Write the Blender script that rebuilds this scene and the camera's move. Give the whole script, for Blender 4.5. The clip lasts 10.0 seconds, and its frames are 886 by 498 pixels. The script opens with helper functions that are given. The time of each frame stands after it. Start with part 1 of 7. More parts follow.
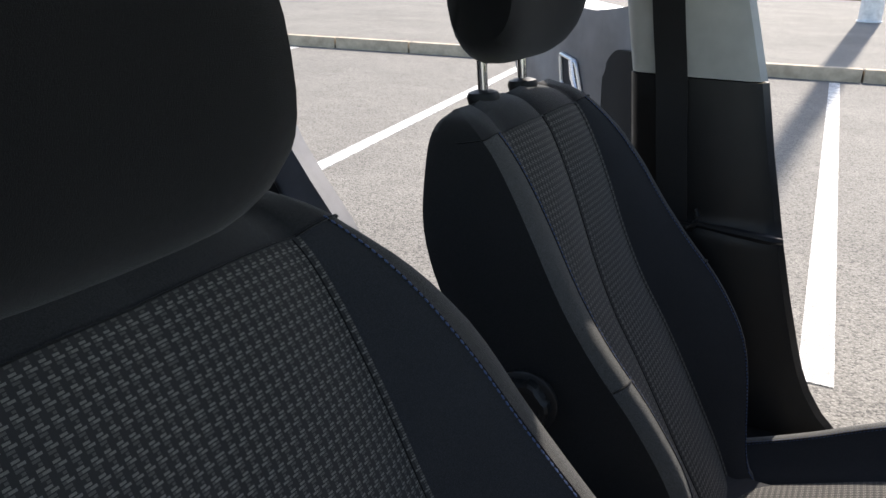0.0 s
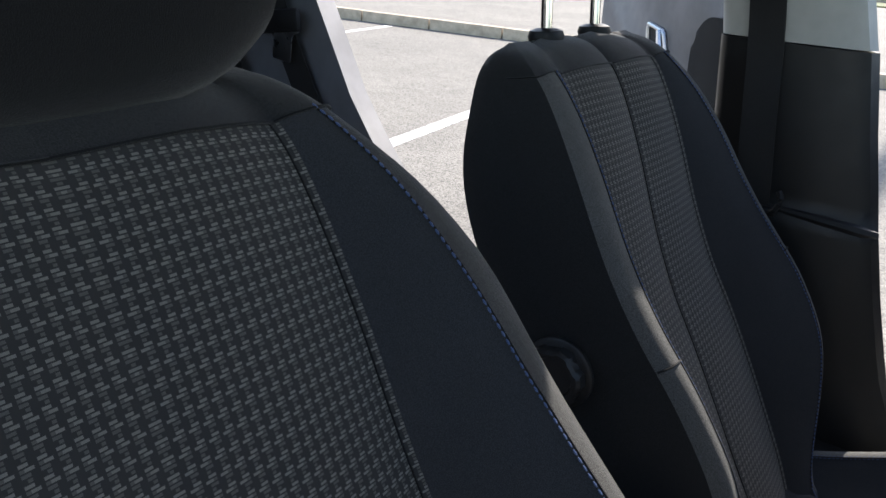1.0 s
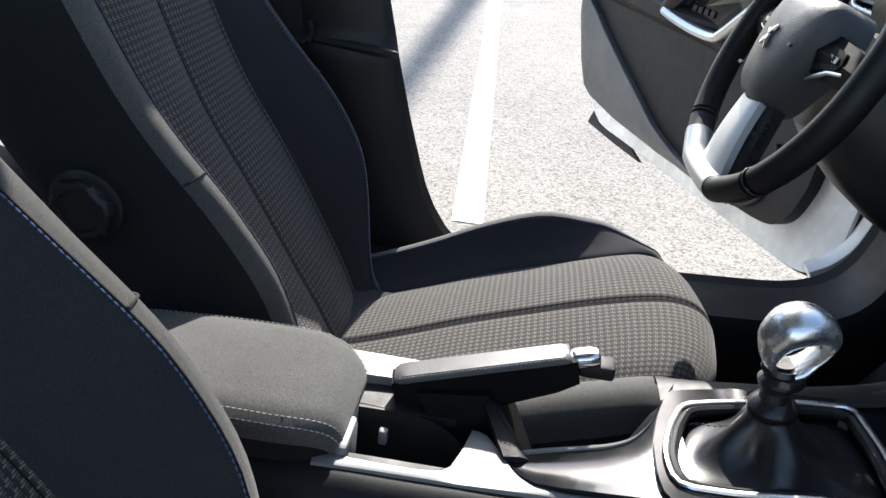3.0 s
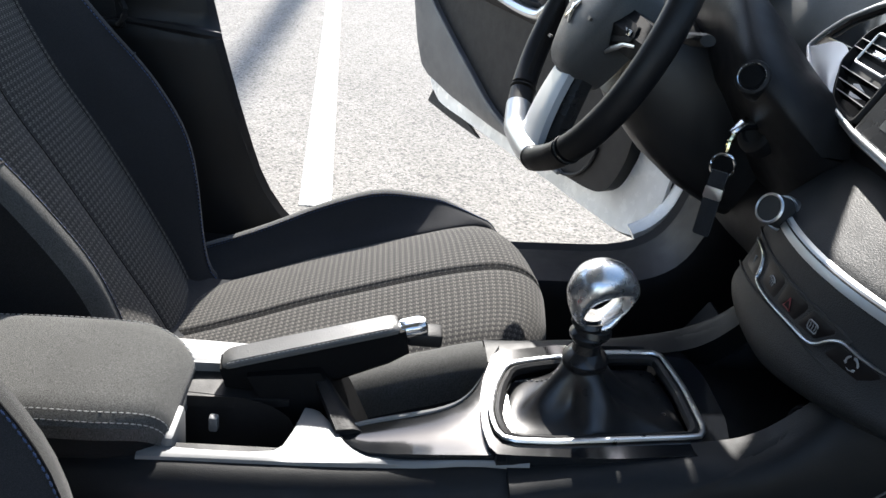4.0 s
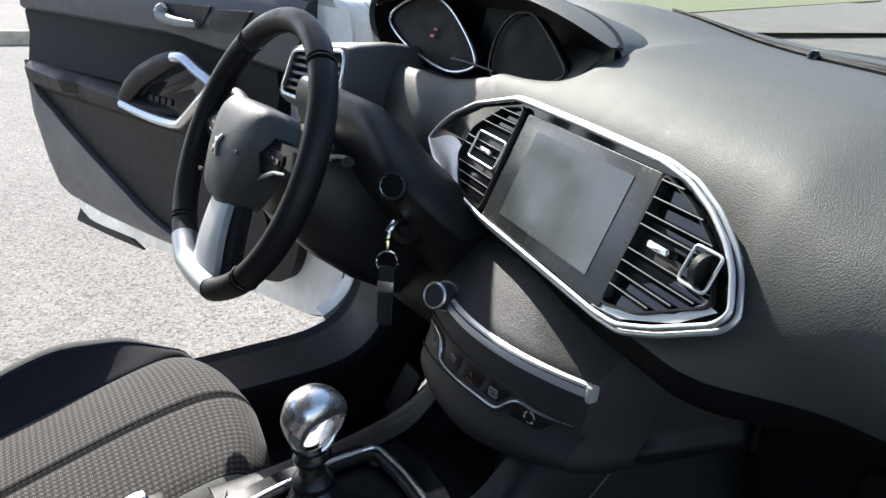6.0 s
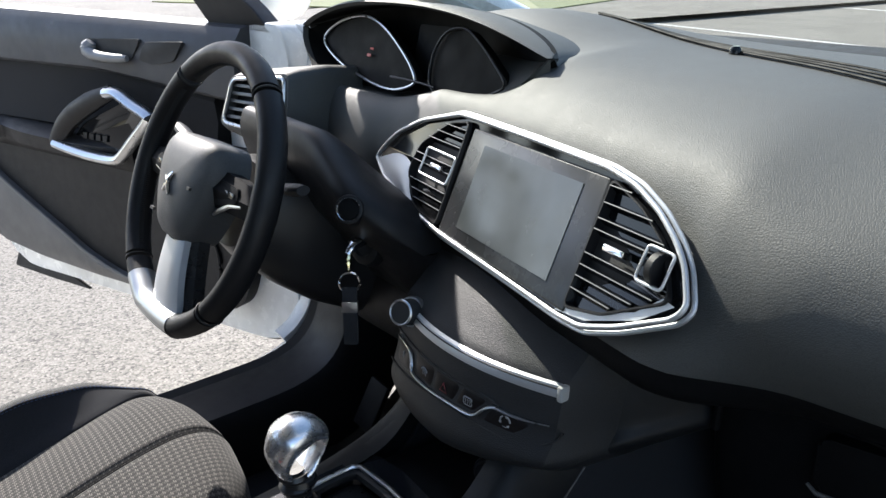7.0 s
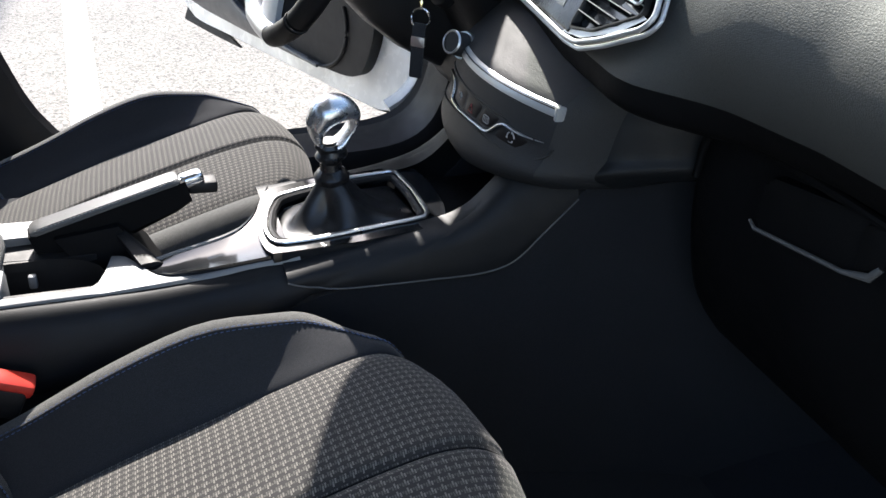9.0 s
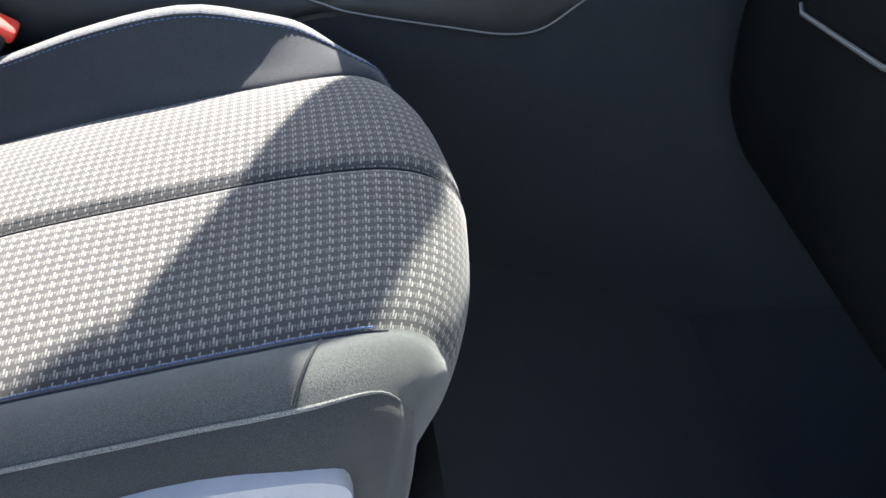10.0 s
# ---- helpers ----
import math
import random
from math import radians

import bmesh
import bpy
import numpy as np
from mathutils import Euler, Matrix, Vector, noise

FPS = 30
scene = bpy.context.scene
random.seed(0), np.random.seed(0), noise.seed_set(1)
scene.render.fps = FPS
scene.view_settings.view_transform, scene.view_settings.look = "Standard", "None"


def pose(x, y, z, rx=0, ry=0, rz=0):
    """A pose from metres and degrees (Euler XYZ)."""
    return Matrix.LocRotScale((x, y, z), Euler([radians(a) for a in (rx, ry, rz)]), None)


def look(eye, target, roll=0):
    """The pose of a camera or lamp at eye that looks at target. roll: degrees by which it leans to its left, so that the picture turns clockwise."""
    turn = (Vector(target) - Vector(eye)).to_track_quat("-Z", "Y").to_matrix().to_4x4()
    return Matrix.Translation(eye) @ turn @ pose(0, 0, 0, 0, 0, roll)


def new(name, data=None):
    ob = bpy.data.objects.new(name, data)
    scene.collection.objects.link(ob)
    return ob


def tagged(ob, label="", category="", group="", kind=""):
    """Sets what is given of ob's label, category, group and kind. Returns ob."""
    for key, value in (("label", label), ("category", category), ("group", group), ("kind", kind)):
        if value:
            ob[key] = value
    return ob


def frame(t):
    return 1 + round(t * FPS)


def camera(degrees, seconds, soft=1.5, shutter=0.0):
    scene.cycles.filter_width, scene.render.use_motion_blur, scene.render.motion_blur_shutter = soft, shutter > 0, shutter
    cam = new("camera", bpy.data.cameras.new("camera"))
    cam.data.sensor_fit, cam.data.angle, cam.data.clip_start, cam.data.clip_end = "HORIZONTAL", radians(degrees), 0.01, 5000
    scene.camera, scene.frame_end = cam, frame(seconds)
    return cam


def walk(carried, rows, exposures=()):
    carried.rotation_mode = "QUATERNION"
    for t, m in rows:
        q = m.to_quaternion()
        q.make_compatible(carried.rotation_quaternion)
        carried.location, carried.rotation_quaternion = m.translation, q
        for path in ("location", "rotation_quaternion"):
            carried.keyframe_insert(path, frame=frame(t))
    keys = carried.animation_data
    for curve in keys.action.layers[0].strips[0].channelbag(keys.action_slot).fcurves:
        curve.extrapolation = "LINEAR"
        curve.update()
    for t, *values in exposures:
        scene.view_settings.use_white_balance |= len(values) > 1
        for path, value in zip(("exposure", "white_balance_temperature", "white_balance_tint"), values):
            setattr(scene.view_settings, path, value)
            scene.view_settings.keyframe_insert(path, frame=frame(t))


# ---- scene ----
cam = camera(59.2, 10.0)
PATH = [
    (0, (0.0963, -0.5816, 1.1542), (-0.7881, 1.0669, 0.4466), 1.29),
    (0.5, (0.0941, -0.5409, 1.1292), (-0.9549, 1.0031, 0.4110), 3.47),
    (1, (0.1051, -0.5020, 1.0815), (-0.9428, 1.0338, 0.3445), 4.33),
    (1.5, (0.1281, -0.5031, 1.0461), (-0.8316, 1.0774, 0.2838), 4.52),
    (2, (0.1546, -0.5042, 1.0338), (-0.5640, 1.1599, 0.1888), 4.94),
    (2.5, (0.1910, -0.5138, 1.0341), (-0.2098, 1.2211, 0.1233), 6.02),
    (2.7, (0.2072, -0.5132, 1.0359), (-0.0723, 1.2448, 0.1240), 6.33),
    (3.8, (0.2448, -0.5231, 1.0335), (0.3761, 1.2538, 0.1251), 8.52),
    (4, (0.2567, -0.5234, 1.0367), (0.4759, 1.2454, 0.1292), 8.68),
    (4.5, (0.2805, -0.5253, 1.0505), (0.8192, 1.1958, 0.1860), 9.63),
    (5, (0.2818, -0.5304, 1.0738), (1.0394, 1.1219, 0.2396), 8.35),
    (5.5, (0.2648, -0.5336, 1.0975), (1.1394, 1.1060, 0.3580), 5.65),
    (5.7, (0.2569, -0.5350, 1.1037), (1.1797, 1.0959, 0.4046), 5.11),
    (6.8, (0.2192, -0.5331, 1.1370), (1.2858, 1.0003, 0.4222), 1.31),
    (7, (0.2197, -0.5393, 1.1356), (1.3124, 0.9897, 0.4512), 0.26),
    (7.5, (0.2304, -0.5672, 1.1211), (1.3307, 0.9302, 0.3815), 0.29),
    (8, (0.2353, -0.6241, 1.1167), (1.2841, 0.8707, 0.3010), 0.64),
    (8.5, (0.2630, -0.6984, 1.0864), (1.1342, 0.8461, 0.1614), 2.80),
    (9, (0.2689, -0.7467, 1.0501), (0.9584, 0.8287, 0.0290), 6.35),
    (9.5, (0.3221, -0.7750, 0.9986), (0.9032, 0.7316, -0.1814), 12.74),
    (9.8, (0.3515, -0.7899, 0.9685), (0.8857, 0.6607, -0.3005), 15.38),
    (10, (0.3611, -0.7943, 0.9537), (0.8590, 0.6022, -0.3887), 16.87),
]
walk(cam, [(t, look(eye, target, roll)) for t, eye, target, roll in PATH], [(0, 1.45, 6900, 13), (0.5, 1.55, 6850, 13), (1.0, 1.8, 6750, 12), (1.5, 2.05, 6650, 11), (2.5, 2.0, 6550, 10), (4.0, 1.95, 6500, 10), (5.5, 1.75, 6500, 11), (8.7, 1.8, 6550, 12), (9.3, 2.75, 6550, 12), (9.8, 3.35, 6500, 11), (10, 3.65, 6500, 11)])
# ---- world and light ----
SUN_EL, SUN_AZ = radians(38.9), radians(0.8)
world = bpy.data.worlds.new("world")
scene.world = world
world.use_nodes = True
wn = world.node_tree
sky = wn.nodes.new("ShaderNodeTexSky")
sky.sky_type = "NISHITA"
sky.sun_disc = False
sky.sun_elevation, sky.sun_rotation = SUN_EL, SUN_AZ
wn.nodes["Background"].inputs["Strength"].default_value = 0.115
wn.links.new(sky.outputs[0], wn.nodes["Background"].inputs["Color"])
sun_data = bpy.data.lights.new("sun", "SUN")
sun_data.energy, sun_data.angle, sun_data.color = 3.5, radians(0.55), (1.0, 0.96, 0.9)
sun = new("sun", sun_data)
sun_way = Vector((math.sin(SUN_AZ) * math.cos(SUN_EL), math.cos(SUN_AZ) * math.cos(SUN_EL), math.sin(SUN_EL)))
sun.matrix_world = look(sun_way * 60, (0, 0, 0))


# ---- materials ----
class Nodes:
    """A small helper to write node materials."""

    def __init__(self, name, rough=0.5, metal=0.0, color=(0.5, 0.5, 0.5), spec=0.5):
        self.mat = bpy.data.materials.new(name)
        self.mat.use_nodes = True
        self.t = self.mat.node_tree
        self.b = self.t.nodes["Principled BSDF"]
        self.b.inputs["Roughness"].default_value = rough
        self.b.inputs["Metallic"].default_value = metal
        self.b.inputs["Base Color"].default_value = (*color, 1)
        self.b.inputs["Specular IOR Level"].default_value = spec

    def put(self, socket, value):
        if isinstance(value, bpy.types.NodeSocket):
            self.t.links.new(value, socket)
        elif isinstance(value, tuple) and len(value) == 3 and socket.type == "RGBA":
            socket.default_value = (*value, 1)
        else:
            socket.default_value = value

    def math(self, op, a, b=0.0, c=0.0):
        n = self.t.nodes.new("ShaderNodeMath")
        n.operation = op
        for s, v in zip(n.inputs, (a, b, c)):
            self.put(s, v)
        return n.outputs[0]

    def coord(self, kind="Object"):
        return self.t.nodes.new("ShaderNodeTexCoord").outputs[kind]

    def noise(self, scale, detail=3.0, rough=0.55, vec=None, out="Fac"):
        n = self.t.nodes.new("ShaderNodeTexNoise")
        n.inputs["Scale"].default_value, n.inputs["Detail"].default_value, n.inputs["Roughness"].default_value = scale, detail, rough
        self.put(n.inputs["Vector"], vec or self.coord())
        return n.outputs[out]

    def voronoi(self, scale, feature="F1", vec=None, out="Distance"):
        n = self.t.nodes.new("ShaderNodeTexVoronoi")
        n.feature = feature
        n.inputs["Scale"].default_value = scale
        self.put(n.inputs["Vector"], vec or self.coord())
        return n.outputs[out]

    def ramp(self, fac, stops):
        n = self.t.nodes.new("ShaderNodeValToRGB")
        el = n.color_ramp.elements
        while len(el) < len(stops):
            el.new(0.5)
        for e, (p, c) in zip(el, stops):
            e.position, e.color = p, (*c, 1) if isinstance(c, tuple) else (c, c, c, 1)
        self.put(n.inputs[0], fac)
        return n.outputs[0]

    def mix(self, fac, a, b, blend="MIX"):
        n = self.t.nodes.new("ShaderNodeMix")
        n.data_type, n.blend_type = "RGBA", blend
        self.put(n.inputs[0], fac)
        self.put(n.inputs[6], a)
        self.put(n.inputs[7], b)
        return n.outputs[2]

    def bump(self, height, strength=0.3, distance=0.001):
        n = self.t.nodes.new("ShaderNodeBump")
        n.inputs["Strength"].default_value, n.inputs["Distance"].default_value = strength, distance
        self.put(n.inputs["Height"], height)
        self.t.links.new(n.outputs[0], self.b.inputs["Normal"])

    def color(self, value):
        self.put(self.b.inputs["Base Color"], value)

    def rough(self, value):
        self.put(self.b.inputs["Roughness"], value)


def grained(name, color, rough, scale=900.0, strength=0.25, dust=0.0, spec=0.5):
    """Moulded plastic or leather: a fine pebbled grain, slight stains and dust."""
    n = Nodes(name, rough, 0, color, spec)
    big = n.noise(9.0, 4)
    lo, hi = tuple(c * 0.8 for c in color), tuple(min(1, c * 1.2 + dust) for c in color)
    n.color(n.ramp(big, [(0.3, lo), (0.72, hi)]))
    n.rough(n.ramp(n.noise(40.0, 4), [(0.3, max(0.05, rough - 0.07)), (0.7, min(1, rough + 0.07))]))
    n.bump(n.voronoi(scale), strength, 0.0006)
    return n.mat


def woven(name, color, light, rough=0.95):
    """A plain fine weave with speckled light threads."""
    n = Nodes(name, rough, 0, color, 0.2)
    fleck = n.noise(1500.0, 2, 0.7)
    soft = n.noise(14.0, 3)
    c = n.ramp(fleck, [(0.38, color), (0.68, light)])
    n.color(n.mix(n.math("MULTIPLY", soft, 0.5), c, tuple(v * 0.7 for v in color)))
    n.put(n.b.inputs["Sheen Weight"], 0.15)
    n.bump(fleck, 0.5, 0.0008)
    return n.mat


def houndstooth(name, dark, light, pitch_u=0.0081, pitch_v=0.0081):
    """Woven cloth: pinwheel checks laid in short light threads that run across the seat."""
    n = Nodes(name, 0.95, 0, dark, 0.2)
    sep = n.t.nodes.new("ShaderNodeSeparateXYZ")
    n.put(sep.inputs[0], n.coord("UV"))
    warp = n.noise(6.0, 2)
    u = n.math("ADD", n.math("DIVIDE", sep.outputs[0], pitch_u), n.math("MULTIPLY", warp, 0.3))
    v = n.math("ADD", n.math("DIVIDE", sep.outputs[1], pitch_v), n.math("MULTIPLY", warp, 0.25))
    fu, fv = n.math("FRACT", u), n.math("FRACT", v)
    # a two-up two-down twill of two light and two dark threads each way
    warp_no, weft_no = n.math("FLOOR", n.math("MULTIPLY", fu, 4.0)), n.math("FLOOR", n.math("MULTIPLY", fv, 4.0))
    over = n.math("LESS_THAN", n.math("FLOORED_MODULO", n.math("ADD", n.math("SUBTRACT", warp_no, weft_no), 0.5), 4.0), 2.0)
    tone = n.math("ADD", n.math("MULTIPLY", over, n.math("LESS_THAN", warp_no, 1.5)), n.math("MULTIPLY", n.math("MULTIPLY", n.math("SUBTRACT", 1.0, over), n.math("LESS_THAN", weft_no, 1.5)), 0.42))
    threads = n.math("GREATER_THAN", n.math("PINGPONG", n.math("MULTIPLY", fu, 4.0), 0.5), 0.17)
    lit = n.math("MULTIPLY", tone, threads)
    fleck = n.noise(2200.0, 2)
    lit = n.math("MULTIPLY", lit, n.math("ADD", n.math("MULTIPLY", fleck, 0.8), 0.55))
    worn = n.noise(5.0, 3)
    base = n.mix(worn, dark, tuple(c * 1.5 for c in dark))
    n.color(n.mix(lit, base, light))
    n.put(n.b.inputs["Sheen Weight"], 0.12)
    n.bump(lit, 0.8, 0.0008)
    return n.mat


def metal_like(name, color, rough, metal=1.0, grain=0.04):
    n = Nodes(name, rough, metal, color)
    n.rough(n.ramp(n.noise(60.0, 4), [(0.3, max(0.02, rough - grain)), (0.75, rough + grain * 1.5)]))
    n.color(n.ramp(n.noise(11.0, 3), [(0.3, tuple(c * 0.88 for c in color)), (0.7, color)]))
    return n.mat


def asphalt(name, tone, pebble):
    n = Nodes(name, 0.92, 0, (tone,) * 3, 0.3)
    stones = n.voronoi(130.0)
    cell = n.voronoi(130.0, out="Color")
    sep = n.t.nodes.new("ShaderNodeSeparateColor")
    n.put(sep.inputs[0], cell)
    grit = n.ramp(sep.outputs[0], [(0.0, (tone * 0.5, tone * 0.48, tone * 0.45)), (0.22, (tone * 0.97, tone * 0.92, tone * 0.85)), (1.0, (pebble * 1.02, pebble * 0.97, pebble * 0.88))])
    dirt = n.noise(0.7, 6, 0.7)
    stain = n.ramp(dirt, [(0.35, (0.80, 0.79, 0.78)), (0.6, (1.0, 0.99, 0.97))])
    patch = n.ramp(n.noise(7.0, 4, 0.6), [(0.3, (0.88, 0.88, 0.87)), (0.7, (1, 1, 1))])
    gap = n.ramp(stones, [(0.0, (1, 1, 1)), (0.75, (0.7, 0.7, 0.7))])
    n.color(n.mix(1.0, n.mix(1.0, n.mix(1.0, grit, stain, "MULTIPLY"), patch, "MULTIPLY"), gap, "MULTIPLY"))
    n.bump(n.math("SUBTRACT", 1.0, stones), 0.5, 0.004)
    return n.mat


def worn_paint(name, paint, under):
    """Road paint rubbed through to the stones beneath."""
    n = Nodes(name, 0.75, 0, paint, 0.3)
    stones = n.voronoi(130.0)
    rub = n.math("MULTIPLY", n.noise(11.0, 5, 0.7), n.math("ADD", stones, 0.45))
    n.color(n.mix(n.ramp(rub, [(0.40, 0.0), (0.58, 1.0)]), n.mix(n.noise(40.0, 4), paint, tuple(c * 0.82 for c in paint)), under))
    n.bump(n.math("SUBTRACT", 1.0, stones), 0.35, 0.003)
    return n.mat


def hide(name, color, rough, spec=0.4):
    """Soft-touch skin with a creased leather grain."""
    n = Nodes(name, rough, 0, color, spec)
    warp = n.mix(0.003, n.coord(), n.noise(90.0, 2, 0.5, None, "Color"))
    edge = n.voronoi(520.0, "DISTANCE_TO_EDGE", warp)
    crease = n.ramp(edge, [(0.0, 0.0), (0.22, 1.0)])
    fine = n.noise(2600.0, 2)
    big = n.noise(7.0, 4)
    base = n.ramp(big, [(0.3, tuple(c * 0.94 for c in color)), (0.72, tuple(c * 1.07 for c in color))])
    n.color(n.mix(1.0, base, n.ramp(edge, [(0.0, 0.74), (0.16, 1.0)]), "MULTIPLY"))
    n.rough(n.ramp(n.noise(30.0, 3), [(0.3, rough - 0.02), (0.7, rough + 0.02)]))
    n.bump(n.math("ADD", n.math("MULTIPLY", crease, 0.8), n.math("MULTIPLY", fine, 0.25)), 0.38, 0.0005)
    return n.mat


def dusty_gloss(name, rough=0.06, spec=0.3, dust=0.07):
    """Piano black with fine dust specks."""
    n = Nodes(name, rough, 0, (0.008, 0.009, 0.011), spec)
    speck = n.noise(900.0, 2, 0.6)
    haze = n.noise(16.0, 4)
    n.color(n.mix(n.ramp(n.math("MULTIPLY", speck, haze), [(0.36, 0.0), (0.47, 1.0)]), (0.008, 0.009, 0.011), (dust, dust * 1.03, dust * 1.07)))
    n.rough(n.ramp(haze, [(0.35, rough), (0.7, rough + 0.04)]))
    return n.mat


M = {}
M["cloth"] = houndstooth("seat_cloth", (0.0235, 0.0228, 0.0224), (0.172, 0.162, 0.145))
M["navy"] = woven("bolster_cloth", (0.0205, 0.0215, 0.0245), (0.048, 0.0502, 0.0562))
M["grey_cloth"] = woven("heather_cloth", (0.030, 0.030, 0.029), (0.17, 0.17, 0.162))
# Heather cloth again, darker: the passenger strip's shade is in the colour.
M["heather_shade_tone"] = woven("heather_cloth_shade_tone", (0.014, 0.014, 0.014), (0.080, 0.080, 0.077))
# Satin trim with its bright reflection mixed into a paler, less metallic colour.
M["wedge"] = metal_like("satin_silver_lit", (0.62, 0.63, 0.64), 0.4, 0.35)
# Black cloth lowered further in tone, in place of missing shade.
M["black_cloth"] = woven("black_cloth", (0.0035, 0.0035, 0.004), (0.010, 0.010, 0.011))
M["dark_cloth"] = woven("dark_cloth", (0.012, 0.012, 0.013), (0.045, 0.045, 0.045))
M["blue_thread"] = woven("blue_thread", (0.040, 0.072, 0.17), (0.11, 0.165, 0.30), 0.8)
M["white_thread"] = woven("white_thread", (0.35, 0.35, 0.34), (0.6, 0.6, 0.58), 0.8)
M["dash"] = hide("dash_skin", (0.047, 0.049, 0.047), 0.64, 0.9)
M["plastic"] = grained("black_plastic", (0.010, 0.010, 0.011), 0.52, 800.0, 0.3, 0.0, 0.3)
M["shell"] = grained("seat_shell", (0.011, 0.011, 0.012), 0.6, 900.0, 0.3)
M["leather"] = grained("leather", (0.009, 0.009, 0.010), 0.46, 1300.0, 0.18, 0.0, 0.28)
M["grip"] = grained("grip_leather", (0.11, 0.11, 0.108), 0.4, 700.0, 0.3)
M["grey_plastic"] = grained("grey_plastic", (0.095, 0.095, 0.095), 0.5, 800.0, 0.25)
M["light_trim"] = grained("light_trim", (0.46, 0.47, 0.45), 0.7, 700.0, 0.15)
M["rear_trim"] = grained("rear_trim", (0.17, 0.175, 0.195), 0.55, 800.0, 0.2)
M["gloss"] = dusty_gloss("gloss_black")
# Heather cloth darkened for the shade on the passenger's door side.
M["side_heather_shade"] = woven("side_heather_shade_cloth", (0.016, 0.017, 0.0165), (0.066, 0.070, 0.067))
M["pillar"] = grained("pillar_plastic", (0.009, 0.009, 0.0095), 0.42, 900.0, 0.2, 0.0, 0.35)
# The same black cloth, raised in tone for the light on the flanks.
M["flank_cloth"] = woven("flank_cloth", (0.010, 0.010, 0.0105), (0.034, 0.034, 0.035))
M["frame_satin"] = metal_like("frame_satin", (0.66, 0.67, 0.68), 0.42, 0.75)
# Near-black plastic; on the lower dash its tone also holds the shade.
M["fascia"] = grained("shaded_black_plastic", (0.0055, 0.0056, 0.0062), 0.65, 900.0, 0.2, 0.0, 0.1)
M["dial"] = grained("dial_face", (0.006, 0.006, 0.006), 0.6, 300.0, 0.05, 0.0, 0.1)
# The dash skin in a darker copy, with the panel's shade in its colour.
M["panel_skin_shade"] = hide("panel_skin_shade", (0.021, 0.0222, 0.024), 0.54)
M["lacquer"] = dusty_gloss("dark_lacquer", 0.09, 1.0, 0.06)
M["console_skin"] = grained("console_skin", (0.011, 0.012, 0.0135), 0.5, 900.0, 0.15, 0.0, 0.22)
M["gaiter"] = grained("gaiter_leather", (0.014, 0.014, 0.015), 0.34, 1100.0, 0.12, 0.0, 0.5)
M["lens"] = grained("button_lens", (0.010, 0.008, 0.008), 0.42, 60.0, 0.01, 0.0, 0.2)
M["insert_satin"] = metal_like("insert_satin", (0.42, 0.43, 0.44), 0.36, 0.9, 0.03)
M["bag_skin"] = hide("bag_skin", (0.082, 0.082, 0.082), 0.5)
M["door_trim"] = grained("door_trim", (0.034, 0.035, 0.040), 0.5, 800.0, 0.2, 0.0, 0.4)
M["shroud"] = grained("shroud_plastic", (0.020, 0.020, 0.021), 0.42, 900.0, 0.2, 0.0, 0.4)
M["collar"] = grained("gloss_rubber", (0.012, 0.012, 0.013), 0.28, 60.0, 0.02)
# Dark glass lifted to grey; its reflections are put into the base colour.
M["screen"] = grained("screen_glass", (0.034, 0.035, 0.036), 0.25, 30.0, 0.01, 0.008)
M["display"] = grained("display", (0.075, 0.08, 0.078), 0.22, 30.0, 0.01, 0.015)
M["chrome"] = metal_like("chrome", (0.82, 0.83, 0.84), 0.12)
M["satin"] = metal_like("satin_silver", (0.62, 0.63, 0.64), 0.3)
M["silver"] = metal_like("silver_paint", (0.20, 0.205, 0.21), 0.5, 0.3)
M["knob"] = metal_like("polished_alloy", (0.80, 0.81, 0.83), 0.27, 0.95, 0.008)
M["brass"] = metal_like("yellow_chrome", (0.75, 0.68, 0.42), 0.12)
M["white_paint"] = grained("car_paint", (0.78, 0.78, 0.76), 0.25, 25.0, 0.01)
M["rubber"] = grained("rubber", (0.02, 0.02, 0.02), 0.7, 500.0, 0.2)
M["carpet"] = woven("carpet", (0.010, 0.0112, 0.014), (0.027, 0.0295, 0.036))
M["belt"] = woven("belt_web", (0.016, 0.016, 0.017), (0.036, 0.036, 0.038), 0.7)
M["red"] = grained("red_plastic", (0.55, 0.035, 0.02), 0.4, 300.0, 0.1)
M["icon"] = grained("icon_grey", (0.30, 0.30, 0.30), 0.6, 300.0, 0.1)
M["icon_red"] = grained("icon_red", (0.30, 0.07, 0.07), 0.6, 300.0, 0.1)
M["asphalt"] = asphalt("asphalt", 0.225, 0.345)
M["road"] = asphalt("road_asphalt", 0.21, 0.37)
M["kerb"] = grained("kerb_concrete", (0.46, 0.375, 0.27), 0.9, 60.0, 0.5, 0.03)
M["line"] = worn_paint("road_paint", (0.74, 0.73, 0.70), (0.27, 0.265, 0.25))
M["post"] = grained("post_paint", (0.78, 0.78, 0.78), 0.4, 60.0, 0.1)
M["grass"] = woven("dry_grass", (0.10, 0.12, 0.035), (0.26, 0.25, 0.10))


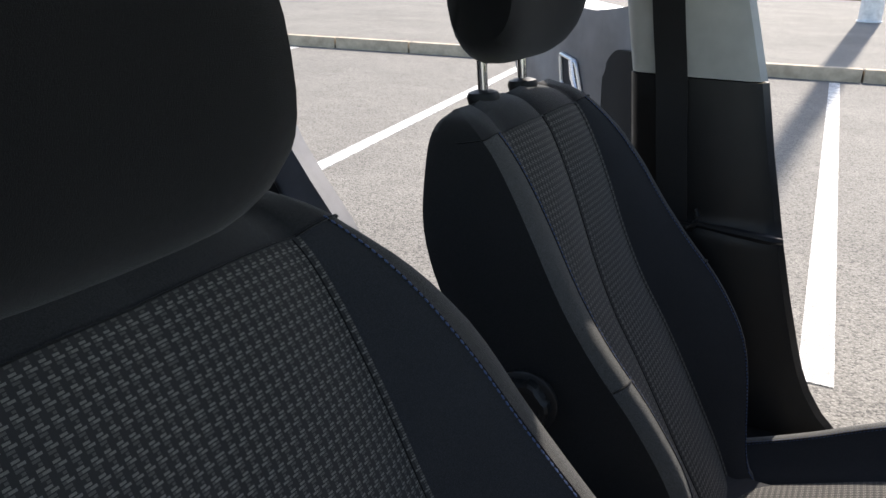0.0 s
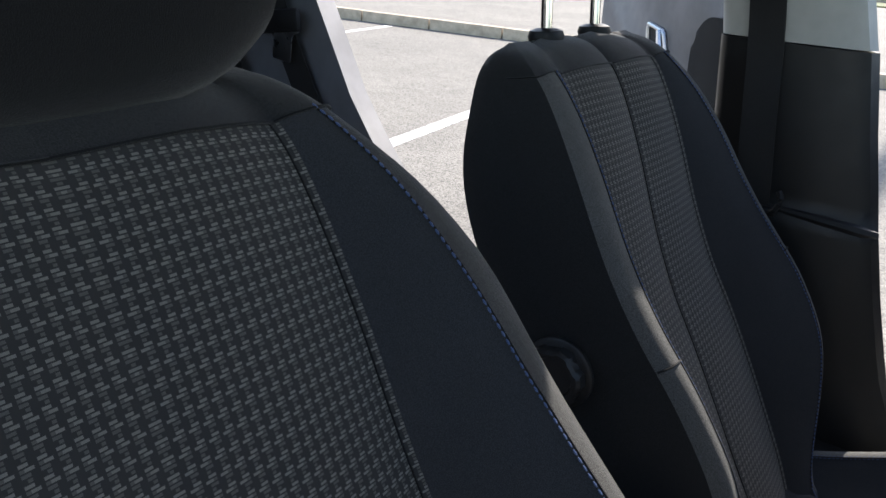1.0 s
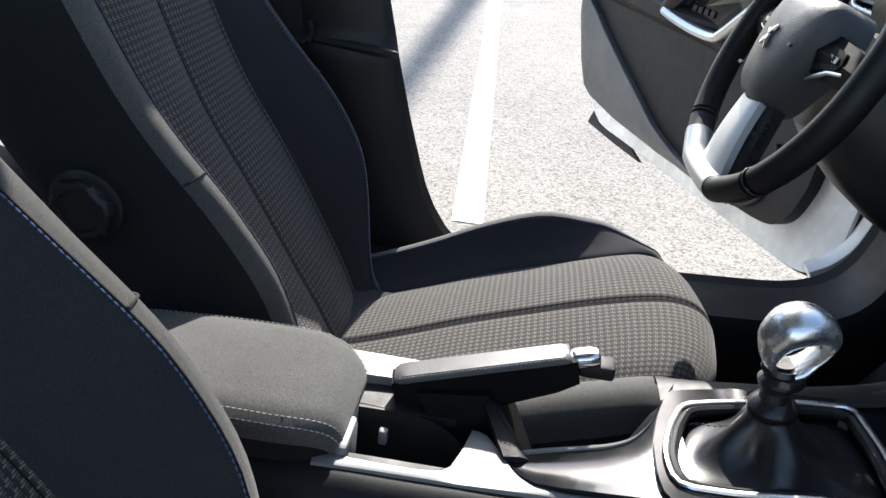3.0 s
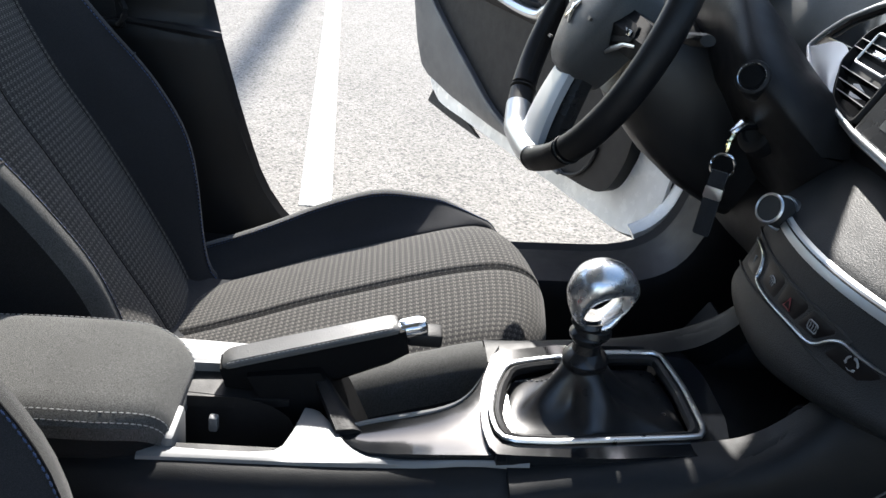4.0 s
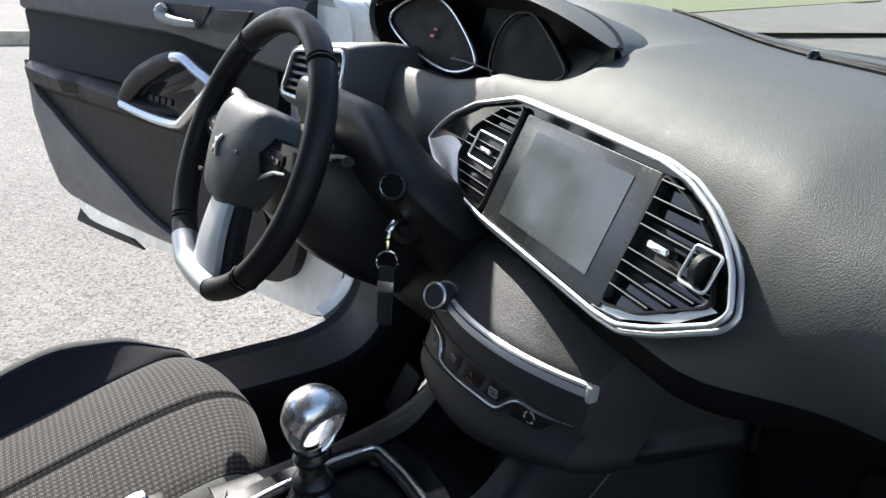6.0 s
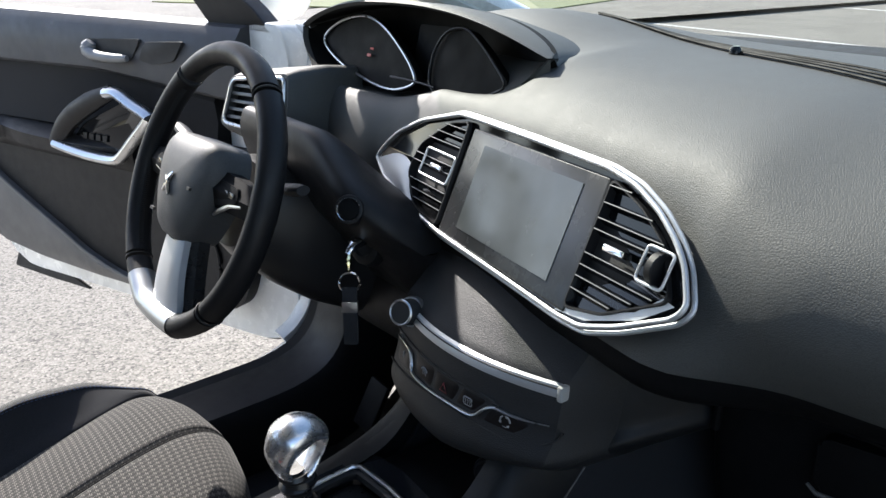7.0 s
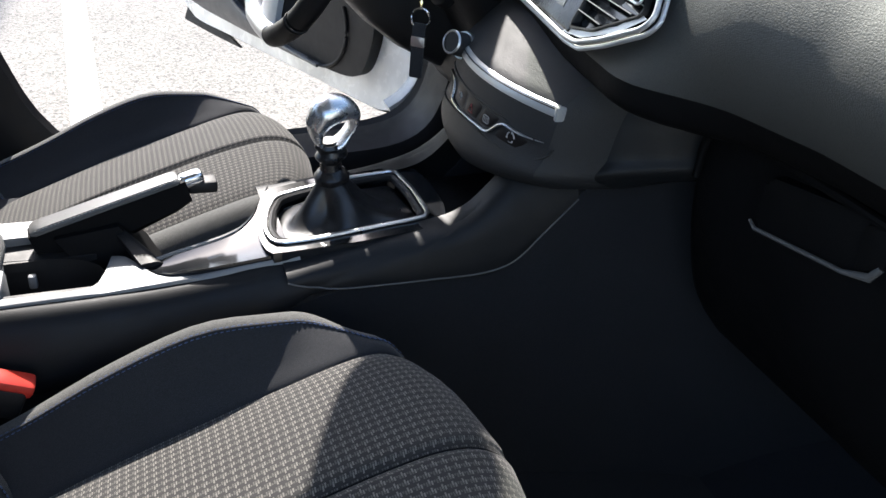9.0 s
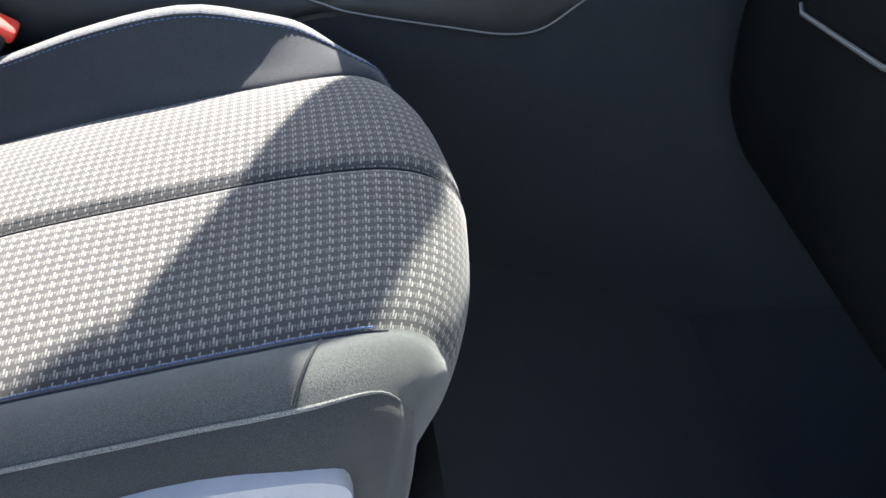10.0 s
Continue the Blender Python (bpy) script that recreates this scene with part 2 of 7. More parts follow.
def clear_glass(name):
    """Tinted screen glass: light passes straight through, with a faint sheen."""
    n = Nodes(name, 0.02, 0, (1, 1, 1))
    clear = n.t.nodes.new("ShaderNodeBsdfTransparent")
    clear.inputs[0].default_value = (0.88, 0.90, 0.875, 1)
    shine = n.t.nodes.new("ShaderNodeBsdfGlossy")
    shine.inputs["Roughness"].default_value = 0.02
    mix = n.t.nodes.new("ShaderNodeMixShader")
    mix.inputs[0].default_value = 0.03
    n.t.links.new(clear.outputs[0], mix.inputs[1])
    n.t.links.new(shine.outputs[0], mix.inputs[2])
    n.t.links.new(mix.outputs[0], n.t.nodes["Material Output"].inputs["Surface"])
    return n.mat


M["glass"] = clear_glass("glass")


# ---- mesh helpers ----
def thing(name, at=(0, 0, 0), label="", category="", group="", kind=""):
    ob = new(name)
    ob.empty_display_size = 0.05
    ob.location = at
    bpy.context.view_layer.update()
    return tagged(ob, label, category, group, kind)


def part(name, mesh, material, parent=None, label="", smooth=True):
    """One mesh object, in world coordinates, under a thing or part. mesh: (verts, faces) or (verts, faces, uvs)."""
    verts, faces = mesh[0], mesh[1]
    me = bpy.data.meshes.new(name)
    me.from_pydata([tuple(v) for v in verts], [], [tuple(f) for f in faces])
    if len(mesh) > 2:
        lay = me.uv_layers.new(name="UVMap")
        for loop in me.loops:
            lay.data[loop.index].uv = mesh[2][loop.vertex_index]
    me.validate()
    bm = bmesh.new()
    bm.from_mesh(me)
    bmesh.ops.recalc_face_normals(bm, faces=bm.faces)
    bm.to_mesh(me)
    bm.free()
    me.materials.append(M[material])
    me.polygons.foreach_set("use_smooth", [smooth] * len(me.polygons))
    if smooth:
        me.set_sharp_from_angle(angle=radians(38))
    ob = new(name, me)
    if parent:
        ob.parent = parent
        ob.matrix_parent_inverse = parent.matrix_world.inverted()
        bpy.context.view_layer.update()
    if label:
        ob["label"] = label
    return ob


def join(*meshes):
    vs, fs, uvs = [], [], []
    for m in meshes:
        k = len(vs)
        vs += list(m[0])
        fs += [tuple(i + k for i in f) for f in m[1]]
        uvs += list(m[2]) if len(m) > 2 else [(0, 0)] * len(m[0])
    return vs, fs, uvs


def moved(mesh, m):
    return ([m @ Vector(v) for v in mesh[0]], *mesh[1:])


def spline(points, n):
    """n points along a smooth curve through the points."""
    p = [np.array(q, float) for q in points]
    p = [2 * p[0] - p[1]] + p + [2 * p[-1] - p[-2]]
    out = []
    k = len(points) - 1
    for i in range(n):
        s = i / (n - 1) * k
        j = min(int(s), k - 1)
        t = s - j
        a, b, c, d = p[j:j + 4]
        out.append(0.5 * (2 * b + (c - a) * t + (2 * a - 5 * b + 4 * c - d) * t * t + (3 * b - a - 3 * c + d) * t ** 3))
    return out


def sheet(rows, closed=False, capped=False):
    """Faces between rows of points; UV in metres along and across."""
    nr, nc = len(rows), len(rows[0])
    verts = [Vector(v) for r in rows for v in r]
    mid_c, mid_r = nc // 2, nr // 2
    us, vs = [0.0], [0.0]
    for i in range(1, nr):
        us.append(us[-1] + (Vector(rows[i][mid_c]) - Vector(rows[i - 1][mid_c])).length)
    for j in range(1, nc):
        vs.append(vs[-1] + (Vector(rows[mid_r][j]) - Vector(rows[mid_r][j - 1])).length)
    uvs = [(us[i], vs[j]) for i in range(nr) for j in range(nc)]
    faces = []
    for i in range(nr - 1):
        for j in range(nc - (0 if closed else 1)):
            k = (j + 1) % nc
            faces.append((i * nc + j, i * nc + k, (i + 1) * nc + k, (i + 1) * nc + j))
    if capped:
        faces.append(tuple(range(nc)))
        faces.append(tuple((nr - 1) * nc + j for j in reversed(range(nc))))
    return verts, faces, uvs


def thick(rows, way, depth):
    """A sheet given body: the rows, and the same moved by depth along way, joined at the rim."""
    w = Vector(way) * depth
    ring = [list(r) + [Vector(v) + w for v in reversed(list(r))] for r in rows]
    return sheet(ring, True, True)


def tube(path, r, seg=10, closed=False, flat=1.0, up=(0, 0, 1)):
    """A round (or flattened) bar along a path; r may be a list."""
    pts = [Vector(p) for p in path]
    rows = []
    n = len(pts)
    for i, p in enumerate(pts):
        a = pts[(i - 1) % n] if closed or i else p
        b = pts[(i + 1) % n] if closed or i < n - 1 else p
        d = (b - a).normalized()
        s = d.cross(Vector(up))
        s = s.normalized() if s.length > 1e-5 else d.orthogonal().normalized()
        u = s.cross(d)
        rad = r[i] if isinstance(r, (list, tuple)) else r
        rows.append([p + s * (rad * math.cos(k * 2 * math.pi / seg)) + u * (rad * flat * math.sin(k * 2 * math.pi / seg)) for k in range(seg)])
    if closed:
        rows.append(rows[0])
    return sheet(rows, True, not closed)


def box(x0, x1, y0, y1, z0, z1, bevel=0.004, seg=2):
    bm = bmesh.new()
    bmesh.ops.create_cube(bm, size=1)
    for v in bm.verts:
        v.co = Vector(((x0 + x1) / 2 + v.co.x * (x1 - x0), (y0 + y1) / 2 + v.co.y * (y1 - y0), (z0 + z1) / 2 + v.co.z * (z1 - z0)))
    if bevel:
        bmesh.ops.bevel(bm, geom=bm.edges[:], offset=bevel, segments=seg, profile=0.5, affect="EDGES")
    out = [v.co.copy() for v in bm.verts], [[v.index for v in f.verts] for f in bm.faces]
    bm.verts.index_update()
    out = [v.co.copy() for v in bm.verts], [tuple(v.index for v in f.verts) for f in bm.faces]
    bm.free()
    return out


def slab(outline, plane, depth, bevel=0.0, seg=2):
    """A flat outline (2D) set on a plane matrix (x right, y up, z out), depth behind it, with bevelled rims."""
    bm = bmesh.new()
    front = [bm.verts.new((x, y, 0)) for x, y in outline]
    back = [bm.verts.new((x, y, -depth)) for x, y in outline]
    f = bm.faces.new(front)
    bm.faces.new(list(reversed(back)))
    n = len(front)
    for i in range(n):
        bm.faces.new((front[i], back[i], back[(i + 1) % n], front[(i + 1) % n]))
    if bevel:
        bmesh.ops.bevel(bm, geom=list(f.edges), offset=bevel, segments=seg, profile=0.5, affect="EDGES")
    bm.verts.index_update()
    out = [plane @ v.co for v in bm.verts], [tuple(v.index for v in f.verts) for f in bm.faces]
    bm.free()
    return out


def smooth_loop(points, n=48):
    """A closed smooth 2D outline through the points."""
    p = [np.array(q, float) for q in points]
    k = len(p)
    out = []
    for i in range(n):
        s = i / n * k
        j = int(s)
        t = s - j
        a, b, c, d = p[(j - 1) % k], p[j % k], p[(j + 1) % k], p[(j + 2) % k]
        q = 0.5 * (2 * b + (c - a) * t + (2 * a - 5 * b + 4 * c - d) * t * t + (3 * b - a - 3 * c + d) * t ** 3)
        out.append((float(q[0]), float(q[1])))
    return out


def round_rect(w, h, r, n=6):
    out = []
    for cx, cy, a0 in ((w / 2 - r, h / 2 - r, 0), (-w / 2 + r, h / 2 - r, 90), (-w / 2 + r, -h / 2 + r, 180), (w / 2 - r, -h / 2 + r, 270)):
        for i in range(n + 1):
            a = radians(a0 + 90 * i / n)
            out.append((cx + r * math.cos(a), cy + r * math.sin(a)))
    return out


def rounded_corners(points, r, n=5):
    """A polygon with its corners rounded by r."""
    out = []
    k = len(points)
    for i in range(k):
        a, b, c = (np.array(points[(i + d) % k], float) for d in (-1, 0, 1))
        la, lc = np.linalg.norm(a - b), np.linalg.norm(c - b)
        q = min(r, la * 0.45, lc * 0.45)
        p0, p1 = b + (a - b) / la * q, b + (c - b) / lc * q
        for j in range(n + 1):
            t = j / n
            v = (1 - t) ** 2 * p0 + 2 * t * (1 - t) * b + t * t * p1
            out.append((float(v[0]), float(v[1])))
    return out


def basis(o, right, up):
    """A plane's matrix from its origin, right and up."""
    r = Vector(right).normalized()
    u = Vector(up) - r * r.dot(Vector(up))
    u.normalize()
    n = r.cross(u)
    m = Matrix((r, u, n)).transposed().to_4x4()
    m.translation = Vector(o)
    return m


def dashes(path, step=0.0055, length=0.0036, r=0.0006, lift=(0, 0, 0)):
    """A row of stitches along a path."""
    pts = [Vector(p) + Vector(lift) for p in path]
    along, out = 0.0, []
    for a, b in zip(pts, pts[1:]):
        d = (b - a).length
        if d < 1e-6:
            continue
        w = (b - a) / d
        while along < d:
            p, q = a + w * along, a + w * min(along + length, d + length)
            out.append(tube([p, p.lerp(q, 0.5) , q], [r * 0.5, r, r * 0.5], 5))
            along += step
        along -= d
    return join(*out)


def lathe(profile, m, seg=28, ring=False):
    """A turned shape: profile of (radius, height) about the z axis of m; a ring is open in the middle."""
    if ring:
        profile = list(profile) + [profile[0]]
    rows = [[m @ Vector((r * math.cos(k * 2 * math.pi / seg), r * math.sin(k * 2 * math.pi / seg), h)) for k in range(seg)] for r, h in profile]
    return sheet(rows, True, not ring)


# ---- ground ----
def rect(cx0, cy0, cx1, cy1, width, z0, z1):
    """A flat strip between two places on the ground."""
    a, b = Vector((cx0, cy0, 0)), Vector((cx1, cy1, 0))
    s = (b - a).normalized().cross(Vector((0, 0, 1))) * width / 2
    low = [a - s, a + s, b + s, b - s]
    vs = [v + Vector((0, 0, z)) for z in (z0, z1) for v in low]
    return vs, [(0, 1, 2, 3), (4, 5, 6, 7), (0, 1, 5, 4), (1, 2, 6, 5), (2, 3, 7, 6), (3, 0, 4, 7)]


big = 900
ground = part("ground", ([(-big, -big, 0), (big, -big, 0), (big, big, 0), (-big, big, 0)], [(0, 1, 2, 3)]), "asphalt", smooth=False)
tagged(ground, "pale worn asphalt of a car park in sunlight", "ground", kind="structure")


def kerb_y(x):
    return 8.63 + 0.15 * x


kerb = thing("kerb", (0, kerb_y(0), 0), "low weathered concrete kerb along the car park", "kerb", kind="structure")
rng = random.Random(4)
for i in range(-16, 12):
    xa, xb = i * 1.0 + 0.004, i * 1.0 + 0.996
    m = box(-0.496, 0.496, -0.06, 0.06, -0.05, 0.135 + rng.uniform(-0.003, 0.003), 0.012)
    m = moved(m, Matrix.Translation((i + 0.5, kerb_y(i + 0.5) + 0.06, 0)) @ Matrix.Rotation(math.atan(0.15), 4, "Z"))
    part("kerb_stone", m, "kerb", kerb)
road = part("road", ([(-60, kerb_y(-60) + 0.12, 0.12), (60, kerb_y(60) + 0.12, 0.12), (60, 400, 0.12), (-60, 400, 0.12)], [(0, 1, 2, 3)]), "road", smooth=False)
tagged(road, "coarse grey asphalt beyond the kerb", "road", kind="structure")
for k, (a, b, c, d, w) in enumerate(((0.116, 1.70, -0.235, 8.44, 0.10), (-2.40, 1.75, -3.42, 8.0, 0.105), (-5.35, 2.2, -6.45, 7.5, 0.105), (14.3, 13.4, 11.4, 1.0, 0.16), (26.3, 18.4, 20.4, 3.5, 0.22))):
    ln = part("parking_line", rect(a, b, c, d, w, 0.0, 0.004), "line", smooth=False)
    tagged(ln, "worn white painted parking bay line on asphalt", "road marking", "parking lines", "structure")
far_kerb = part("far_kerb", rect(9.0, 17.6, 60, 47, 0.3, 0, 0.12), "kerb", smooth=False)
tagged(far_kerb, "distant pale concrete kerb ahead of the car", "kerb", kind="structure")
verge = part("verge", rect(9.5, 18.0, 90, 62, 11.0, 0.0, 0.15), "grass", smooth=False)
tagged(verge, "dry grass verge beyond the car park", "grass", kind="structure")
low_wall = part("low_wall", rect(-60, 27, 30, 34, 0.3, 0.1, 1.1), "kerb", smooth=False)
tagged(low_wall, "pale low concrete wall across the road", "wall", kind="structure")
hedge = part("road_verge", rect(-60, 23.4, 30, 30.4, 3.0, 0.1, 0.16), "grass", smooth=False)
tagged(hedge, "strip of yellowed grass along the far road edge", "grass", kind="structure")
post_m = Matrix.Translation((-0.16, 16.75, 0.12))
lamp_post = thing("lamp_post", (-0.16, 16.75, 0.12), "thick white painted lamp column beyond the kerb", "lamp post")
part("column", lathe([(0.20, 0), (0.205, 0.03), (0.195, 1.2), (0.16, 4.5), (0.11, 9.0), (0.07, 12.6), (0.03, 12.7)], post_m, 24), "post", lamp_post)
part("base_collar", lathe([(0.225, 0), (0.225, 0.02), (0.205, 0.035)], post_m, 24), "post", lamp_post)

# ---- car body ----
car = thing("car", (0, 0, 0), "white hatchback body shell with open doors, parked", "car")
ROOF = [(0.375, 1.444), (0.0, 1.485), (-0.5, 1.492), (-1.1, 1.46), (-1.65, 1.38)]


def roof_rows(dz, wide):
    rows = []
    for x, z in spline([(a, b) for a, b in ROOF], 14):
        rows.append([(x, y * wide, z + dz - 0.045 * (abs(y) / 0.6) ** 2.6) for y in np.linspace(-0.57, 0.57, 15)])
    return rows


part("roof", thick(roof_rows(0.0, 1.03), (0, 0, 1), 0.02), "white_paint", car)
part("headliner", thick(roof_rows(-0.022, 1.0), (0, 0, 1), 0.015), "light_trim", car, "pale grey cloth roof lining")
for side in (1, -1):
    rail = [(0.30, side * 0.566, 1.422), (0.0, side * 0.575, 1.445), (-0.5, side * 0.585, 1.45), (-1.1, side * 0.585, 1.42), (-1.62, side * 0.57, 1.34)]
    part("roof_rail", tube(spline(rail, 12), 0.036, 10), "white_paint", car)
    apil = [(1.46, side * 0.76, 0.955), (1.0, side * 0.72, 1.118), (0.66, side * 0.672, 1.236), (0.49, side * 0.635, 1.286), (0.44, side * 0.612, 1.346), (0.39, side * 0.59, 1.398), (0.31, side * 0.566, 1.43)]
    part("a_pillar", tube([Vector(p) + Vector((0.012, 0, 0.014)) for p in spline(apil, 25)], [0.058] * 10 + [0.06, 0.062, 0.066, 0.070, 0.075, 0.080, 0.084, 0.086, 0.086, 0.086, 0.084, 0.08, 0.075, 0.068, 0.06], 12, flat=0.66), "white_paint", car)
    part("a_pillar_trim", tube([Vector(p) + Vector((-0.01, -side * 0.026, 0.0)) for p in spline(apil, 25)], 0.03, 10, flat=0.7), "light_trim", car)
header = [(0.378, y, 1.444 - 0.045 * (abs(y) / 0.6) ** 2.6) for y in np.linspace(-0.57, 0.57, 9)]
part("screen_header", tube(header, 0.03, 8), "white_paint", car)
ws = []
for t in np.linspace(0, 1, 8):
    x, z = 1.46 + (0.38 - 1.46) * t, 1.0 + (1.444 - 1.0) * t + 0.03 * math.sin(math.pi * t)
    ws.append([(x + 0.10 * (1 - (y / 0.74) ** 2) * (1 - t), y * (1 - 0.22 * t), z - 0.045 * (abs(y) / 0.74) ** 2.6 * t) for y in np.linspace(-0.72, 0.72, 13)])
part("windscreen", thick(ws, (0.4, 0, 0.9), 0.005), "glass", car, "clear laminated windscreen")
cowl = [[(1.44 + 0.10 * (1 - (y / 0.74) ** 2) + d, y, z) for d, z in ((-0.03, 1.004), (0.03, 1.012), (0.10, 0.99), (0.17, 0.94))] for y in np.linspace(-0.74, 0.74, 15)]
part("cowl", thick(cowl, (0, 0, -1), 0.02), "rubber", car)
bon = [[(x, y, z - 0.06 * (abs(y) / 0.72) ** 3) for y in np.linspace(-0.74, 0.74, 13)] for x, z in ((1.58, 0.945), (1.7, 0.925), (1.9, 0.867), (2.15, 0.78), (2.25, 0.70))]
part("bonnet", thick(bon, (0, 0, -1), 0.02), "white_paint", car)
for side in (1, -1):
    fen = [[(x, side * (0.745 + 0.12 * t ** 0.6), z0 + (0.35 - z0) * t) for t in np.linspace(0, 1, 7)] for x, z0 in ((0.86, 0.98), (1.2, 0.95), (1.6, 0.90), (1.9, 0.83), (2.2, 0.70))]
    part("fender", thick(fen, (0, -side, 0), 0.02), "white_paint", car)
nose = [[(2.25 + 0.06 * math.sin(math.pi * t), y, 0.70 - 0.45 * t) for t in np.linspace(0, 1, 6)] for y in np.linspace(-0.84, 0.84, 7)]
part("front_bumper", thick(nose, (-1, 0, 0), 0.02), "white_paint", car)
for wx in (1.55, -1.07):
    for side in (1, -1):
        m = Matrix.Translation((wx, side * 0.70, 0.315)) @ Matrix.Rotation(radians(90), 4, "X")
        wheel = part("wheel", lathe([(0.19, -0.10), (0.30, -0.10), (0.315, -0.07), (0.315, 0.07), (0.30, 0.10), (0.19, 0.10)], m, 32), "rubber", car)
        part("rim", lathe([(0.02, -0.085), (0.185, -0.09), (0.185, 0.09), (0.02, 0.085)], m, 24), "silver", wheel)
back = [[(-1.68 - 0.12 * math.sin(math.pi * t), y, 1.30 - 0.95 * t) for t in np.linspace(0, 1, 7)] for y in np.linspace(-0.62, 0.62, 7)]
part("tailgate", thick(back, (1, 0, 0), 0.03), "rear_trim", car)
pan = [[(x, y, z) for y in np.linspace(-0.66, 0.66, 5)] for x, z in ((-1.7, 0.36), (-0.95, 0.36), (-0.6, 0.33), (0.0, 0.30), (0.55, 0.285), (0.92, 0.285), (1.06, 0.40), (1.16, 0.60), (1.18, 0.97))]
part("floor_pan", thick(pan, (0, 0, -1), 0.05), "carpet", car, "black carpeted floor and toe board")

SILL = [(-0.72, 0.415), (-0.42, 0.415), (-0.2, 0.41), (0.1, 0.405), (0.4, 0.408), (0.62, 0.42), (0.73, 0.432), (0.79, 0.462), (0.822, 0.52), (0.838, 0.62), (0.855, 0.78), (0.885, 0.93), (0.93, 1.03)]


def opening(ring, side, n=40):
    """A trim swept round a door opening; ring: (y, step away from the opening)."""
    pts = spline(SILL, n)
    rows = []
    for i, p in enumerate(pts):
        d = pts[min(i + 1, n - 1)] - pts[max(i - 1, 0)]
        d = d / np.linalg.norm(d)
        nx, nz = d[1], -d[0]
        rows.append([(p[0] + nx * s, side * y, p[1] + nz * s) for y, s in ring])
    return sheet(rows, True, True)


for side in (1, -1):
    part("sill_trim", opening([(0.60, 0.16), (0.60, 0.03), (0.615, 0.006), (0.64, 0.0), (0.70, 0.0), (0.725, 0.004), (0.735, 0.02), (0.735, 0.16)], side), "plastic", car, "black plastic door sill trim")
    part("sill_seal", opening([(0.737, 0.012), (0.75, 0.002), (0.762, 0.012), (0.762, 0.05), (0.737, 0.05)], side), "rubber", car)
    part("sill", opening([(0.764, 0.035), (0.79, 0.03), (0.83, 0.05), (0.85, 0.09), (0.85, 0.20), (0.764, 0.20)], side), "white_paint", car)

FLANGE = [(0.762, 0.452), (0.795, 0.475), (0.822, 0.52), (0.838, 0.62), (0.855, 0.78), (0.885, 0.93)]
for side in (1, -1):
    rows = []
    pts = spline(FLANGE, 24)
    for i, p in enumerate(pts):
        d = pts[min(i + 1, 23)] - pts[max(i - 1, 0)]
        d = d / np.linalg.norm(d)
        rows.append([(p[0] + d[1] * k, side * y, p[1] - d[0] * k) for y, k in ((0.766, 0.010), (0.778, 0.003), (0.800, 0.005), (0.815, 0.03), (0.766, 0.05))])
    part("pillar_flange", sheet(rows, True, True), "white_paint", car, "white painted door flange")

# driver-side centre pillar: z, back x, front x, y
PIL = [(0.40, -0.30, 0.185, 0.690), (0.425, -0.27, 0.150, 0.690), (0.45, -0.255, 0.124, 0.690), (0.485, -0.245, 0.100, 0.690), (0.52, -0.240, 0.083, 0.690), (0.56, -0.238, 0.069, 0.690), (0.64, -0.236, 0.044, 0.690), (0.737, -0.235, 0.017, 0.690), (0.752, -0.235, 0.012, 0.70), (0.80, -0.236, 0.0, 0.70), (0.87, -0.24, -0.018, 0.70), (0.98, -0.252, -0.043, 0.70), (1.10, -0.273, -0.078, 0.695), (1.25, -0.30, -0.125, 0.66), (1.40, -0.335, -0.175, 0.61)]


def pillar(z0, z1, grow, side):
    zs = [p[0] for p in PIL]
    rows = []
    for z in np.linspace(z0, z1, 48):
        xb, xf, y = (np.interp(z, zs, [p[k] for p in PIL]) for k in (1, 2, 3))
        xb, xf, y = xb - grow, xf + grow, y - grow
        c = 0.016
        rows.append([(xb, side * (y + 0.085), z), (xb, side * (y + c), z), (xb + c * 0.4, side * (y + c * 0.4), z), (xb + c, side * y, z), ((xb + xf) / 2, side * (y - 0.006), z), (xf - c * 1.6, side * y, z), (xf - c * 0.5, side * (y + c * 0.5), z), (xf, side * (y + c * 1.6), z), (xf - 0.045, side * (y + 0.085), z)])
    return sheet(rows, True, True)


for side in (1, -1):
    part("b_pillar_lower_trim", pillar(0.40, 0.98, 0.002, side), "pillar", car, "black plastic lower pillar trim")
    part("b_pillar_upper_trim", pillar(0.982, 1.40, 0.0, side), "light_trim", car, "pale grey upper pillar trim")
    body = [[(xb, side * 0.79, z), (xb, side * 0.81, z), (xf, side * 0.81, z), (xf, side * 0.79, z)] for z, xb, xf in ((0.4, -0.24, 0.06), (0.6, -0.23, -0.005), (0.8, -0.23, -0.065), (1.0, -0.245, -0.11))]
    part("b_pillar_skin", sheet(body, True, True), "white_paint", car)
part("pillar_ledge", tube(spline([(-0.175, 0.691, 0.748), (-0.10, 0.689, 0.746), (-0.04, 0.689, 0.743), (0.0, 0.697, 0.738), (0.014, 0.715, 0.732)], 12), [0.003, 0.004, 0.005, 0.006, 0.007, 0.008, 0.008, 0.009, 0.009, 0.009, 0.009, 0.008], 8), "plastic", car)

belt = thing("seat_belt", (-0.15, 0.69, 0.75), "black webbing seat belt running down the centre pillar", "seat belt")
strip = [(-0.215, 0.648, 1.30), (-0.200, 0.683, 1.10), (-0.182, 0.687, 0.98), (-0.168, 0.688, 0.86), (-0.155, 0.688, 0.76), (-0.148, 0.69, 0.66), (-0.14, 0.69, 0.50)]
part("webbing", thick([[(x - 0.025, y, z), (x + 0.025, y, z)] for x, y, z in spline(strip, 18)], (0, -1, 0), 0.0016), "belt", belt)
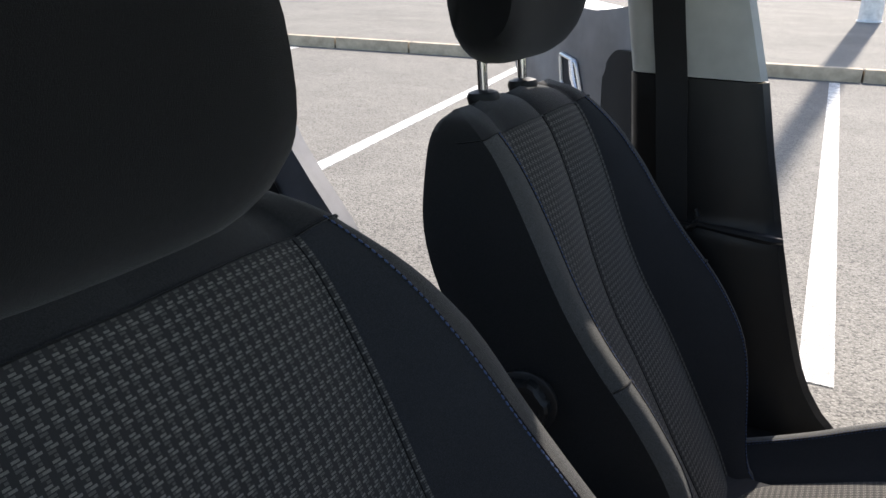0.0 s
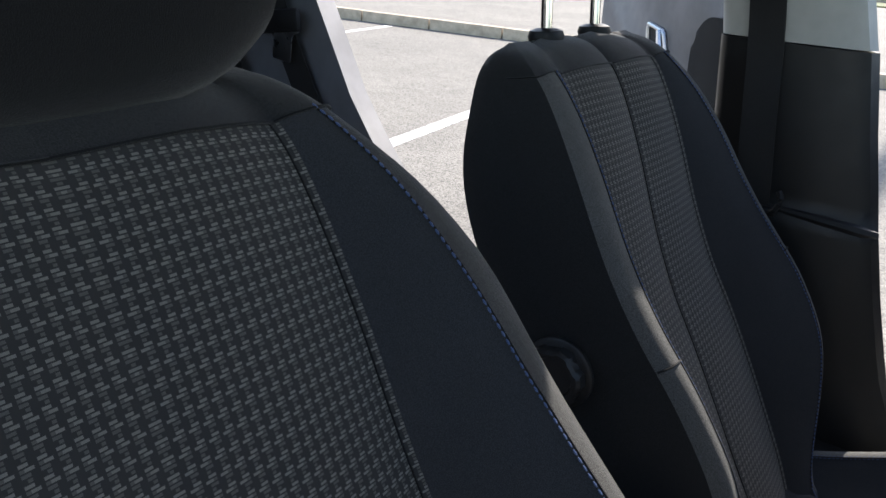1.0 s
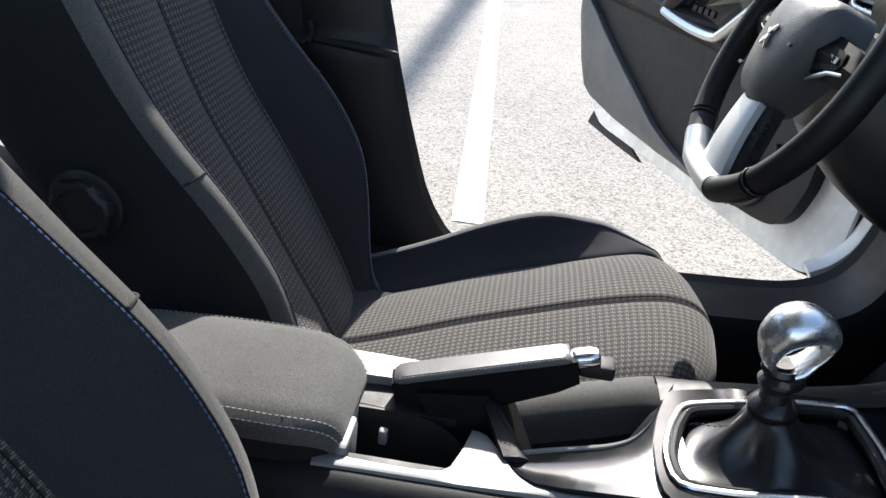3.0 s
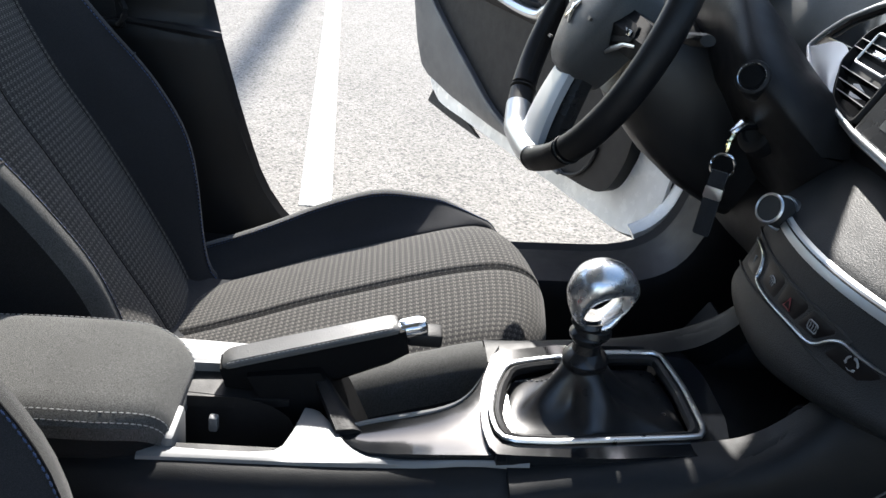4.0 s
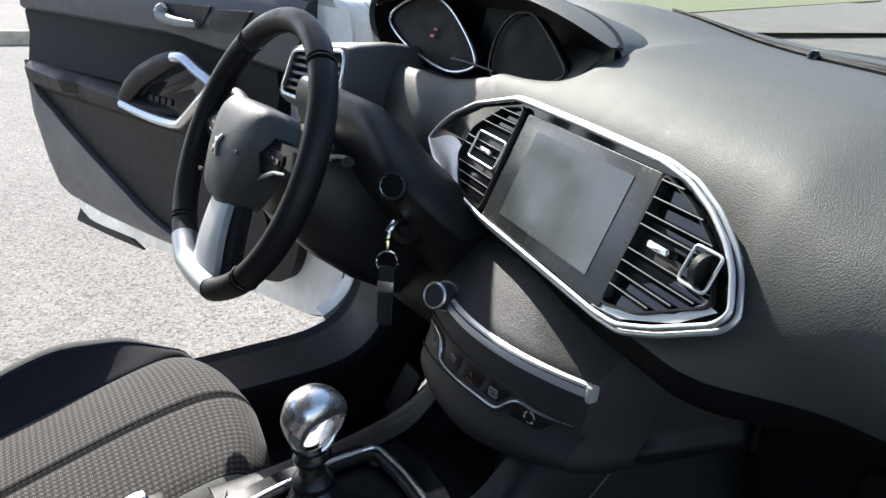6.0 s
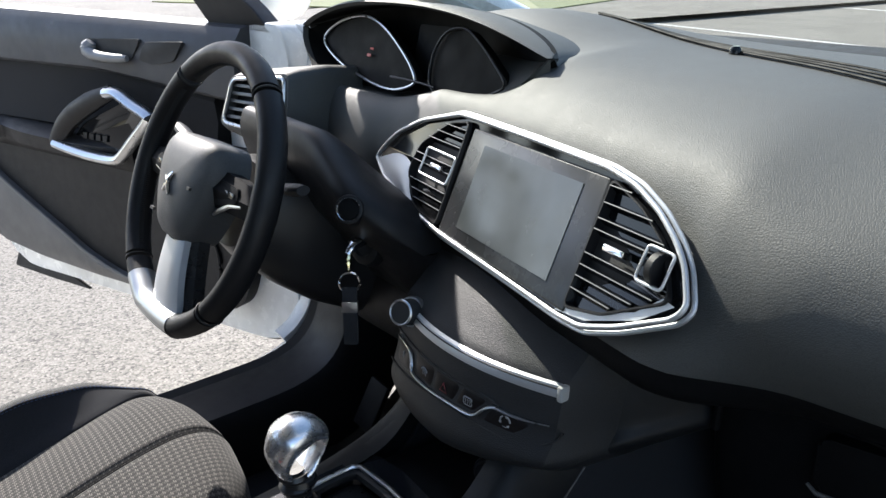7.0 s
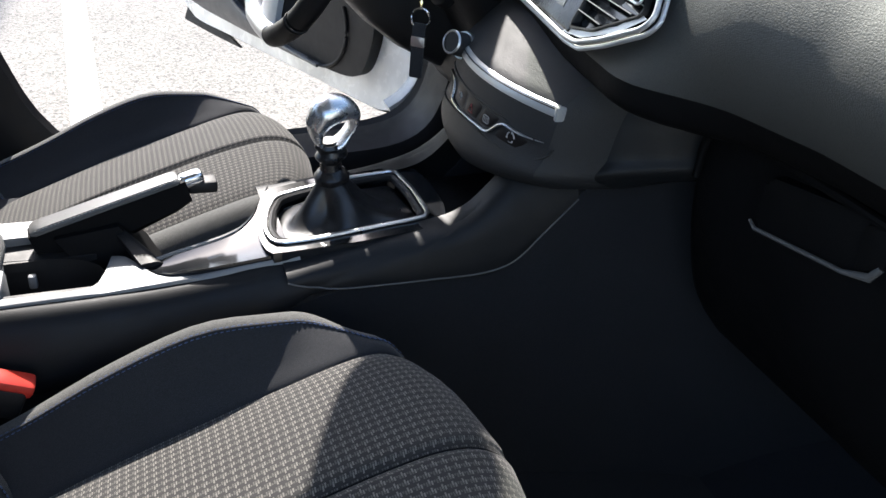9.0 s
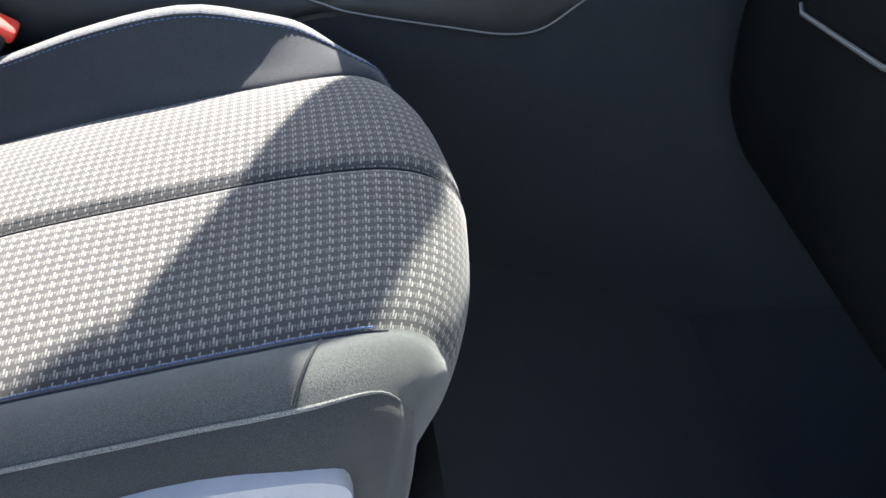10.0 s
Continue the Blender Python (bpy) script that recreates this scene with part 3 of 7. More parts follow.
part("hook", tube(spline([(-0.132, 0.69, 0.742), (-0.118, 0.668, 0.745), (-0.110, 0.668, 0.765), (-0.116, 0.672, 0.776)], 8), 0.0045, 8), "plastic", belt)
part("guide", box(-0.185, -0.115, 0.674, 0.69, 0.735, 0.748, 0.004), "plastic", belt)

# rear quarter with its pillar and belt
quarter = [(-1.75, 0.40), (-1.75, 1.30), (-1.30, 1.38), (-1.17, 1.20), (-1.075, 1.02), (-1.034, 0.953), (-0.985, 0.865), (-0.938, 0.78), (-0.885, 0.71), (-0.828, 0.641), (-0.77, 0.56), (-0.72, 0.46), (-0.70, 0.40)]
for side in (1, -1):
    part("quarter_trim", slab(quarter, basis((0, side * 0.66, 0), (1, 0, 0), (0, 0, 1)), 0.05 * side, 0.0), "rear_trim", car, "grey plastic rear pillar trim")
    part("quarter_edge", tube([Vector((x - 0.035, side * 0.69, z)) for x, z in quarter[2:]], 0.016, 8, flat=1.5), "rear_trim", car)
    part("quarter_skin", tube([Vector((x - 0.085, side * 0.745, z)) for x, z in quarter[2:]], 0.022, 8), "white_paint", car)
rear_belt = thing("rear_seat_belt", (-1.1, 0.63, 0.9), "black rear seat belt with a metal tongue hanging on the pillar", "seat belt")
part("webbing", thick([[(x - 0.035, y, z), (x + 0.035, y, z)] for x, y, z in spline([(-1.28, 0.60, 1.30), (-1.16, 0.632, 1.02), (-1.115, 0.64, 0.90), (-1.03, 0.645, 0.74), (-0.95, 0.65, 0.60)], 14)], (0, -1, 0), 0.002), "belt", rear_belt)
part("tongue_cover", moved(box(-0.062, 0.062, -0.016, 0.0, -0.022, 0.024, 0.008), Matrix.Translation((-1.105, 0.632, 0.905)) @ Matrix.Rotation(radians(-8), 4, "Y")), "plastic", rear_belt)
tong = rounded_corners([(-0.024, 0.0), (-0.026, -0.055), (0.026, -0.055), (0.024, 0.0), (0.045, 0.012), (-0.045, 0.012)], 0.006)
part("tongue", slab(tong, basis((-1.088, 0.622, 0.885), (1, 0, -0.12), (0.12, 0, 1)), 0.003, 0.0008), "satin", rear_belt)

# Added out of view, so that less side light reaches the cabin.
near_door = thing("rear_passenger_door", (-0.5, -0.80, 0.4), "unseen rear passenger door, closed to cut stray light", "car door")
nd = [(-0.245, 0.42), (-0.245, 1.0), (-0.98, 1.02), (-0.95, 0.86), (-0.85, 0.70), (-0.76, 0.52), (-0.68, 0.42)]
part("shell", slab(nd, basis((0, -0.80, 0), (1, 0, 0), (0, 0, 1)), 0.05), "white_paint", near_door)
part("panel", slab([(x * 0.98 - 0.01, z) for x, z in nd], basis((0, -0.745, 0), (1, 0, 0), (0, 0, 1)), 0.04), "rear_trim", near_door, "grey moulded trim panel")
part("window_frame", tube(spline([(-0.25, -0.76, 1.0), (-0.29, -0.71, 1.22), (-0.33, -0.66, 1.36), (-0.7, -0.66, 1.37), (-1.05, -0.67, 1.30), (-1.0, -0.76, 1.02)], 24), 0.022, 8), "rubber", near_door)

bench = thing("rear_bench", (-0.9, 0, 0.4), "dark cloth rear bench seat behind the front seats", "car seat")
bc = [[(x, y, z - 0.02 * (abs(y) / 0.62) ** 4) for y in np.linspace(-0.62, 0.62, 15)] for x, z in spline([(-1.12, 0.42), (-1.0, 0.46), (-0.8, 0.51), (-0.64, 0.535), (-0.585, 0.522), (-0.56, 0.47), (-0.57, 0.36)], 18)]
part("bench_cushion", thick(bc, (0, 0, -1), 0.05), "heather_shade_tone", bench, "grey heather bench cushion")
bb = [[(x - 0.03 * (abs(y) / 0.62) ** 3, y, z) for y in np.linspace(-0.62, 0.62, 15)] for x, z in spline([(-1.03, 0.42), (-1.09, 0.58), (-1.18, 0.80), (-1.24, 0.94), (-1.28, 0.965), (-1.33, 0.94)], 16)]
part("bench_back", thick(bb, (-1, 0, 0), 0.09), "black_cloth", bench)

# ---- front seats ----
CUSH = [(-0.02, 0.402), (0.04, 0.418), (0.12, 0.450), (0.20, 0.484), (0.28, 0.514), (0.35, 0.539), (0.405, 0.555), (0.448, 0.562), (0.482, 0.555), (0.505, 0.532), (0.512, 0.495), (0.506, 0.45), (0.495, 0.41)]
# across the cushion: half width, height, share of the bolster's rise
CROSS = [(0.0, -0.005, 0.0), (0.006, -0.0014, 0.0), (0.018, 0.0014, 0.0), (0.085, -0.001, 0.0), (0.13, -0.008, 0.0), (0.152, -0.016, 0.02), (0.157, -0.013, 0.06), (0.172, -0.008, 0.22), (0.188, -0.003, 0.56), (0.203, 0.002, 0.97), (0.212, 0.003, 1.0), (0.224, 0.0, 0.98), (0.240, -0.012, 0.80), (0.256, -0.05, 0.42), (0.264, -0.10, 0.0), (0.260, -0.15, 0.0)]
RISE = [0.020, 0.028, 0.034, 0.043, 0.044, 0.020, 0.0, -0.010, -0.010, -0.004, 0.0, 0.0, 0.0]
# the worn side towards the door
ENTRY = [(0.0, -0.005, 0.0), (0.006, -0.0014, 0.0), (0.018, 0.0014, 0.0), (0.085, -0.001, 0.0), (0.13, -0.006, 0.0), (0.152, -0.013, 0.0), (0.157, -0.011, 0.1), (0.168, -0.004, 0.4), (0.180, 0.0, 0.75), (0.192, 0.001, 0.95), (0.204, 0.0, 1.0), (0.215, -0.004, 0.9), (0.226, -0.012, 0.7), (0.236, -0.028, 0.4), (0.242, -0.055, 0.0), (0.240, -0.11, 0.0)]
ENTRY_RISE = [0.0, 0.004, 0.008, 0.010, 0.010, 0.010, 0.006, -0.004, -0.008, 0.0, 0.0, 0.0, 0.0]


def cushion_rows(lo, hi, sgn, n=44, cross=CROSS, rise=RISE, draw_in=1.0):
    prof, hs = spline(CUSH, n), spline([(h,) for h in rise], n)
    rows = []
    for i, (p, h) in enumerate(zip(prof, hs)):
        s = i / (n - 1)
        w = 1.0 if s < 0.58 else 1.0 - 0.045 * ((s - 0.58) / 0.42) ** 1.5
        row = []
        tuck = max(0.0, min(1.0, (s - 0.46) / 0.17))
        tuck = tuck * tuck * (3 - 2 * tuck)
        for y, d, k in cross[lo:hi]:
            if y > 0.152:
                y = 0.152 + (y - 0.152) * (1 - draw_in * tuck * (0.72 - 0.42 * max(0.0, min(1.0, (y - 0.204) / 0.06))))
            pull = (0.030 * (min(y, 0.2) / 0.15) ** 2.2 + 0.012 * max(0.0, (y - 0.12) / 0.14) ** 2) * max(0.0, min(1.0, (s - 0.42) / 0.3))
            row.append((p[0] - pull, sgn * y * w, max(p[1] + d + k * h[0], 0.30)))
        rows.append(row)
    return rows


def fine(rows):
    """The same rows with more points across."""
    return [[tuple(v) for v in spline(row, 4 * len(row) - 3)] for row in rows]


def entry_rows(lo, hi, sgn):
    return cushion_rows(lo, hi, sgn, 44, ENTRY, ENTRY_RISE, 0.35)


SPINE = [(0.03, 0.40), (0.0, 0.46), (-0.035, 0.52), (-0.072, 0.585), (-0.11, 0.65), (-0.148, 0.712), (-0.182, 0.782), (-0.215, 0.862), (-0.245, 0.925), (-0.268, 0.960), (-0.295, 0.980), (-0.322, 0.986)]
REAR = [(-0.06, 0.37), (-0.085, 0.43), (-0.115, 0.49), (-0.15, 0.555), (-0.19, 0.63), (-0.235, 0.705), (-0.288, 0.79), (-0.318, 0.855), (-0.330, 0.91), (-0.335, 0.948), (-0.333, 0.972), (-0.322, 0.986)]
# along the back: cloth half width, crest, outer half width, bolster height
BACK_W = [(0.118, 0.152, 0.190, 0.026), (0.130, 0.176, 0.216, 0.060), (0.139, 0.192, 0.232, 0.081), (0.143, 0.199, 0.238, 0.081), (0.143, 0.199, 0.240, 0.072), (0.140, 0.194, 0.238, 0.057), (0.136, 0.184, 0.232, 0.041), (0.132, 0.170, 0.219, 0.026), (0.128, 0.156, 0.201, 0.012), (0.124, 0.147, 0.188, 0.004), (0.115, 0.138, 0.172, 0.0), (0.10, 0.122, 0.150, 0.0)]


def back_rows(part_of, sgn, n=46, t0=0.0, t1=1.0, slim=0.0):
    prof, rear, wid = spline(SPINE, n), spline(REAR, n), spline(BACK_W, n)
    rows = []
    for i in range(n):
        s = i / (n - 1)
        if s < t0 - 1e-6 or s > t1 + 1e-6:
            continue
        p, q, (wc, wb, wo, h) = prof[i], rear[i], wid[i]
        low = (s - 0.16 * (1 - s) * s / (s + 0.1)) * (n - 1)
        j = min(int(low), n - 2)
        _, wb, wo, h = wid[j] + (wid[j + 1] - wid[j]) * (low - j)
        if slim:
            swell = 0.012 * math.sin(math.pi * max(0.0, min(1.0, (s - 0.2) / 0.7)))
            wb, wo = wb + swell * 1.1, wo + swell * 1.1
        wo = wb + (wo - wb) * (1 - slim * max(0.0, min(1.0, (s - 0.64) / 0.16)))
        d = prof[min(i + 1, n - 1)] - prof[max(i - 1, 0)]
        d = d / np.linalg.norm(d)
        nx, nz = d[1], -d[0]
        body = q - p
        thin = float(np.linalg.norm(body))
        f = min(1.0, thin / 0.07)
        dw = wo - wb
        front = [(0.0, -0.003 if not slim else 0.0005), (0.01, 0.001), (wc * 0.5, 0.004), (wc * 0.85, 0.001), (wc, -0.003), (wc + 0.005, -0.001), (wc * 0.6 + wb * 0.4, h * 0.40), (wc * 0.25 + wb * 0.75, h * 0.80), (wb, h), (wb + dw * 0.18, h * 1.0), (wb + dw * 0.42, h * 0.98 - 0.001 * f), (wb + dw * 0.68, h * 0.90 - 0.006 * f)]
        row = [(p[0] + nx * c, sgn * y, p[1] + nz * c) for y, c in front]
        for y, k in ((wo, 0.42), (wo + 0.004 * f, 0.72), (wo - 0.006, 1.0), (wo - 0.04, 1.0 + 0.12 * f), (0.0, 1.0 + 0.22 * f)):
            row.append((p[0] + body[0] * k, sgn * y, p[1] + body[1] * k))
        rows.append(row[part_of[0]:part_of[1]])
    return rows


def front_seat(m, label, rise, knob_side, shift=(0, 0, 0), recline=0.0, slim=0.0, roll=0.0):
    """One front seat, built about its centre line and set at m; shift: how far the backrest sits from its place."""
    seat = thing("front_seat", m @ Vector((0.2, 0, 0.30)), label, "car seat", "front seats")

    mc = m @ Matrix.Translation((0, 0, 0.45)) @ Matrix.Rotation(radians(-roll), 4, "X") @ Matrix.Translation((0, 0, -0.45))

    def add(name, mesh, material, lab="", parent=None):
        return part(name, moved(mesh, mc), material, parent or seat, lab)

    def brows(*args):
        return back_rows(*args, slim=slim)

    foot = Vector((0.0, 0.0, 0.42))
    lean = Matrix.Translation(Vector(shift) + foot) @ Matrix.Rotation(radians(-recline), 4, "Y") @ Matrix.Translation(-foot)

    def add_back(name, mesh, material, lab="", parent=None):
        return part(name, moved(mesh, m @ lean), material, parent or seat, lab)

    for sgn in (1, -1):
        outer = sgn * knob_side < 0
        door_side = outer and recline > 0
        low_side = not outer and recline == 0
        cush = entry_rows if door_side or low_side else cushion_rows
        add("cushion_panel", sheet(fine(cush(0, 6, sgn))), "cloth", "grey toothed-check cloth")
        if door_side:
            bol = add("cushion_bolster", sheet(fine(cush(5, 12, sgn))), "side_heather_shade", "grey heather cloth")
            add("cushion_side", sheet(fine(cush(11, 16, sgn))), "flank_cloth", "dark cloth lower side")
            add("piping", tube([Vector(r[0]) + Vector((0, 0, 0.0012)) for r in cush(6, 7, sgn)][3:26], [0.0026] * 18 + [0.0022, 0.0018, 0.0014, 0.001, 0.0006], 6), "navy", "", bol)
            add("stitching", dashes([Vector(r[0]) + Vector((0, -sgn * 0.0012, 0.0034)) for r in cush(6, 7, sgn)][3:25], 0.0045, 0.0034, 0.0009), "blue_thread", "blue contrast stitching", bol)
            low_line = [Vector(r[0]) + Vector((0, sgn * 0.0008, 0.0)) for r in cush(11, 12, sgn)][4:30]
            add("side_seam", tube(low_line, [0.0015] * 18 + [0.0013, 0.0012, 0.0011, 0.001, 0.0009, 0.0007, 0.0005, 0.0003], 6), "grey_cloth", "pale seam along the side", bol)
            short = [v for v in cush(6, 12, sgn)[21]]
            add("cross_seam", tube([Vector(v) + Vector((-0.012 * k / 5, sgn * 0.0004, 0.0004)) for k, v in enumerate(short)], 0.0011, 5), "black_cloth", "", bol)
        elif low_side:
            # The lighter heather tone stands in for sky light on this side.
            bol = add("cushion_bolster", sheet(fine(cush(5, 14, sgn))), "grey_cloth", "grey heather cloth")
            add("cushion_side", sheet(fine(cush(13, 16, sgn))), "flank_cloth", "dark cloth lower side")
            add("welt", tube([Vector(r[0]) + Vector((0, 0, 0.0008)) for r in cush(6, 7, sgn)][3:30], 0.0014, 6), "black_cloth", "", bol)
        else:
            bol = add("cushion_bolster", sheet(fine(cush(5, 10, sgn))), "navy", "smooth dark navy cloth")
            add("cushion_side", sheet(fine(cush(9, 16, sgn))), "grey_cloth", "grey heather cloth side")
            for k0, k1 in ((4, 3), (4, 5)):
                crest = [Vector(r[k0]) * 0.88 + Vector(r[k1]) * 0.12 for r in cush(5, 11, sgn)][2:34]
                add("stitching", dashes(crest, 0.0055, 0.0036, 0.00065, (0, 0, 0.0012)), "blue_thread", "blue contrast stitching", bol)
            add("welt", tube([Vector(r[-1]) + Vector((0, 0, 0.0003)) for r in cush(5, 10, sgn)][:36], 0.0012, 6), "navy", "", bol)
            low_line = [r[4] for r in cush(9, 16, sgn)]
            add("side_seam", tube([Vector(v) + Vector((0, sgn * 0.0008, 0)) for v in low_line[6:]], 0.0016, 5), "black_cloth", "", bol)
        add_back("back_panel", sheet(brows((0, 6), sgn, 46, 0.0, 0.8224)), "cloth", "grey toothed-check cloth")
        bol = add_back("back_bolster", sheet(brows((5, 9), sgn, 46, 0.0, 0.8224)), "navy", "smooth dark navy cloth")
        # Passenger strip takes the shaded heather tone, the driver's the lighter one.
        add_back("back_side", sheet(brows((8, 12), sgn, 46, 0.0, 0.8224)), "navy" if outer else "heather_shade_tone" if recline else "grey_cloth", "dark navy side strip" if outer else "grey heather cloth side strip")
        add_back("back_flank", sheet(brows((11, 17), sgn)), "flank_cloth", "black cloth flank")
        add_back("yoke", sheet(brows((0, 12), sgn, 46, 0.822, 1.0)), "dark_cloth", "plain dark cloth across the top of the backrest")
        rows = brows((7, 9), sgn, 46, 0.0, 0.8224)
        path = [Vector(r[1]) * 0.85 + Vector(r[0]) * 0.15 + Vector((0.0014, 0, 0.0012)) for r in rows]
        add_back("stitching", dashes(path, 0.0055, 0.0038, 0.0009), "blue_thread", "blue contrast stitching", bol)
        rows = brows((8, 9), sgn, 46, 0.02, 0.8224)
        add_back("crest_welt", tube([r[0] for r in rows], 0.0009, 6), "black_cloth", "", bol)
        rows = brows((4, 5), sgn, 46, 0.02, 0.8224)
        add_back("welt", tube([r[0] for r in rows], 0.0009, 6), "black_cloth", "", bol)
        rows = brows((0, 1), sgn, 46, 0.02, 0.8224)
        if sgn > 0 and not slim:
            add_back("centre_seam", tube([Vector(r[0]) + Vector((0.001, 0, 0.001)) for r in rows], 0.0007, 6), "black_cloth")
        # cross seam on the side strip
        cr = brows((8, 12), sgn, 46, 0.415, 0.44)
        add_back("seam", tube([Vector(v) + Vector((0.001, 0, 0.001)) for v in spline(cr[0], 12)], 0.0011, 5), "black_cloth", "", bol)
        top = brows((0, 13), sgn, 46, 0.8215, 0.845)
        add_back("top_seam", tube([Vector(v) + Vector((0.001, 0, 0.001)) for v in spline(top[0], 24)], 0.0010, 5), "black_cloth", "", bol)
    groove = [Vector(r[0]) + Vector((0, 0, 0.001)) for r in cushion_rows(0, 1, 1)][5:38]
    add("cushion_seam", tube(groove, 0.0009, 6), "black_cloth", "dark seam along the cushion")
    gus = [[(x, y, z + 0.02 * (abs(y) / 0.2) ** 3) for y in np.linspace(-0.145, 0.145, 13)] for x, z in spline([(0.08, 0.412), (0.05, 0.412), (0.02, 0.418), (-0.012, 0.440), (-0.045, 0.49)], 14)]
    add("gusset", thick(gus, (0, 0, -1), 0.01), "navy", "navy cloth between cushion and backrest")
    low = [[(x, y, z) for y in np.linspace(-0.255, 0.255, 7)] for x, z in ((0.485, 0.43), (0.47, 0.36), (0.40, 0.31), (0.1, 0.30), (-0.05, 0.30))]
    add("base", thick(low, (0, 0, -1), 0.02), "shell", "black plastic seat base")
    for sgn in (1, -1):
        near_door = recline > 0 and sgn * knob_side < 0
        if near_door:
            val = [[(x, sgn * (0.243 + 0.020 * math.sin(0.5 * math.pi * t)), z0 + (0.30 - z0) * t) for t in np.linspace(0, 1, 8)] for x, z0 in spline([(-0.10, 0.36), (0.05, 0.40), (0.18, 0.452), (0.30, 0.506), (0.36, 0.524), (0.393, 0.527), (0.408, 0.512), (0.414, 0.45)], 24)]
        else:
            val = [[(x, sgn * (0.270 + 0.012 * math.sin(math.pi * t)), z0 + (0.27 - z0) * t) for t in np.linspace(0, 1, 6)] for x, z0 in spline([(-0.10, 0.36), (0.05, 0.385), (0.2, 0.40), (0.30, 0.405), (0.345, 0.39), (0.365, 0.34)], 16)]
        # Grey plastic by the door; the paler blue-grey tone holds the sky's reflection.
        add("side_valance", thick(val, (0, -sgn, 0), 0.02), "rear_trim" if near_door else "plastic", "grey plastic side cover with sky sheen in its colour" if near_door else "black plastic side cover")
        add("rail", box(-0.10, 0.46, sgn * 0.2 - 0.02, sgn * 0.2 + 0.02, 0.255, 0.30, 0.004), "plastic")
    # head restraint
    ax = Vector((-0.10, 0, 0.995))
    root = Vector((-0.326, 0, 0.984))
    for y in (-0.062, 0.062):
        q = root + Vector((0, y, 0))
        add_back("guide", lathe([(0.019, -0.004), (0.021, 0.004), (0.019, 0.010), (0.011, 0.013)], Matrix.Translation(q) @ ax.to_track_quat("Z", "Y").to_matrix().to_4x4(), 20), "plastic")
        add_back("rod", tube([q - ax * 0.02, q + ax * (0.06 + rise)], 0.0065, 12), "chrome", "polished chrome head restraint rod")
    c = root + ax * (0.092 + rise) + Vector((0.020, 0, 0.0))
    rows = []
    for k in np.linspace(-1, 1, 19):
        r = max(0.0, 1 - abs(k) ** 3.2) ** (1 / 3.2)
        row = []
        for a in np.linspace(0, 2 * math.pi, 28, endpoint=False):
            ca, sa = math.cos(a), math.sin(a)
            e = 2 / 2.6
            u = math.copysign(abs(ca) ** e, ca) * 0.052 * (0.35 + 0.65 * r)
            v = math.copysign(abs(sa) ** e, sa) * 0.098 * max(r, 0.02)
            bulge = 0.016 * (k * k)
            row.append(c + Vector((0.98, 0, 0.2)) * (u + bulge) + ax * v + Vector((0, k * 0.142, 0)))
        rows.append(row)
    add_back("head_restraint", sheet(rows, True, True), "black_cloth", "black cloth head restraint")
    # round adjuster on the flank
    km = Matrix.Translation((-0.172, knob_side * 0.243, 0.695)) @ Matrix.Rotation(radians(-90 * knob_side), 4, "X")
    kn = add_back("adjuster_plate", lathe([(0.037, 0.0), (0.037, 0.004), (0.034, 0.006)], km, 30), "shroud", "black plastic round adjuster")
    ring = []
    seg = 48
    prof = [(0.030, 0.005), (0.032, 0.008), (0.031, 0.017), (0.028, 0.020), (0.022, 0.019), (0.020, 0.015), (0.009, 0.0145), (0.001, 0.0145)]
    for r, h in prof:
        ring.append([km @ Vector(((r - (0.0026 if r > 0.027 and (k // 4) % 2 else 0)) * math.cos(k * 2 * math.pi / seg), (r - (0.0026 if r > 0.027 and (k // 4) % 2 else 0)) * math.sin(k * 2 * math.pi / seg), h)) for k in range(seg)])
    add_back("adjuster", sheet(ring, True, True), "shroud", "", kn)
    return seat


front_seat(Matrix.Translation((0.0, 0.366, 0.0)), "driver's seat in toothed-check cloth with dark side bolsters", 0.05, -1)
front_seat(Matrix.Translation((0.019, -0.348, 0.042)), "passenger seat in toothed-check cloth with blue stitching", -0.012, 1, (0.071, 0.008, -0.004), 3.0, 0.5, 2.5)
buckle = thing("belt_buckle", (0.12, -0.10, 0.5), "black belt buckle with a red release button beside the passenger seat", "belt buckle")
bm_ = Matrix.Translation((0.115, -0.105, 0.535)) @ Matrix.Rotation(radians(25), 4, "Y")
part("stalk", tube([(0.04, -0.105, 0.38), (0.07, -0.105, 0.46), (0.10, -0.105, 0.52)], 0.012, 8, flat=0.6), "plastic", buckle)
part("housing", moved(box(-0.055, 0.03, -0.014, 0.014, -0.022, 0.012, 0.006), bm_), "plastic", buckle)
part("button", moved(box(-0.045, 0.034, -0.0115, 0.0115, 0.004, 0.019, 0.004), bm_), "red", buckle, "red release button")

# ---- centre console ----
console = thing("centre_console", (0.2, 0.02, 0.3), "dark plastic centre console with a silver deck", "console")
CON = [(-0.22, 0.575), (0.0, 0.578), (0.12, 0.583), (0.22, 0.585), (0.31, 0.592), (0.385, 0.606), (0.47, 0.619), (0.565, 0.632), (0.60, 0.645), (0.64, 0.672), (0.668, 0.70)]
CY0, CY1 = -0.058, 0.108


def con_z(x):
    return float(np.interp(x, [p[0] for p in CON], [p[1] for p in CON]))


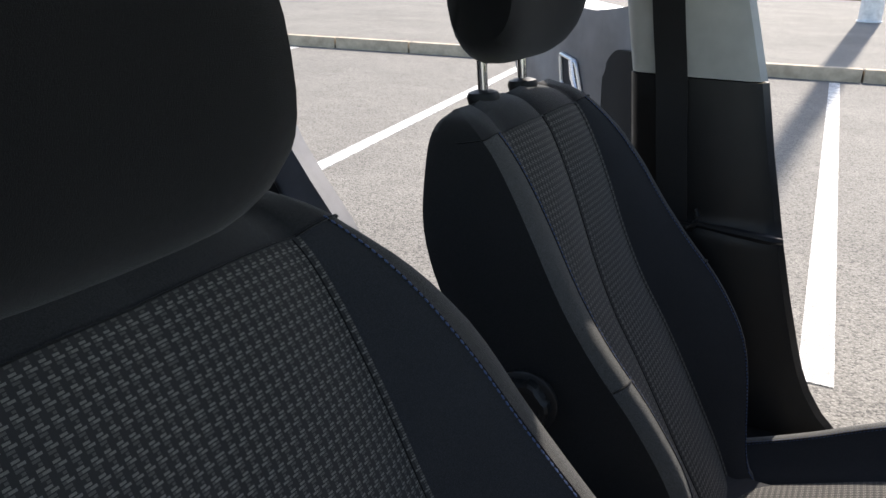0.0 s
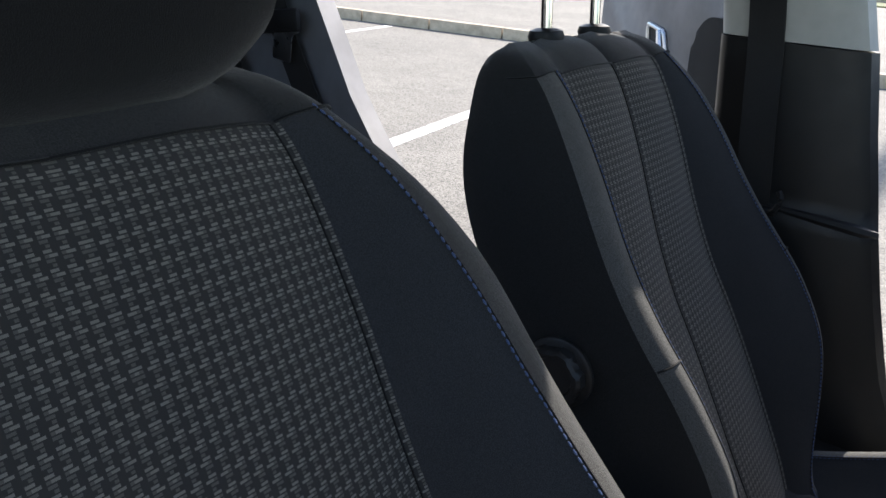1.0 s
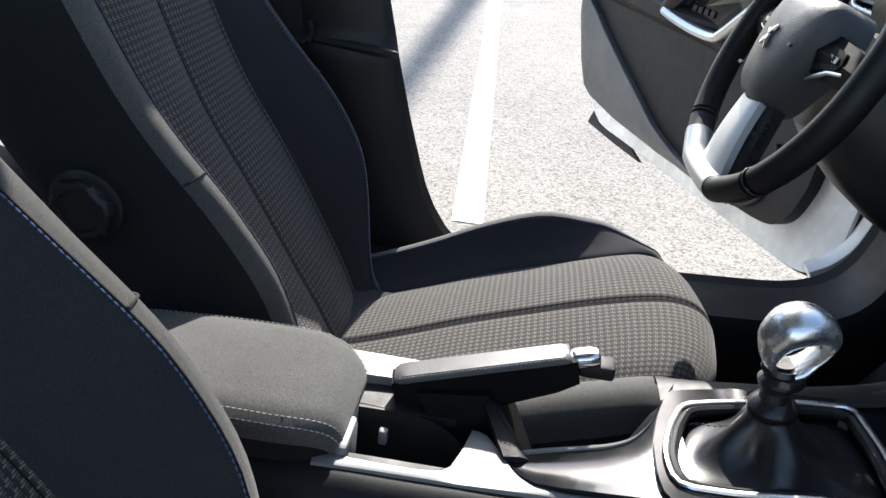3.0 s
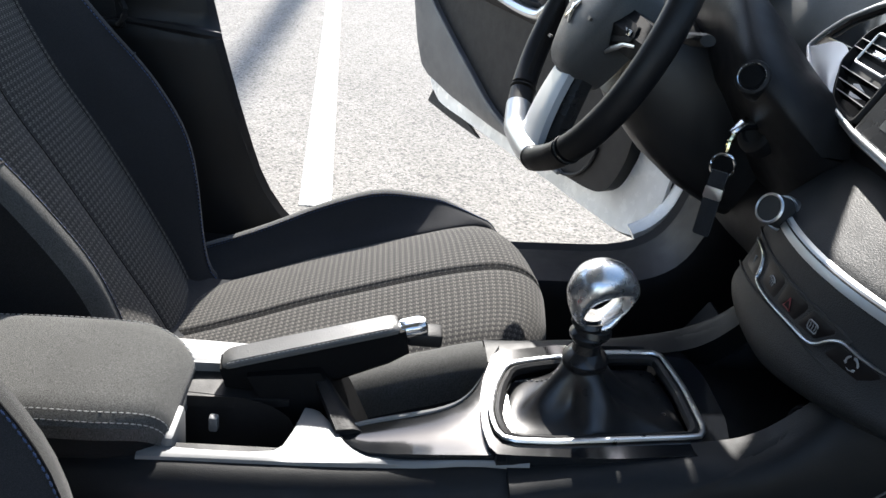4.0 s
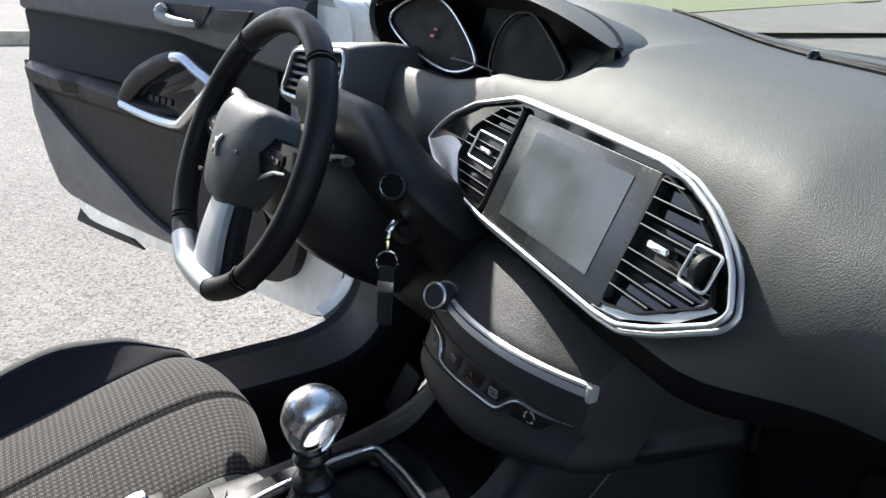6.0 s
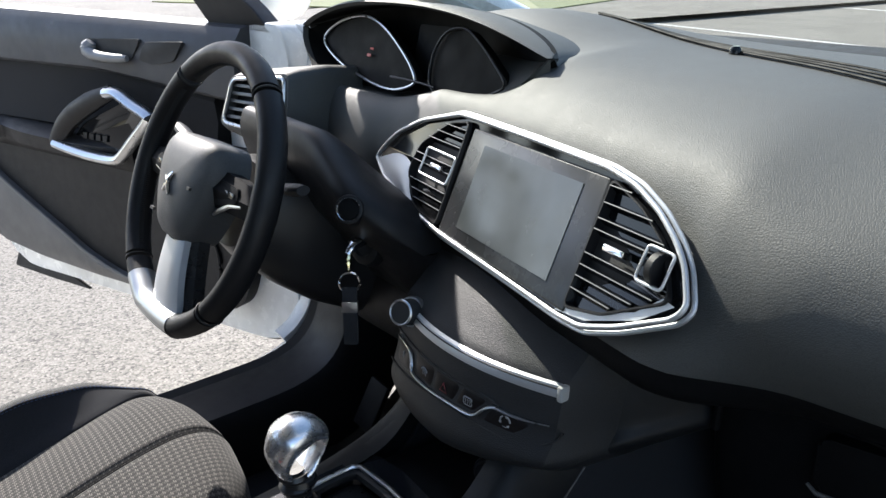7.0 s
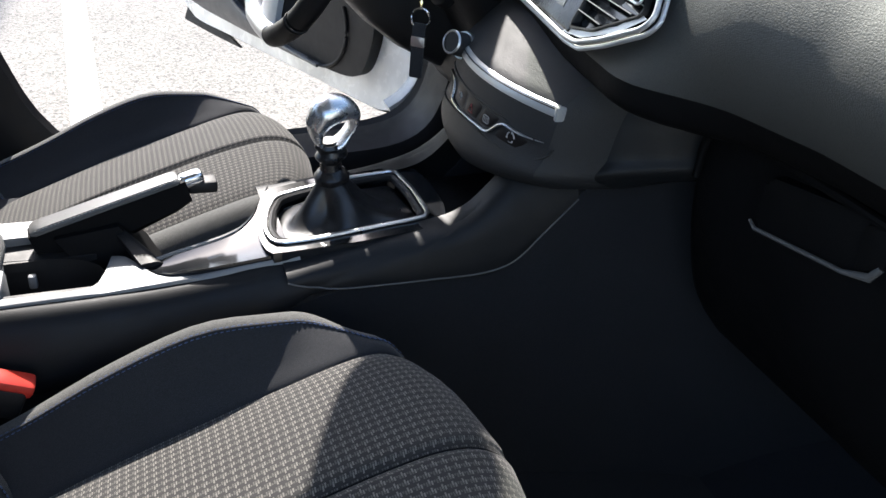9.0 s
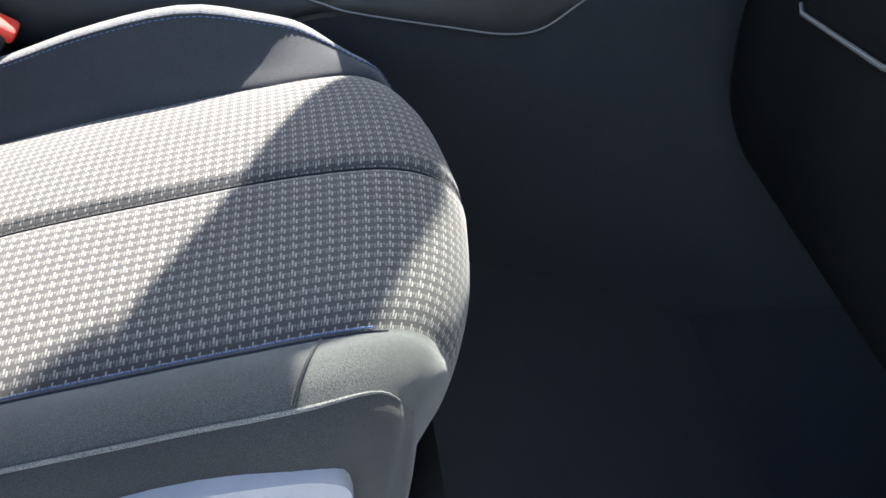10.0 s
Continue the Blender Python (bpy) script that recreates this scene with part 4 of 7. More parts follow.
for side, y in ((-1, CY0), (1, CY1)):
    rows = []
    for x, z in spline(CON, 40):
        if x > 0.47:
            break
        if side > 0:
            z -= 0.12 * max(0.0, 1 - abs((x - 0.305) / 0.10) ** 3)
        sink = 0.004 * max(0.0, min(1.0, (x - 0.39) / 0.02))
        rows.append([(x, y - side * (dy + sink), z - dz * (1 - 0.62 * max(0.0, min(1.0, (x - 0.34) / 0.07))) - sink) for dy, dz in ((0.020, 0.0), (0.008, 0.001), (-0.002, 0.004), (-0.012, 0.016), (-0.020, 0.04), (-0.025, 0.062), (-0.024, 0.078), (-0.016, 0.088))])
    part("flank", thick(rows, (0, -side, 0), 0.012), "console_skin", console, "dark satin plastic console flank")
    top_l = spline([(0.392, 0.606), (0.47, 0.619), (0.565, 0.634), (0.600, 0.648), (0.625, 0.672), (0.642, 0.691), (0.67, 0.702), (0.705, 0.708)], 36)
    low_l = spline([(0.392, 0.600), (0.402, 0.594), (0.415, 0.589), (0.445, 0.584), (0.54, 0.582), (0.607, 0.582), (0.645, 0.594), (0.675, 0.629), (0.71, 0.672)], 36)
    rows = []
    for (xt, zt), (xl, zl) in zip(top_l, low_l):
        f = 0.026 + 0.010 * max(0.0, (xt - 0.55) / 0.15)
        rows.append([(xt + (xl - xt) * k, y - side * 0.010 + side * (0.010 + f) * u, zt + (zl - zt) * k) for u, k in ((0.0, 0.0), (0.3, 0.01), (0.5, 0.07), (0.72, 0.24), (0.88, 0.5), (0.97, 0.78), (1.0, 0.94), (0.96, 1.0))])
    front = part("front_flank", thick(rows, (0, -side, 0), 0.010), "console_skin", console, "dark satin plastic flank beside the gear lever")
    part("seam", tube([Vector(r[6]) + Vector((0, side * 0.0004, -0.001)) for r in rows], 0.0010, 6), "grey_plastic", front, "fine pale parting line")

for side, y in ((-1, CY0), (1, CY1)):
    tunnel = []
    for x, dy, z in spline([(-0.22, 0.014, 0.50), (0.1, 0.014, 0.51), (0.3, 0.016, 0.525), (0.42, 0.018, 0.57), (0.50, 0.020, 0.585), (0.60, 0.022, 0.586), (0.65, 0.028, 0.606), (0.70, 0.034, 0.668), (0.76, 0.050, 0.715), (0.86, 0.078, 0.73), (0.96, 0.125, 0.74), (1.05, 0.19, 0.75), (1.14, 0.29, 0.76)], 48):
        if side > 0:
            z -= 0.10 * max(0.0, 1 - abs((x - 0.305) / 0.13) ** 3)
        tunnel.append([(x, y + side * (dy + 0.035 * t ** 1.5 - 0.006 * math.sin(math.pi * t)), z + (0.285 - z) * t) for t in np.linspace(0, 1, 12)])
    part("tunnel_carpet", thick(tunnel, (0, -side, 0), 0.01), "carpet", console, "dark carpet over the tunnel")

# silver deck with the cup well and tray cut out

def slope(pts, lift=0.0):
    return [(x, y, con_z(x) + lift) for x, y in pts]


hole = smooth_loop([(0.112, -0.031), (0.158, -0.034), (0.197, -0.032), (0.212, -0.024), (0.219, -0.009), (0.213, 0.010), (0.196, 0.024), (0.178, 0.031), (0.14, 0.037), (0.112, 0.038), (0.106, 0.03), (0.106, -0.024)], 48)
part("cup_well", sheet([slope(hole, 0.001), slope(hole, -0.010), [(0.165 + (x - 0.165) * 0.96, y * 0.96, con_z(x) - 0.05) for x, y in hole], [(0.165 + (x - 0.165) * 0.9, y * 0.9, 0.505) for x, y in hole], [(0.165, 0.0, 0.505)] * 48], True), "shell", console, "black cup holder well")
near = [(x, float(np.interp(x, [0.10, 0.20, 0.28, 0.355, 0.41], [-0.047, -0.046, -0.047, -0.051, -0.058]))) for x in np.linspace(0.10, 0.41, 48)]
inner_edge = []
for x in np.linspace(0.10, 0.41, 48):
    if x < 0.2185:
        ys = [y for (xa, y), (xb, yb) in zip(hole, hole[1:] + hole[:1]) if (xa - x) * (xb - x) <= 0]
        inner_edge.append(min(ys) if ys else -0.031)
    else:
        inner_edge.append(float(np.interp(x, [0.2185, 0.221, 0.226, 0.238, 0.248, 0.257, 0.266, 0.280, 0.30, 0.341, 0.41], [-0.006, 0.014, 0.026, 0.020, 0.006, -0.010, -0.024, -0.034, -0.038, -0.043, -0.051])))
rows = []
for (x, y0), y1 in zip(near, inner_edge):
    z = con_z(x)
    rows.append([(x, y0, z - 0.003), (x, y0 + 0.002, z + 0.002), (x, y0 * 0.5 + y1 * 0.5, z + 0.0035), (x, y1 - 0.0015, z + 0.0025), (x, y1, z - 0.006)])
part("deck", thick(rows, (0, 0, -1), 0.006), "silver", console, "silver painted deck round the cup holder")
part("deck_dark", thick([[(x, y, con_z(x) + 0.0005) for y in (0.034, 0.05, 0.07)] for x in (0.09, 0.13, 0.17, 0.21)], (0, 0, -1), 0.012), "shell", console)
for cx, cy in ((0.149, 0.012), (0.150, -0.030)):
    part("cup_clip", moved(box(-0.004, 0.004, -0.004, 0.004, -0.014, 0.001, 0.002), Matrix.Translation((cx, cy, 0.580))), "silver", console)
part("deck_rear", slab([(-0.2, CY0 + 0.012), (0.104, CY0 + 0.012), (0.104, CY1 - 0.012), (-0.2, CY1 - 0.012)], Matrix.Translation((0, 0, 0.582)), 0.01, 0.002), "plastic", console)
side_deck = [(0.02, 0.064), (0.178, 0.072), (0.20, 0.104), (0.02, 0.104)]
part("side_deck", slab(rounded_corners(side_deck, 0.01), Matrix.Translation((0, 0, 0.5935)), 0.012, 0.003), "silver", console)
def tray_z(x):
    return 0.590 + 0.18 * (x - 0.257)


RIM = spline([(0.258, -0.006), (0.268, -0.001), (0.285, 0.003), (0.312, 0.007), (0.34, 0.012), (0.36, 0.022), (0.376, 0.043), (0.389, 0.073), (0.402, 0.099)], 30)
far_rows = []
for x, y in RIM:
    z = tray_z(x) + 0.001
    far_rows.append([(x - 0.001, y - 0.0035, z - 0.002), (x, y - 0.0022, z + 0.0012), (x + 0.0005, y, z + 0.002), (x + 0.001, y + 0.002, z + 0.0005), (x + 0.001, y + 0.0024, z - 0.014)])
part("deck_rim", thick(far_rows, (0, 0, -1), 0.003), "silver", console, "thin silver rim of the side opening")
tray = []
for x in np.linspace(0.256, 0.402, 24):
    y0 = float(np.interp(x, [0.256, 0.266, 0.280, 0.30, 0.341, 0.41], [-0.012, -0.026, -0.036, -0.040, -0.045, -0.053]))
    y1 = float(np.interp(x, [q[0] for q in RIM], [q[1] for q in RIM]))
    tray.append([(x, y0 + (y1 - y0) * k, tray_z(x) + 0.0008 - 0.003 * math.sin(math.pi * k)) for k in np.linspace(0, 1, 8)])
part("tray", thick(tray, (0, 0, -1), 0.012), "lacquer", console, "gloss black dusty deck beside the hand brake")
flap = [[Vector((0.226, 0.054, 0.607)).lerp(Vector((0.254, -0.011, 0.5945)), t) + Vector((0.013 + 0.011 * t, 0.003 * t, 0.004 * math.sin(math.pi * k) - 0.004 * k)) * k for k in np.linspace(0, 1, 6)] for t in np.linspace(0, 1, 10)]
part("brake_flap", thick(flap, (0, 0, -1), 0.006), "plastic", console, "black flap in front of the hand brake")
part("well", box(0.235, 0.39, 0.03, 0.088, 0.44, 0.47, 0.004), "shell", console)

so_m = Matrix.Translation((0.668, 0.004, 0.626)) @ Vector((-0.9, -0.35, 0.25)).to_track_quat("Z", "Y").to_matrix().to_4x4()
so = part("power_socket", lathe([(0.017, -0.012), (0.017, 0.0), (0.0155, 0.004), (0.0135, 0.004), (0.0130, 0.001)], so_m, 24), "shroud", console, "black round power socket")
part("socket_cap", lathe([(0.0128, -0.004), (0.0128, 0.006), (0.011, 0.008), (0.001, 0.0085)], so_m, 24), "plastic", so)

# gear plate, ring, gaiter and knob
gear = thing("gear_lever", (0.47, 0.02, 0.6), "gear lever with a polished alloy knob and black gaiter", "gear lever")
GM = basis((0.475, 0.024, 0.619), (0.997, 0, 0.075), (0, 1, 0))
def polar(outline, n=72, k=1.0):
    """The outline resampled at even angles about its origin."""
    out = []
    for i in range(n):
        a = 2 * math.pi * i / n
        ca, sa = math.cos(a), math.sin(a)
        best = 0.0
        for (x0, y0), (x1, y1) in zip(outline, outline[1:] + outline[:1]):
            dx, dy = x1 - x0, y1 - y0
            det = ca * -dy + sa * dx
            if abs(det) < 1e-9:
                continue
            r, t = (x0 * -dy + y0 * dx) / det, (ca * y0 - sa * x0) / det
            if r > 0 and -1e-6 <= t <= 1 + 1e-6:
                best = max(best, r)
        out.append((best * ca * k, best * sa * k))
    return out


plate_o = polar(rounded_corners([(-0.096, -0.078), (0.0, -0.082), (0.09, -0.077), (0.104, -0.064), (0.113, -0.03), (0.115, 0.03), (0.107, 0.070), (0.086, 0.076), (-0.017, 0.076), (-0.080, 0.063), (-0.094, 0.02), (-0.100, -0.012), (-0.101, -0.05)], 0.008, 5))
plate_i = polar(rounded_corners([(-0.090, -0.025), (-0.088, -0.050), (-0.081, -0.061), (-0.044, -0.063), (0.080, -0.055), (0.085, -0.045), (0.086, 0.008), (0.080, 0.062), (0.034, 0.061), (-0.038, 0.048), (-0.068, 0.040), (-0.082, 0.009)], 0.010, 5))


def flat_ring(outer, inner, plane, top, depth, drop=0.0):
    rows = [[plane @ Vector((x, y, top - depth)) for x, y in outer], [plane @ Vector((x, y, top)) for x, y in outer], [plane @ Vector((x, y, top - drop)) for x, y in inner], [plane @ Vector((x, y, top - depth)) for x, y in inner]]
    return sheet(rows, True)


part("plate", flat_ring(plate_o, plate_i, GM, 0.006, 0.02), "lacquer", gear, "gloss black plate with dust")
part("ring", tube([GM @ Vector((x * 1.03, y * 1.03, 0.008)) for x, y in plate_i], 0.0028, 8, True, 0.8), "satin", gear, "satin chrome ring")
part("inner_frame", tube([GM @ Vector((x * 0.955, y * 0.945, 0.003)) for x, y in plate_i], 0.0045, 8, True, 1.2), "plastic", gear)
top_c = Vector((-0.010, 0.0, 0.043))
rows = []
n = len(plate_i)
for t in np.linspace(0, 1, 14):
    row = []
    for k, (x, y) in enumerate(plate_i):
        a = math.atan2(y, x)
        r0 = Vector((x * 0.93, y * 0.92, -0.008))
        r1 = top_c + Vector((0.0165 * math.cos(a), 0.0165 * math.sin(a), 0))
        f = t ** 0.72
        p = r0.lerp(r1, f)
        fold = 0.009 * math.sin(4 * a + 0.8) * math.sin(math.pi * t) + 0.0025 * math.sin(7 * a + 4 * t) * math.sin(math.pi * t)
        sag = -0.012 * math.sin(math.pi * t) * (1 + 0.6 * math.sin(a * 2 + 1.0))
        row.append(GM @ (p + Vector((math.cos(a), math.sin(a), 0)) * fold + Vector((0, 0, sag))))
    rows.append(row)
gaiter = part("gaiter", sheet(rows, True), "gaiter", gear, "creased black leather gaiter")
part("gaiter_stitch", dashes([r[30] + Vector((0, -0.001, 0.001)) for r in rows]), "white_thread", gaiter)
cm = Matrix.Translation(GM @ top_c) @ Matrix.Rotation(radians(-6), 4, "Y")
part("collar", lathe([(0.0165, -0.006), (0.0195, -0.002), (0.0200, 0.004), (0.0165, 0.009), (0.0125, 0.012), (0.0115, 0.020), (0.0135, 0.023), (0.0160, 0.026), (0.0165, 0.029), (0.0140, 0.032), (0.0115, 0.034), (0.0145, 0.037), (0.0160, 0.040), (0.0140, 0.044), (0.010, 0.043), (0.010, 0.046)], cm, 26), "collar", gear, "glossy black ribbed collar")
KC = Vector((0.465, 0.024, 0.717))
# an egg of metal, heavy above and behind, pierced by a slanting hole
egg = polar(smooth_loop([(-0.004, 0.042), (-0.023, 0.035), (-0.032, 0.016), (-0.031, 0.003), (-0.024, -0.012), (-0.012, -0.021), (0.001, -0.0215), (0.010, -0.016), (0.017, -0.003), (0.023, 0.011), (0.025, 0.024), (0.014, 0.037)], 72), 72)
eye = polar(smooth_loop([(-0.0145, -0.0115), (-0.0150, -0.004), (-0.009, 0.0055), (0.003, 0.0125), (0.0125, 0.0145), (0.0142, 0.009), (0.007, -0.002), (-0.004, -0.0115), (-0.010, -0.0140)], 72), 72)
rows = []
turn = Matrix.Rotation(radians(2), 3, "Z")
for (xo, zo), (xi, zi) in zip(egg, eye):
    mid, half = Vector(((xo + xi) / 2, 0, (zo + zi) / 2)), Vector(((xo - xi) / 2, 0, (zo - zi) / 2))
    wy = 0.0095 + 0.75 * half.length
    row = []
    for j in range(28):
        b = 2 * math.pi * j / 28
        row.append(KC + turn @ (mid + half * math.cos(b) + Vector((0, wy * math.sin(b), 0))))
    rows.append(row)
rows.append(rows[0])
knob = part("knob", sheet(rows, True), "knob", gear, "polished alloy egg-shaped knob with a slanting hole")
part("ferrule", lathe([(0.0145, 0), (0.0165, 0.004), (0.015, 0.009), (0.010, 0.012)], Matrix.Translation(KC + Vector((-0.003, 0, -0.029))), 22), "collar", knob)

# hand brake
brake = thing("hand_brake", (0.22, 0.05, 0.6), "raised hand brake lever with stitched grip and chrome button", "hand brake")
g0, g1 = Vector((0.150, 0.056, 0.6035)), Vector((0.302, 0.074, 0.645))
gd = (g1 - g0).normalized()
gs = gd.cross(Vector((0, 0, 1))).normalized()
gu = gs.cross(gd)
prof = [(-0.0138, 0.0068), (-0.0105, 0.0095), (0.0105, 0.0095), (0.0138, 0.0068), (0.0136, 0.0035), (0.010, 0.0), (-0.010, 0.0), (-0.0136, 0.0035)]
rows = []
for t, k in ((0, 0.75), (0.03, 0.95), (0.08, 1.0), (0.5, 1.0), (0.93, 1.0), (0.985, 0.94), (1.0, 0.8)):
    rows.append([g0.lerp(g1, t) + gs * (a * k) + gu * (b * k) for a, b in prof])
grip = part("grip", sheet(rows, True, True), "grip", brake, "grey leather topped grip")
part("grip_stitch", dashes([g0.lerp(g1, t) + gs * 0.0122 + gu * 0.0088 for t in np.linspace(0.03, 0.97, 20)], 0.004, 0.003, 0.0004), "white_thread", grip)
rows = []
for t, hgt, w in ((-0.02, 0.018, 0.011), (0.1, 0.026, 0.0135), (0.3, 0.036, 0.0145), (0.6, 0.034, 0.0145), (0.9, 0.028, 0.0135), (1.03, 0.022, 0.012)):
    c = g0.lerp(g1, t) - gu * 0.0025
    rows.append([c + gs * w + gu * 0.006, c + gs * w - gu * (hgt * 0.8), c + gs * (w * 0.6) - gu * hgt, c - gs * (w * 0.6) - gu * hgt, c - gs * w - gu * (hgt * 0.8), c - gs * w + gu * 0.006])
part("lever_body", sheet(rows, True, True), "fascia", brake)
rows = [[Vector((0.172, 0.038, 0.605)), Vector((0.172, 0.074, 0.605)), Vector((0.235, 0.078, 0.612)), Vector((0.235, 0.042, 0.612))], [Vector((0.19, 0.034, 0.575)), Vector((0.19, 0.074, 0.575)), Vector((0.262, 0.08, 0.58)), Vector((0.262, 0.03, 0.575))], [Vector((0.20, 0.030, 0.54)), Vector((0.20, 0.074, 0.54)), Vector((0.285, 0.08, 0.53)), Vector((0.285, 0.026, 0.53))]]
part("boot", sheet(rows, True, True), "fascia", brake, "black boot")
rows = []
for t, k in ((0.0, 0.8), (0.004, 1.0), (0.018, 1.0), (0.024, 0.85), (0.026, 0.5)):
    rows.append([g1 + gd * t + gs * (0.010 * k * math.copysign(abs(math.cos(a)) ** 0.6, math.cos(a))) + gu * (-0.002 + 0.008 * k * math.copysign(abs(math.sin(a)) ** 0.6, math.sin(a))) for a in np.linspace(0, 2 * math.pi, 20, endpoint=False)])
part("button", sheet(rows, True, True), "chrome", brake, "chrome release button")
part("trigger", moved(box(-0.016, 0.016, -0.011, 0.011, -0.008, 0.006, 0.003), Matrix.Translation(g1 + gd * 0.022 - gu * 0.012)), "plastic", brake)

# armrest
rest = thing("armrest", (0.0, 0.02, 0.58), "closed armrest lid in grey heather cloth with stitched edges", "armrest")
lid = [(-0.26, 0.0, 0.50), (-0.20, 0.0, 0.585), (-0.12, 0.0, 0.612), (-0.02, 0.0, 0.622), (0.06, 0.0, 0.624), (0.095, 0.0, 0.620), (0.113, 0.0, 0.610), (0.121, 0.0, 0.595), (0.121, 0.0, 0.575)]
rows = []
for x, _, z in spline(lid, 30):
    wy = 0.072 if x < 0.06 else 0.072 - 0.020 * ((x - 0.06) / 0.06) ** 2
    yc = 0.021
    row = []
    for k in np.linspace(-1, 1, 17):
        roll = 0.0 if abs(k) < 0.72 else 0.010 * ((abs(k) - 0.72) / 0.28) ** 2
        row.append((x, yc + k * wy, z + 0.004 * (1 - k * k) - roll))
    rows.append(row)
lidp = part("lid", thick(rows, (0, 0, -1), 0.012), "grey_cloth", rest)
for k in (1, 15):
    for off in (0.0, 0.006):
        sg = 1 if k > 8 else -1
        path = [Vector(r[k]) + Vector((0, sg * off, 0.0008 - off * 0.9)) for r in rows[4:27]]
        part("stitching", dashes(path, 0.005, 0.0036, 0.0005), "white_thread", lidp)
sk = []
for x, zt in ((-0.24, 0.56), (-0.1, 0.604), (0.0, 0.612), (0.07, 0.612), (0.104, 0.598), (0.112, 0.585)):
    wy = 0.071 if x < 0.06 else 0.071 - 0.022 * ((x - 0.06) / 0.06) ** 2
    sk.append([(x, 0.021 - wy, zt), (x, 0.021 - wy - 0.002, zt - 0.02), (x, 0.021 - wy + 0.010, zt - 0.05), (x, 0.021 + wy - 0.010, zt - 0.05), (x, 0.021 + wy + 0.002, zt - 0.02), (x, 0.021 + wy, zt)])
part("body", sheet(sk, True, True), "black_cloth", rest)
part("front_latch", moved(box(-0.006, 0.006, -0.022, 0.022, -0.03, 0.016, 0.005), Matrix.Translation((0.121, -0.012, 0.578))), "silver", rest)

# ---- dashboard ----
dash = thing("dashboard", (0.9, 0, 0.6), "dark grained soft-touch dashboard with a chrome-framed centre unit", "dashboard")
PAS = [(1.42, 1.006), (1.22, 1.033), (1.02, 1.041), (0.86, 1.030), (0.78, 1.006), (0.722, 0.972), (0.695, 0.940), (0.688, 0.905), (0.700, 0.872), (0.722, 0.845), (0.750, 0.820), (0.790, 0.802)]
CEN = [(1.42, 1.006), (1.22, 1.033), (1.02, 1.041), (0.87, 1.035), (0.80, 1.020), (0.757, 1.000), (0.733, 0.976), (0.712, 0.926), (0.688, 0.868), (0.680, 0.842), (0.690, 0.82), (0.72, 0.80)]
DRV = [(1.42, 1.006), (1.22, 1.033), (1.02, 1.041), (0.90, 1.028), (0.84, 1.000), (0.79, 0.975), (0.765, 0.945), (0.755, 0.905), (0.762, 0.865), (0.78, 0.835), (0.80, 0.81), (0.82, 0.80)]


def dash_profile(y):
    w = lambda a, b: min(1.0, max(0.0, (y - a) / (b - a)))
    smooth = lambda t: t * t * (3 - 2 * t)
    if y < 0.0:
        t = smooth(w(-0.30, -0.18))
        p = [(a[0] * (1 - t) + b[0] * t, a[1] * (1 - t) + b[1] * t) for a, b in zip(PAS, CEN)]
    else:
        t = smooth(w(0.24, 0.40))
        p = [(a[0] * (1 - t) + b[0] * t, a[1] * (1 - t) + b[1] * t) for a, b in zip(CEN, DRV)]
    shift = 0.139 * max(-0.22, min(0.30, y)) if -0.3 < y < 0.40 else 0.0
    if y <= -0.22:
        shift = -0.0306 * max(0.0, 1 - (-0.22 - y) / 0.15)
    if y >= 0.30:
        shift = 0.0417 * max(0.0, 1 - (y - 0.30) / 0.10)
    round_end = 0.05 * max(0.0, (abs(y) - 0.62) / 0.1) ** 2
    hump = 0.034 * math.exp(-((y - 0.36) / 0.20) ** 2)
    lift = (0.0, 0.5, 1.0, 0.9, 0.35, 0.0, 0.0, 0.0, 0.0, 0.0, 0.0, 0.0)
    p = [(x, z + hump * k) for (x, z), k in zip(p, lift)]
    # room for the dials under the hood
    sink = max(0.0, 1 - ((y - 0.395) / 0.29) ** 2)
    p = [(x, z - sink * {3: 0.045, 4: 0.078, 5: 0.012}.get(i, 0.0)) for i, (x, z) in enumerate(p)]
    return [(x + (shift if 4 < i < 11 else shift * 0.5 if i == 4 else 0) + (round_end if i > 3 else 0), z - round_end * 0.3) for i, (x, z) in enumerate(p)]


rows = []
for y in np.linspace(-0.72, 0.72, 121):
    rows.append([(x, y, z) for x, z in spline(dash_profile(y), 40)])
pad = part("pad", sheet([r[:32] for r in rows]), "dash", dash, "dark grained soft-touch upper dashboard")
# Same skin as the pad, blackened here because shade falls below it.
part("lower_roll", sheet([r[31:] for r in rows]), "fascia", dash, "dashboard underside, blackened for shade")
# grille strip at the foot of the windscreen
def dash_top(x, y):
    pts = sorted((q[0], q[1]) for q in spline(dash_profile(y), 60)[:34])
    return float(np.interp(x, [q[0] for q in pts], [q[1] for q in pts]))


STRIP = spline([(1.098, 0.30, 0.002), (1.059, 0.131, 0.014), (1.016, 0.007, 0.036), (0.975, -0.106, 0.044), (0.926, -0.208, 0.046), (0.872, -0.33, 0.046), (0.83, -0.45, 0.044), (0.80, -0.58, 0.040)], 26)
band = [[(x + w * k, y, dash_top(x + w * k, y) + 0.0012) for k in np.linspace(0, 1, 5)] for x, y, w in STRIP]
part("vent_strip", thick(band, (0, 0, -1), 0.004), "fascia", pad, "black demister grille")
for k in (0.02, 0.34, 0.62, 0.98):
    part("vent_slot", tube([(x + w * k, y, dash_top(x + w * k, y) + 0.003) for x, y, w in STRIP], 0.0018, 6, flat=0.7), "dial", pad)
part("sensor_stud", lathe([(0.007, 0), (0.007, 0.005), (0.004, 0.009)], Matrix.Translation((1.012, 0.004, dash_top(1.012, 0.004))), 14), "gloss", pad)

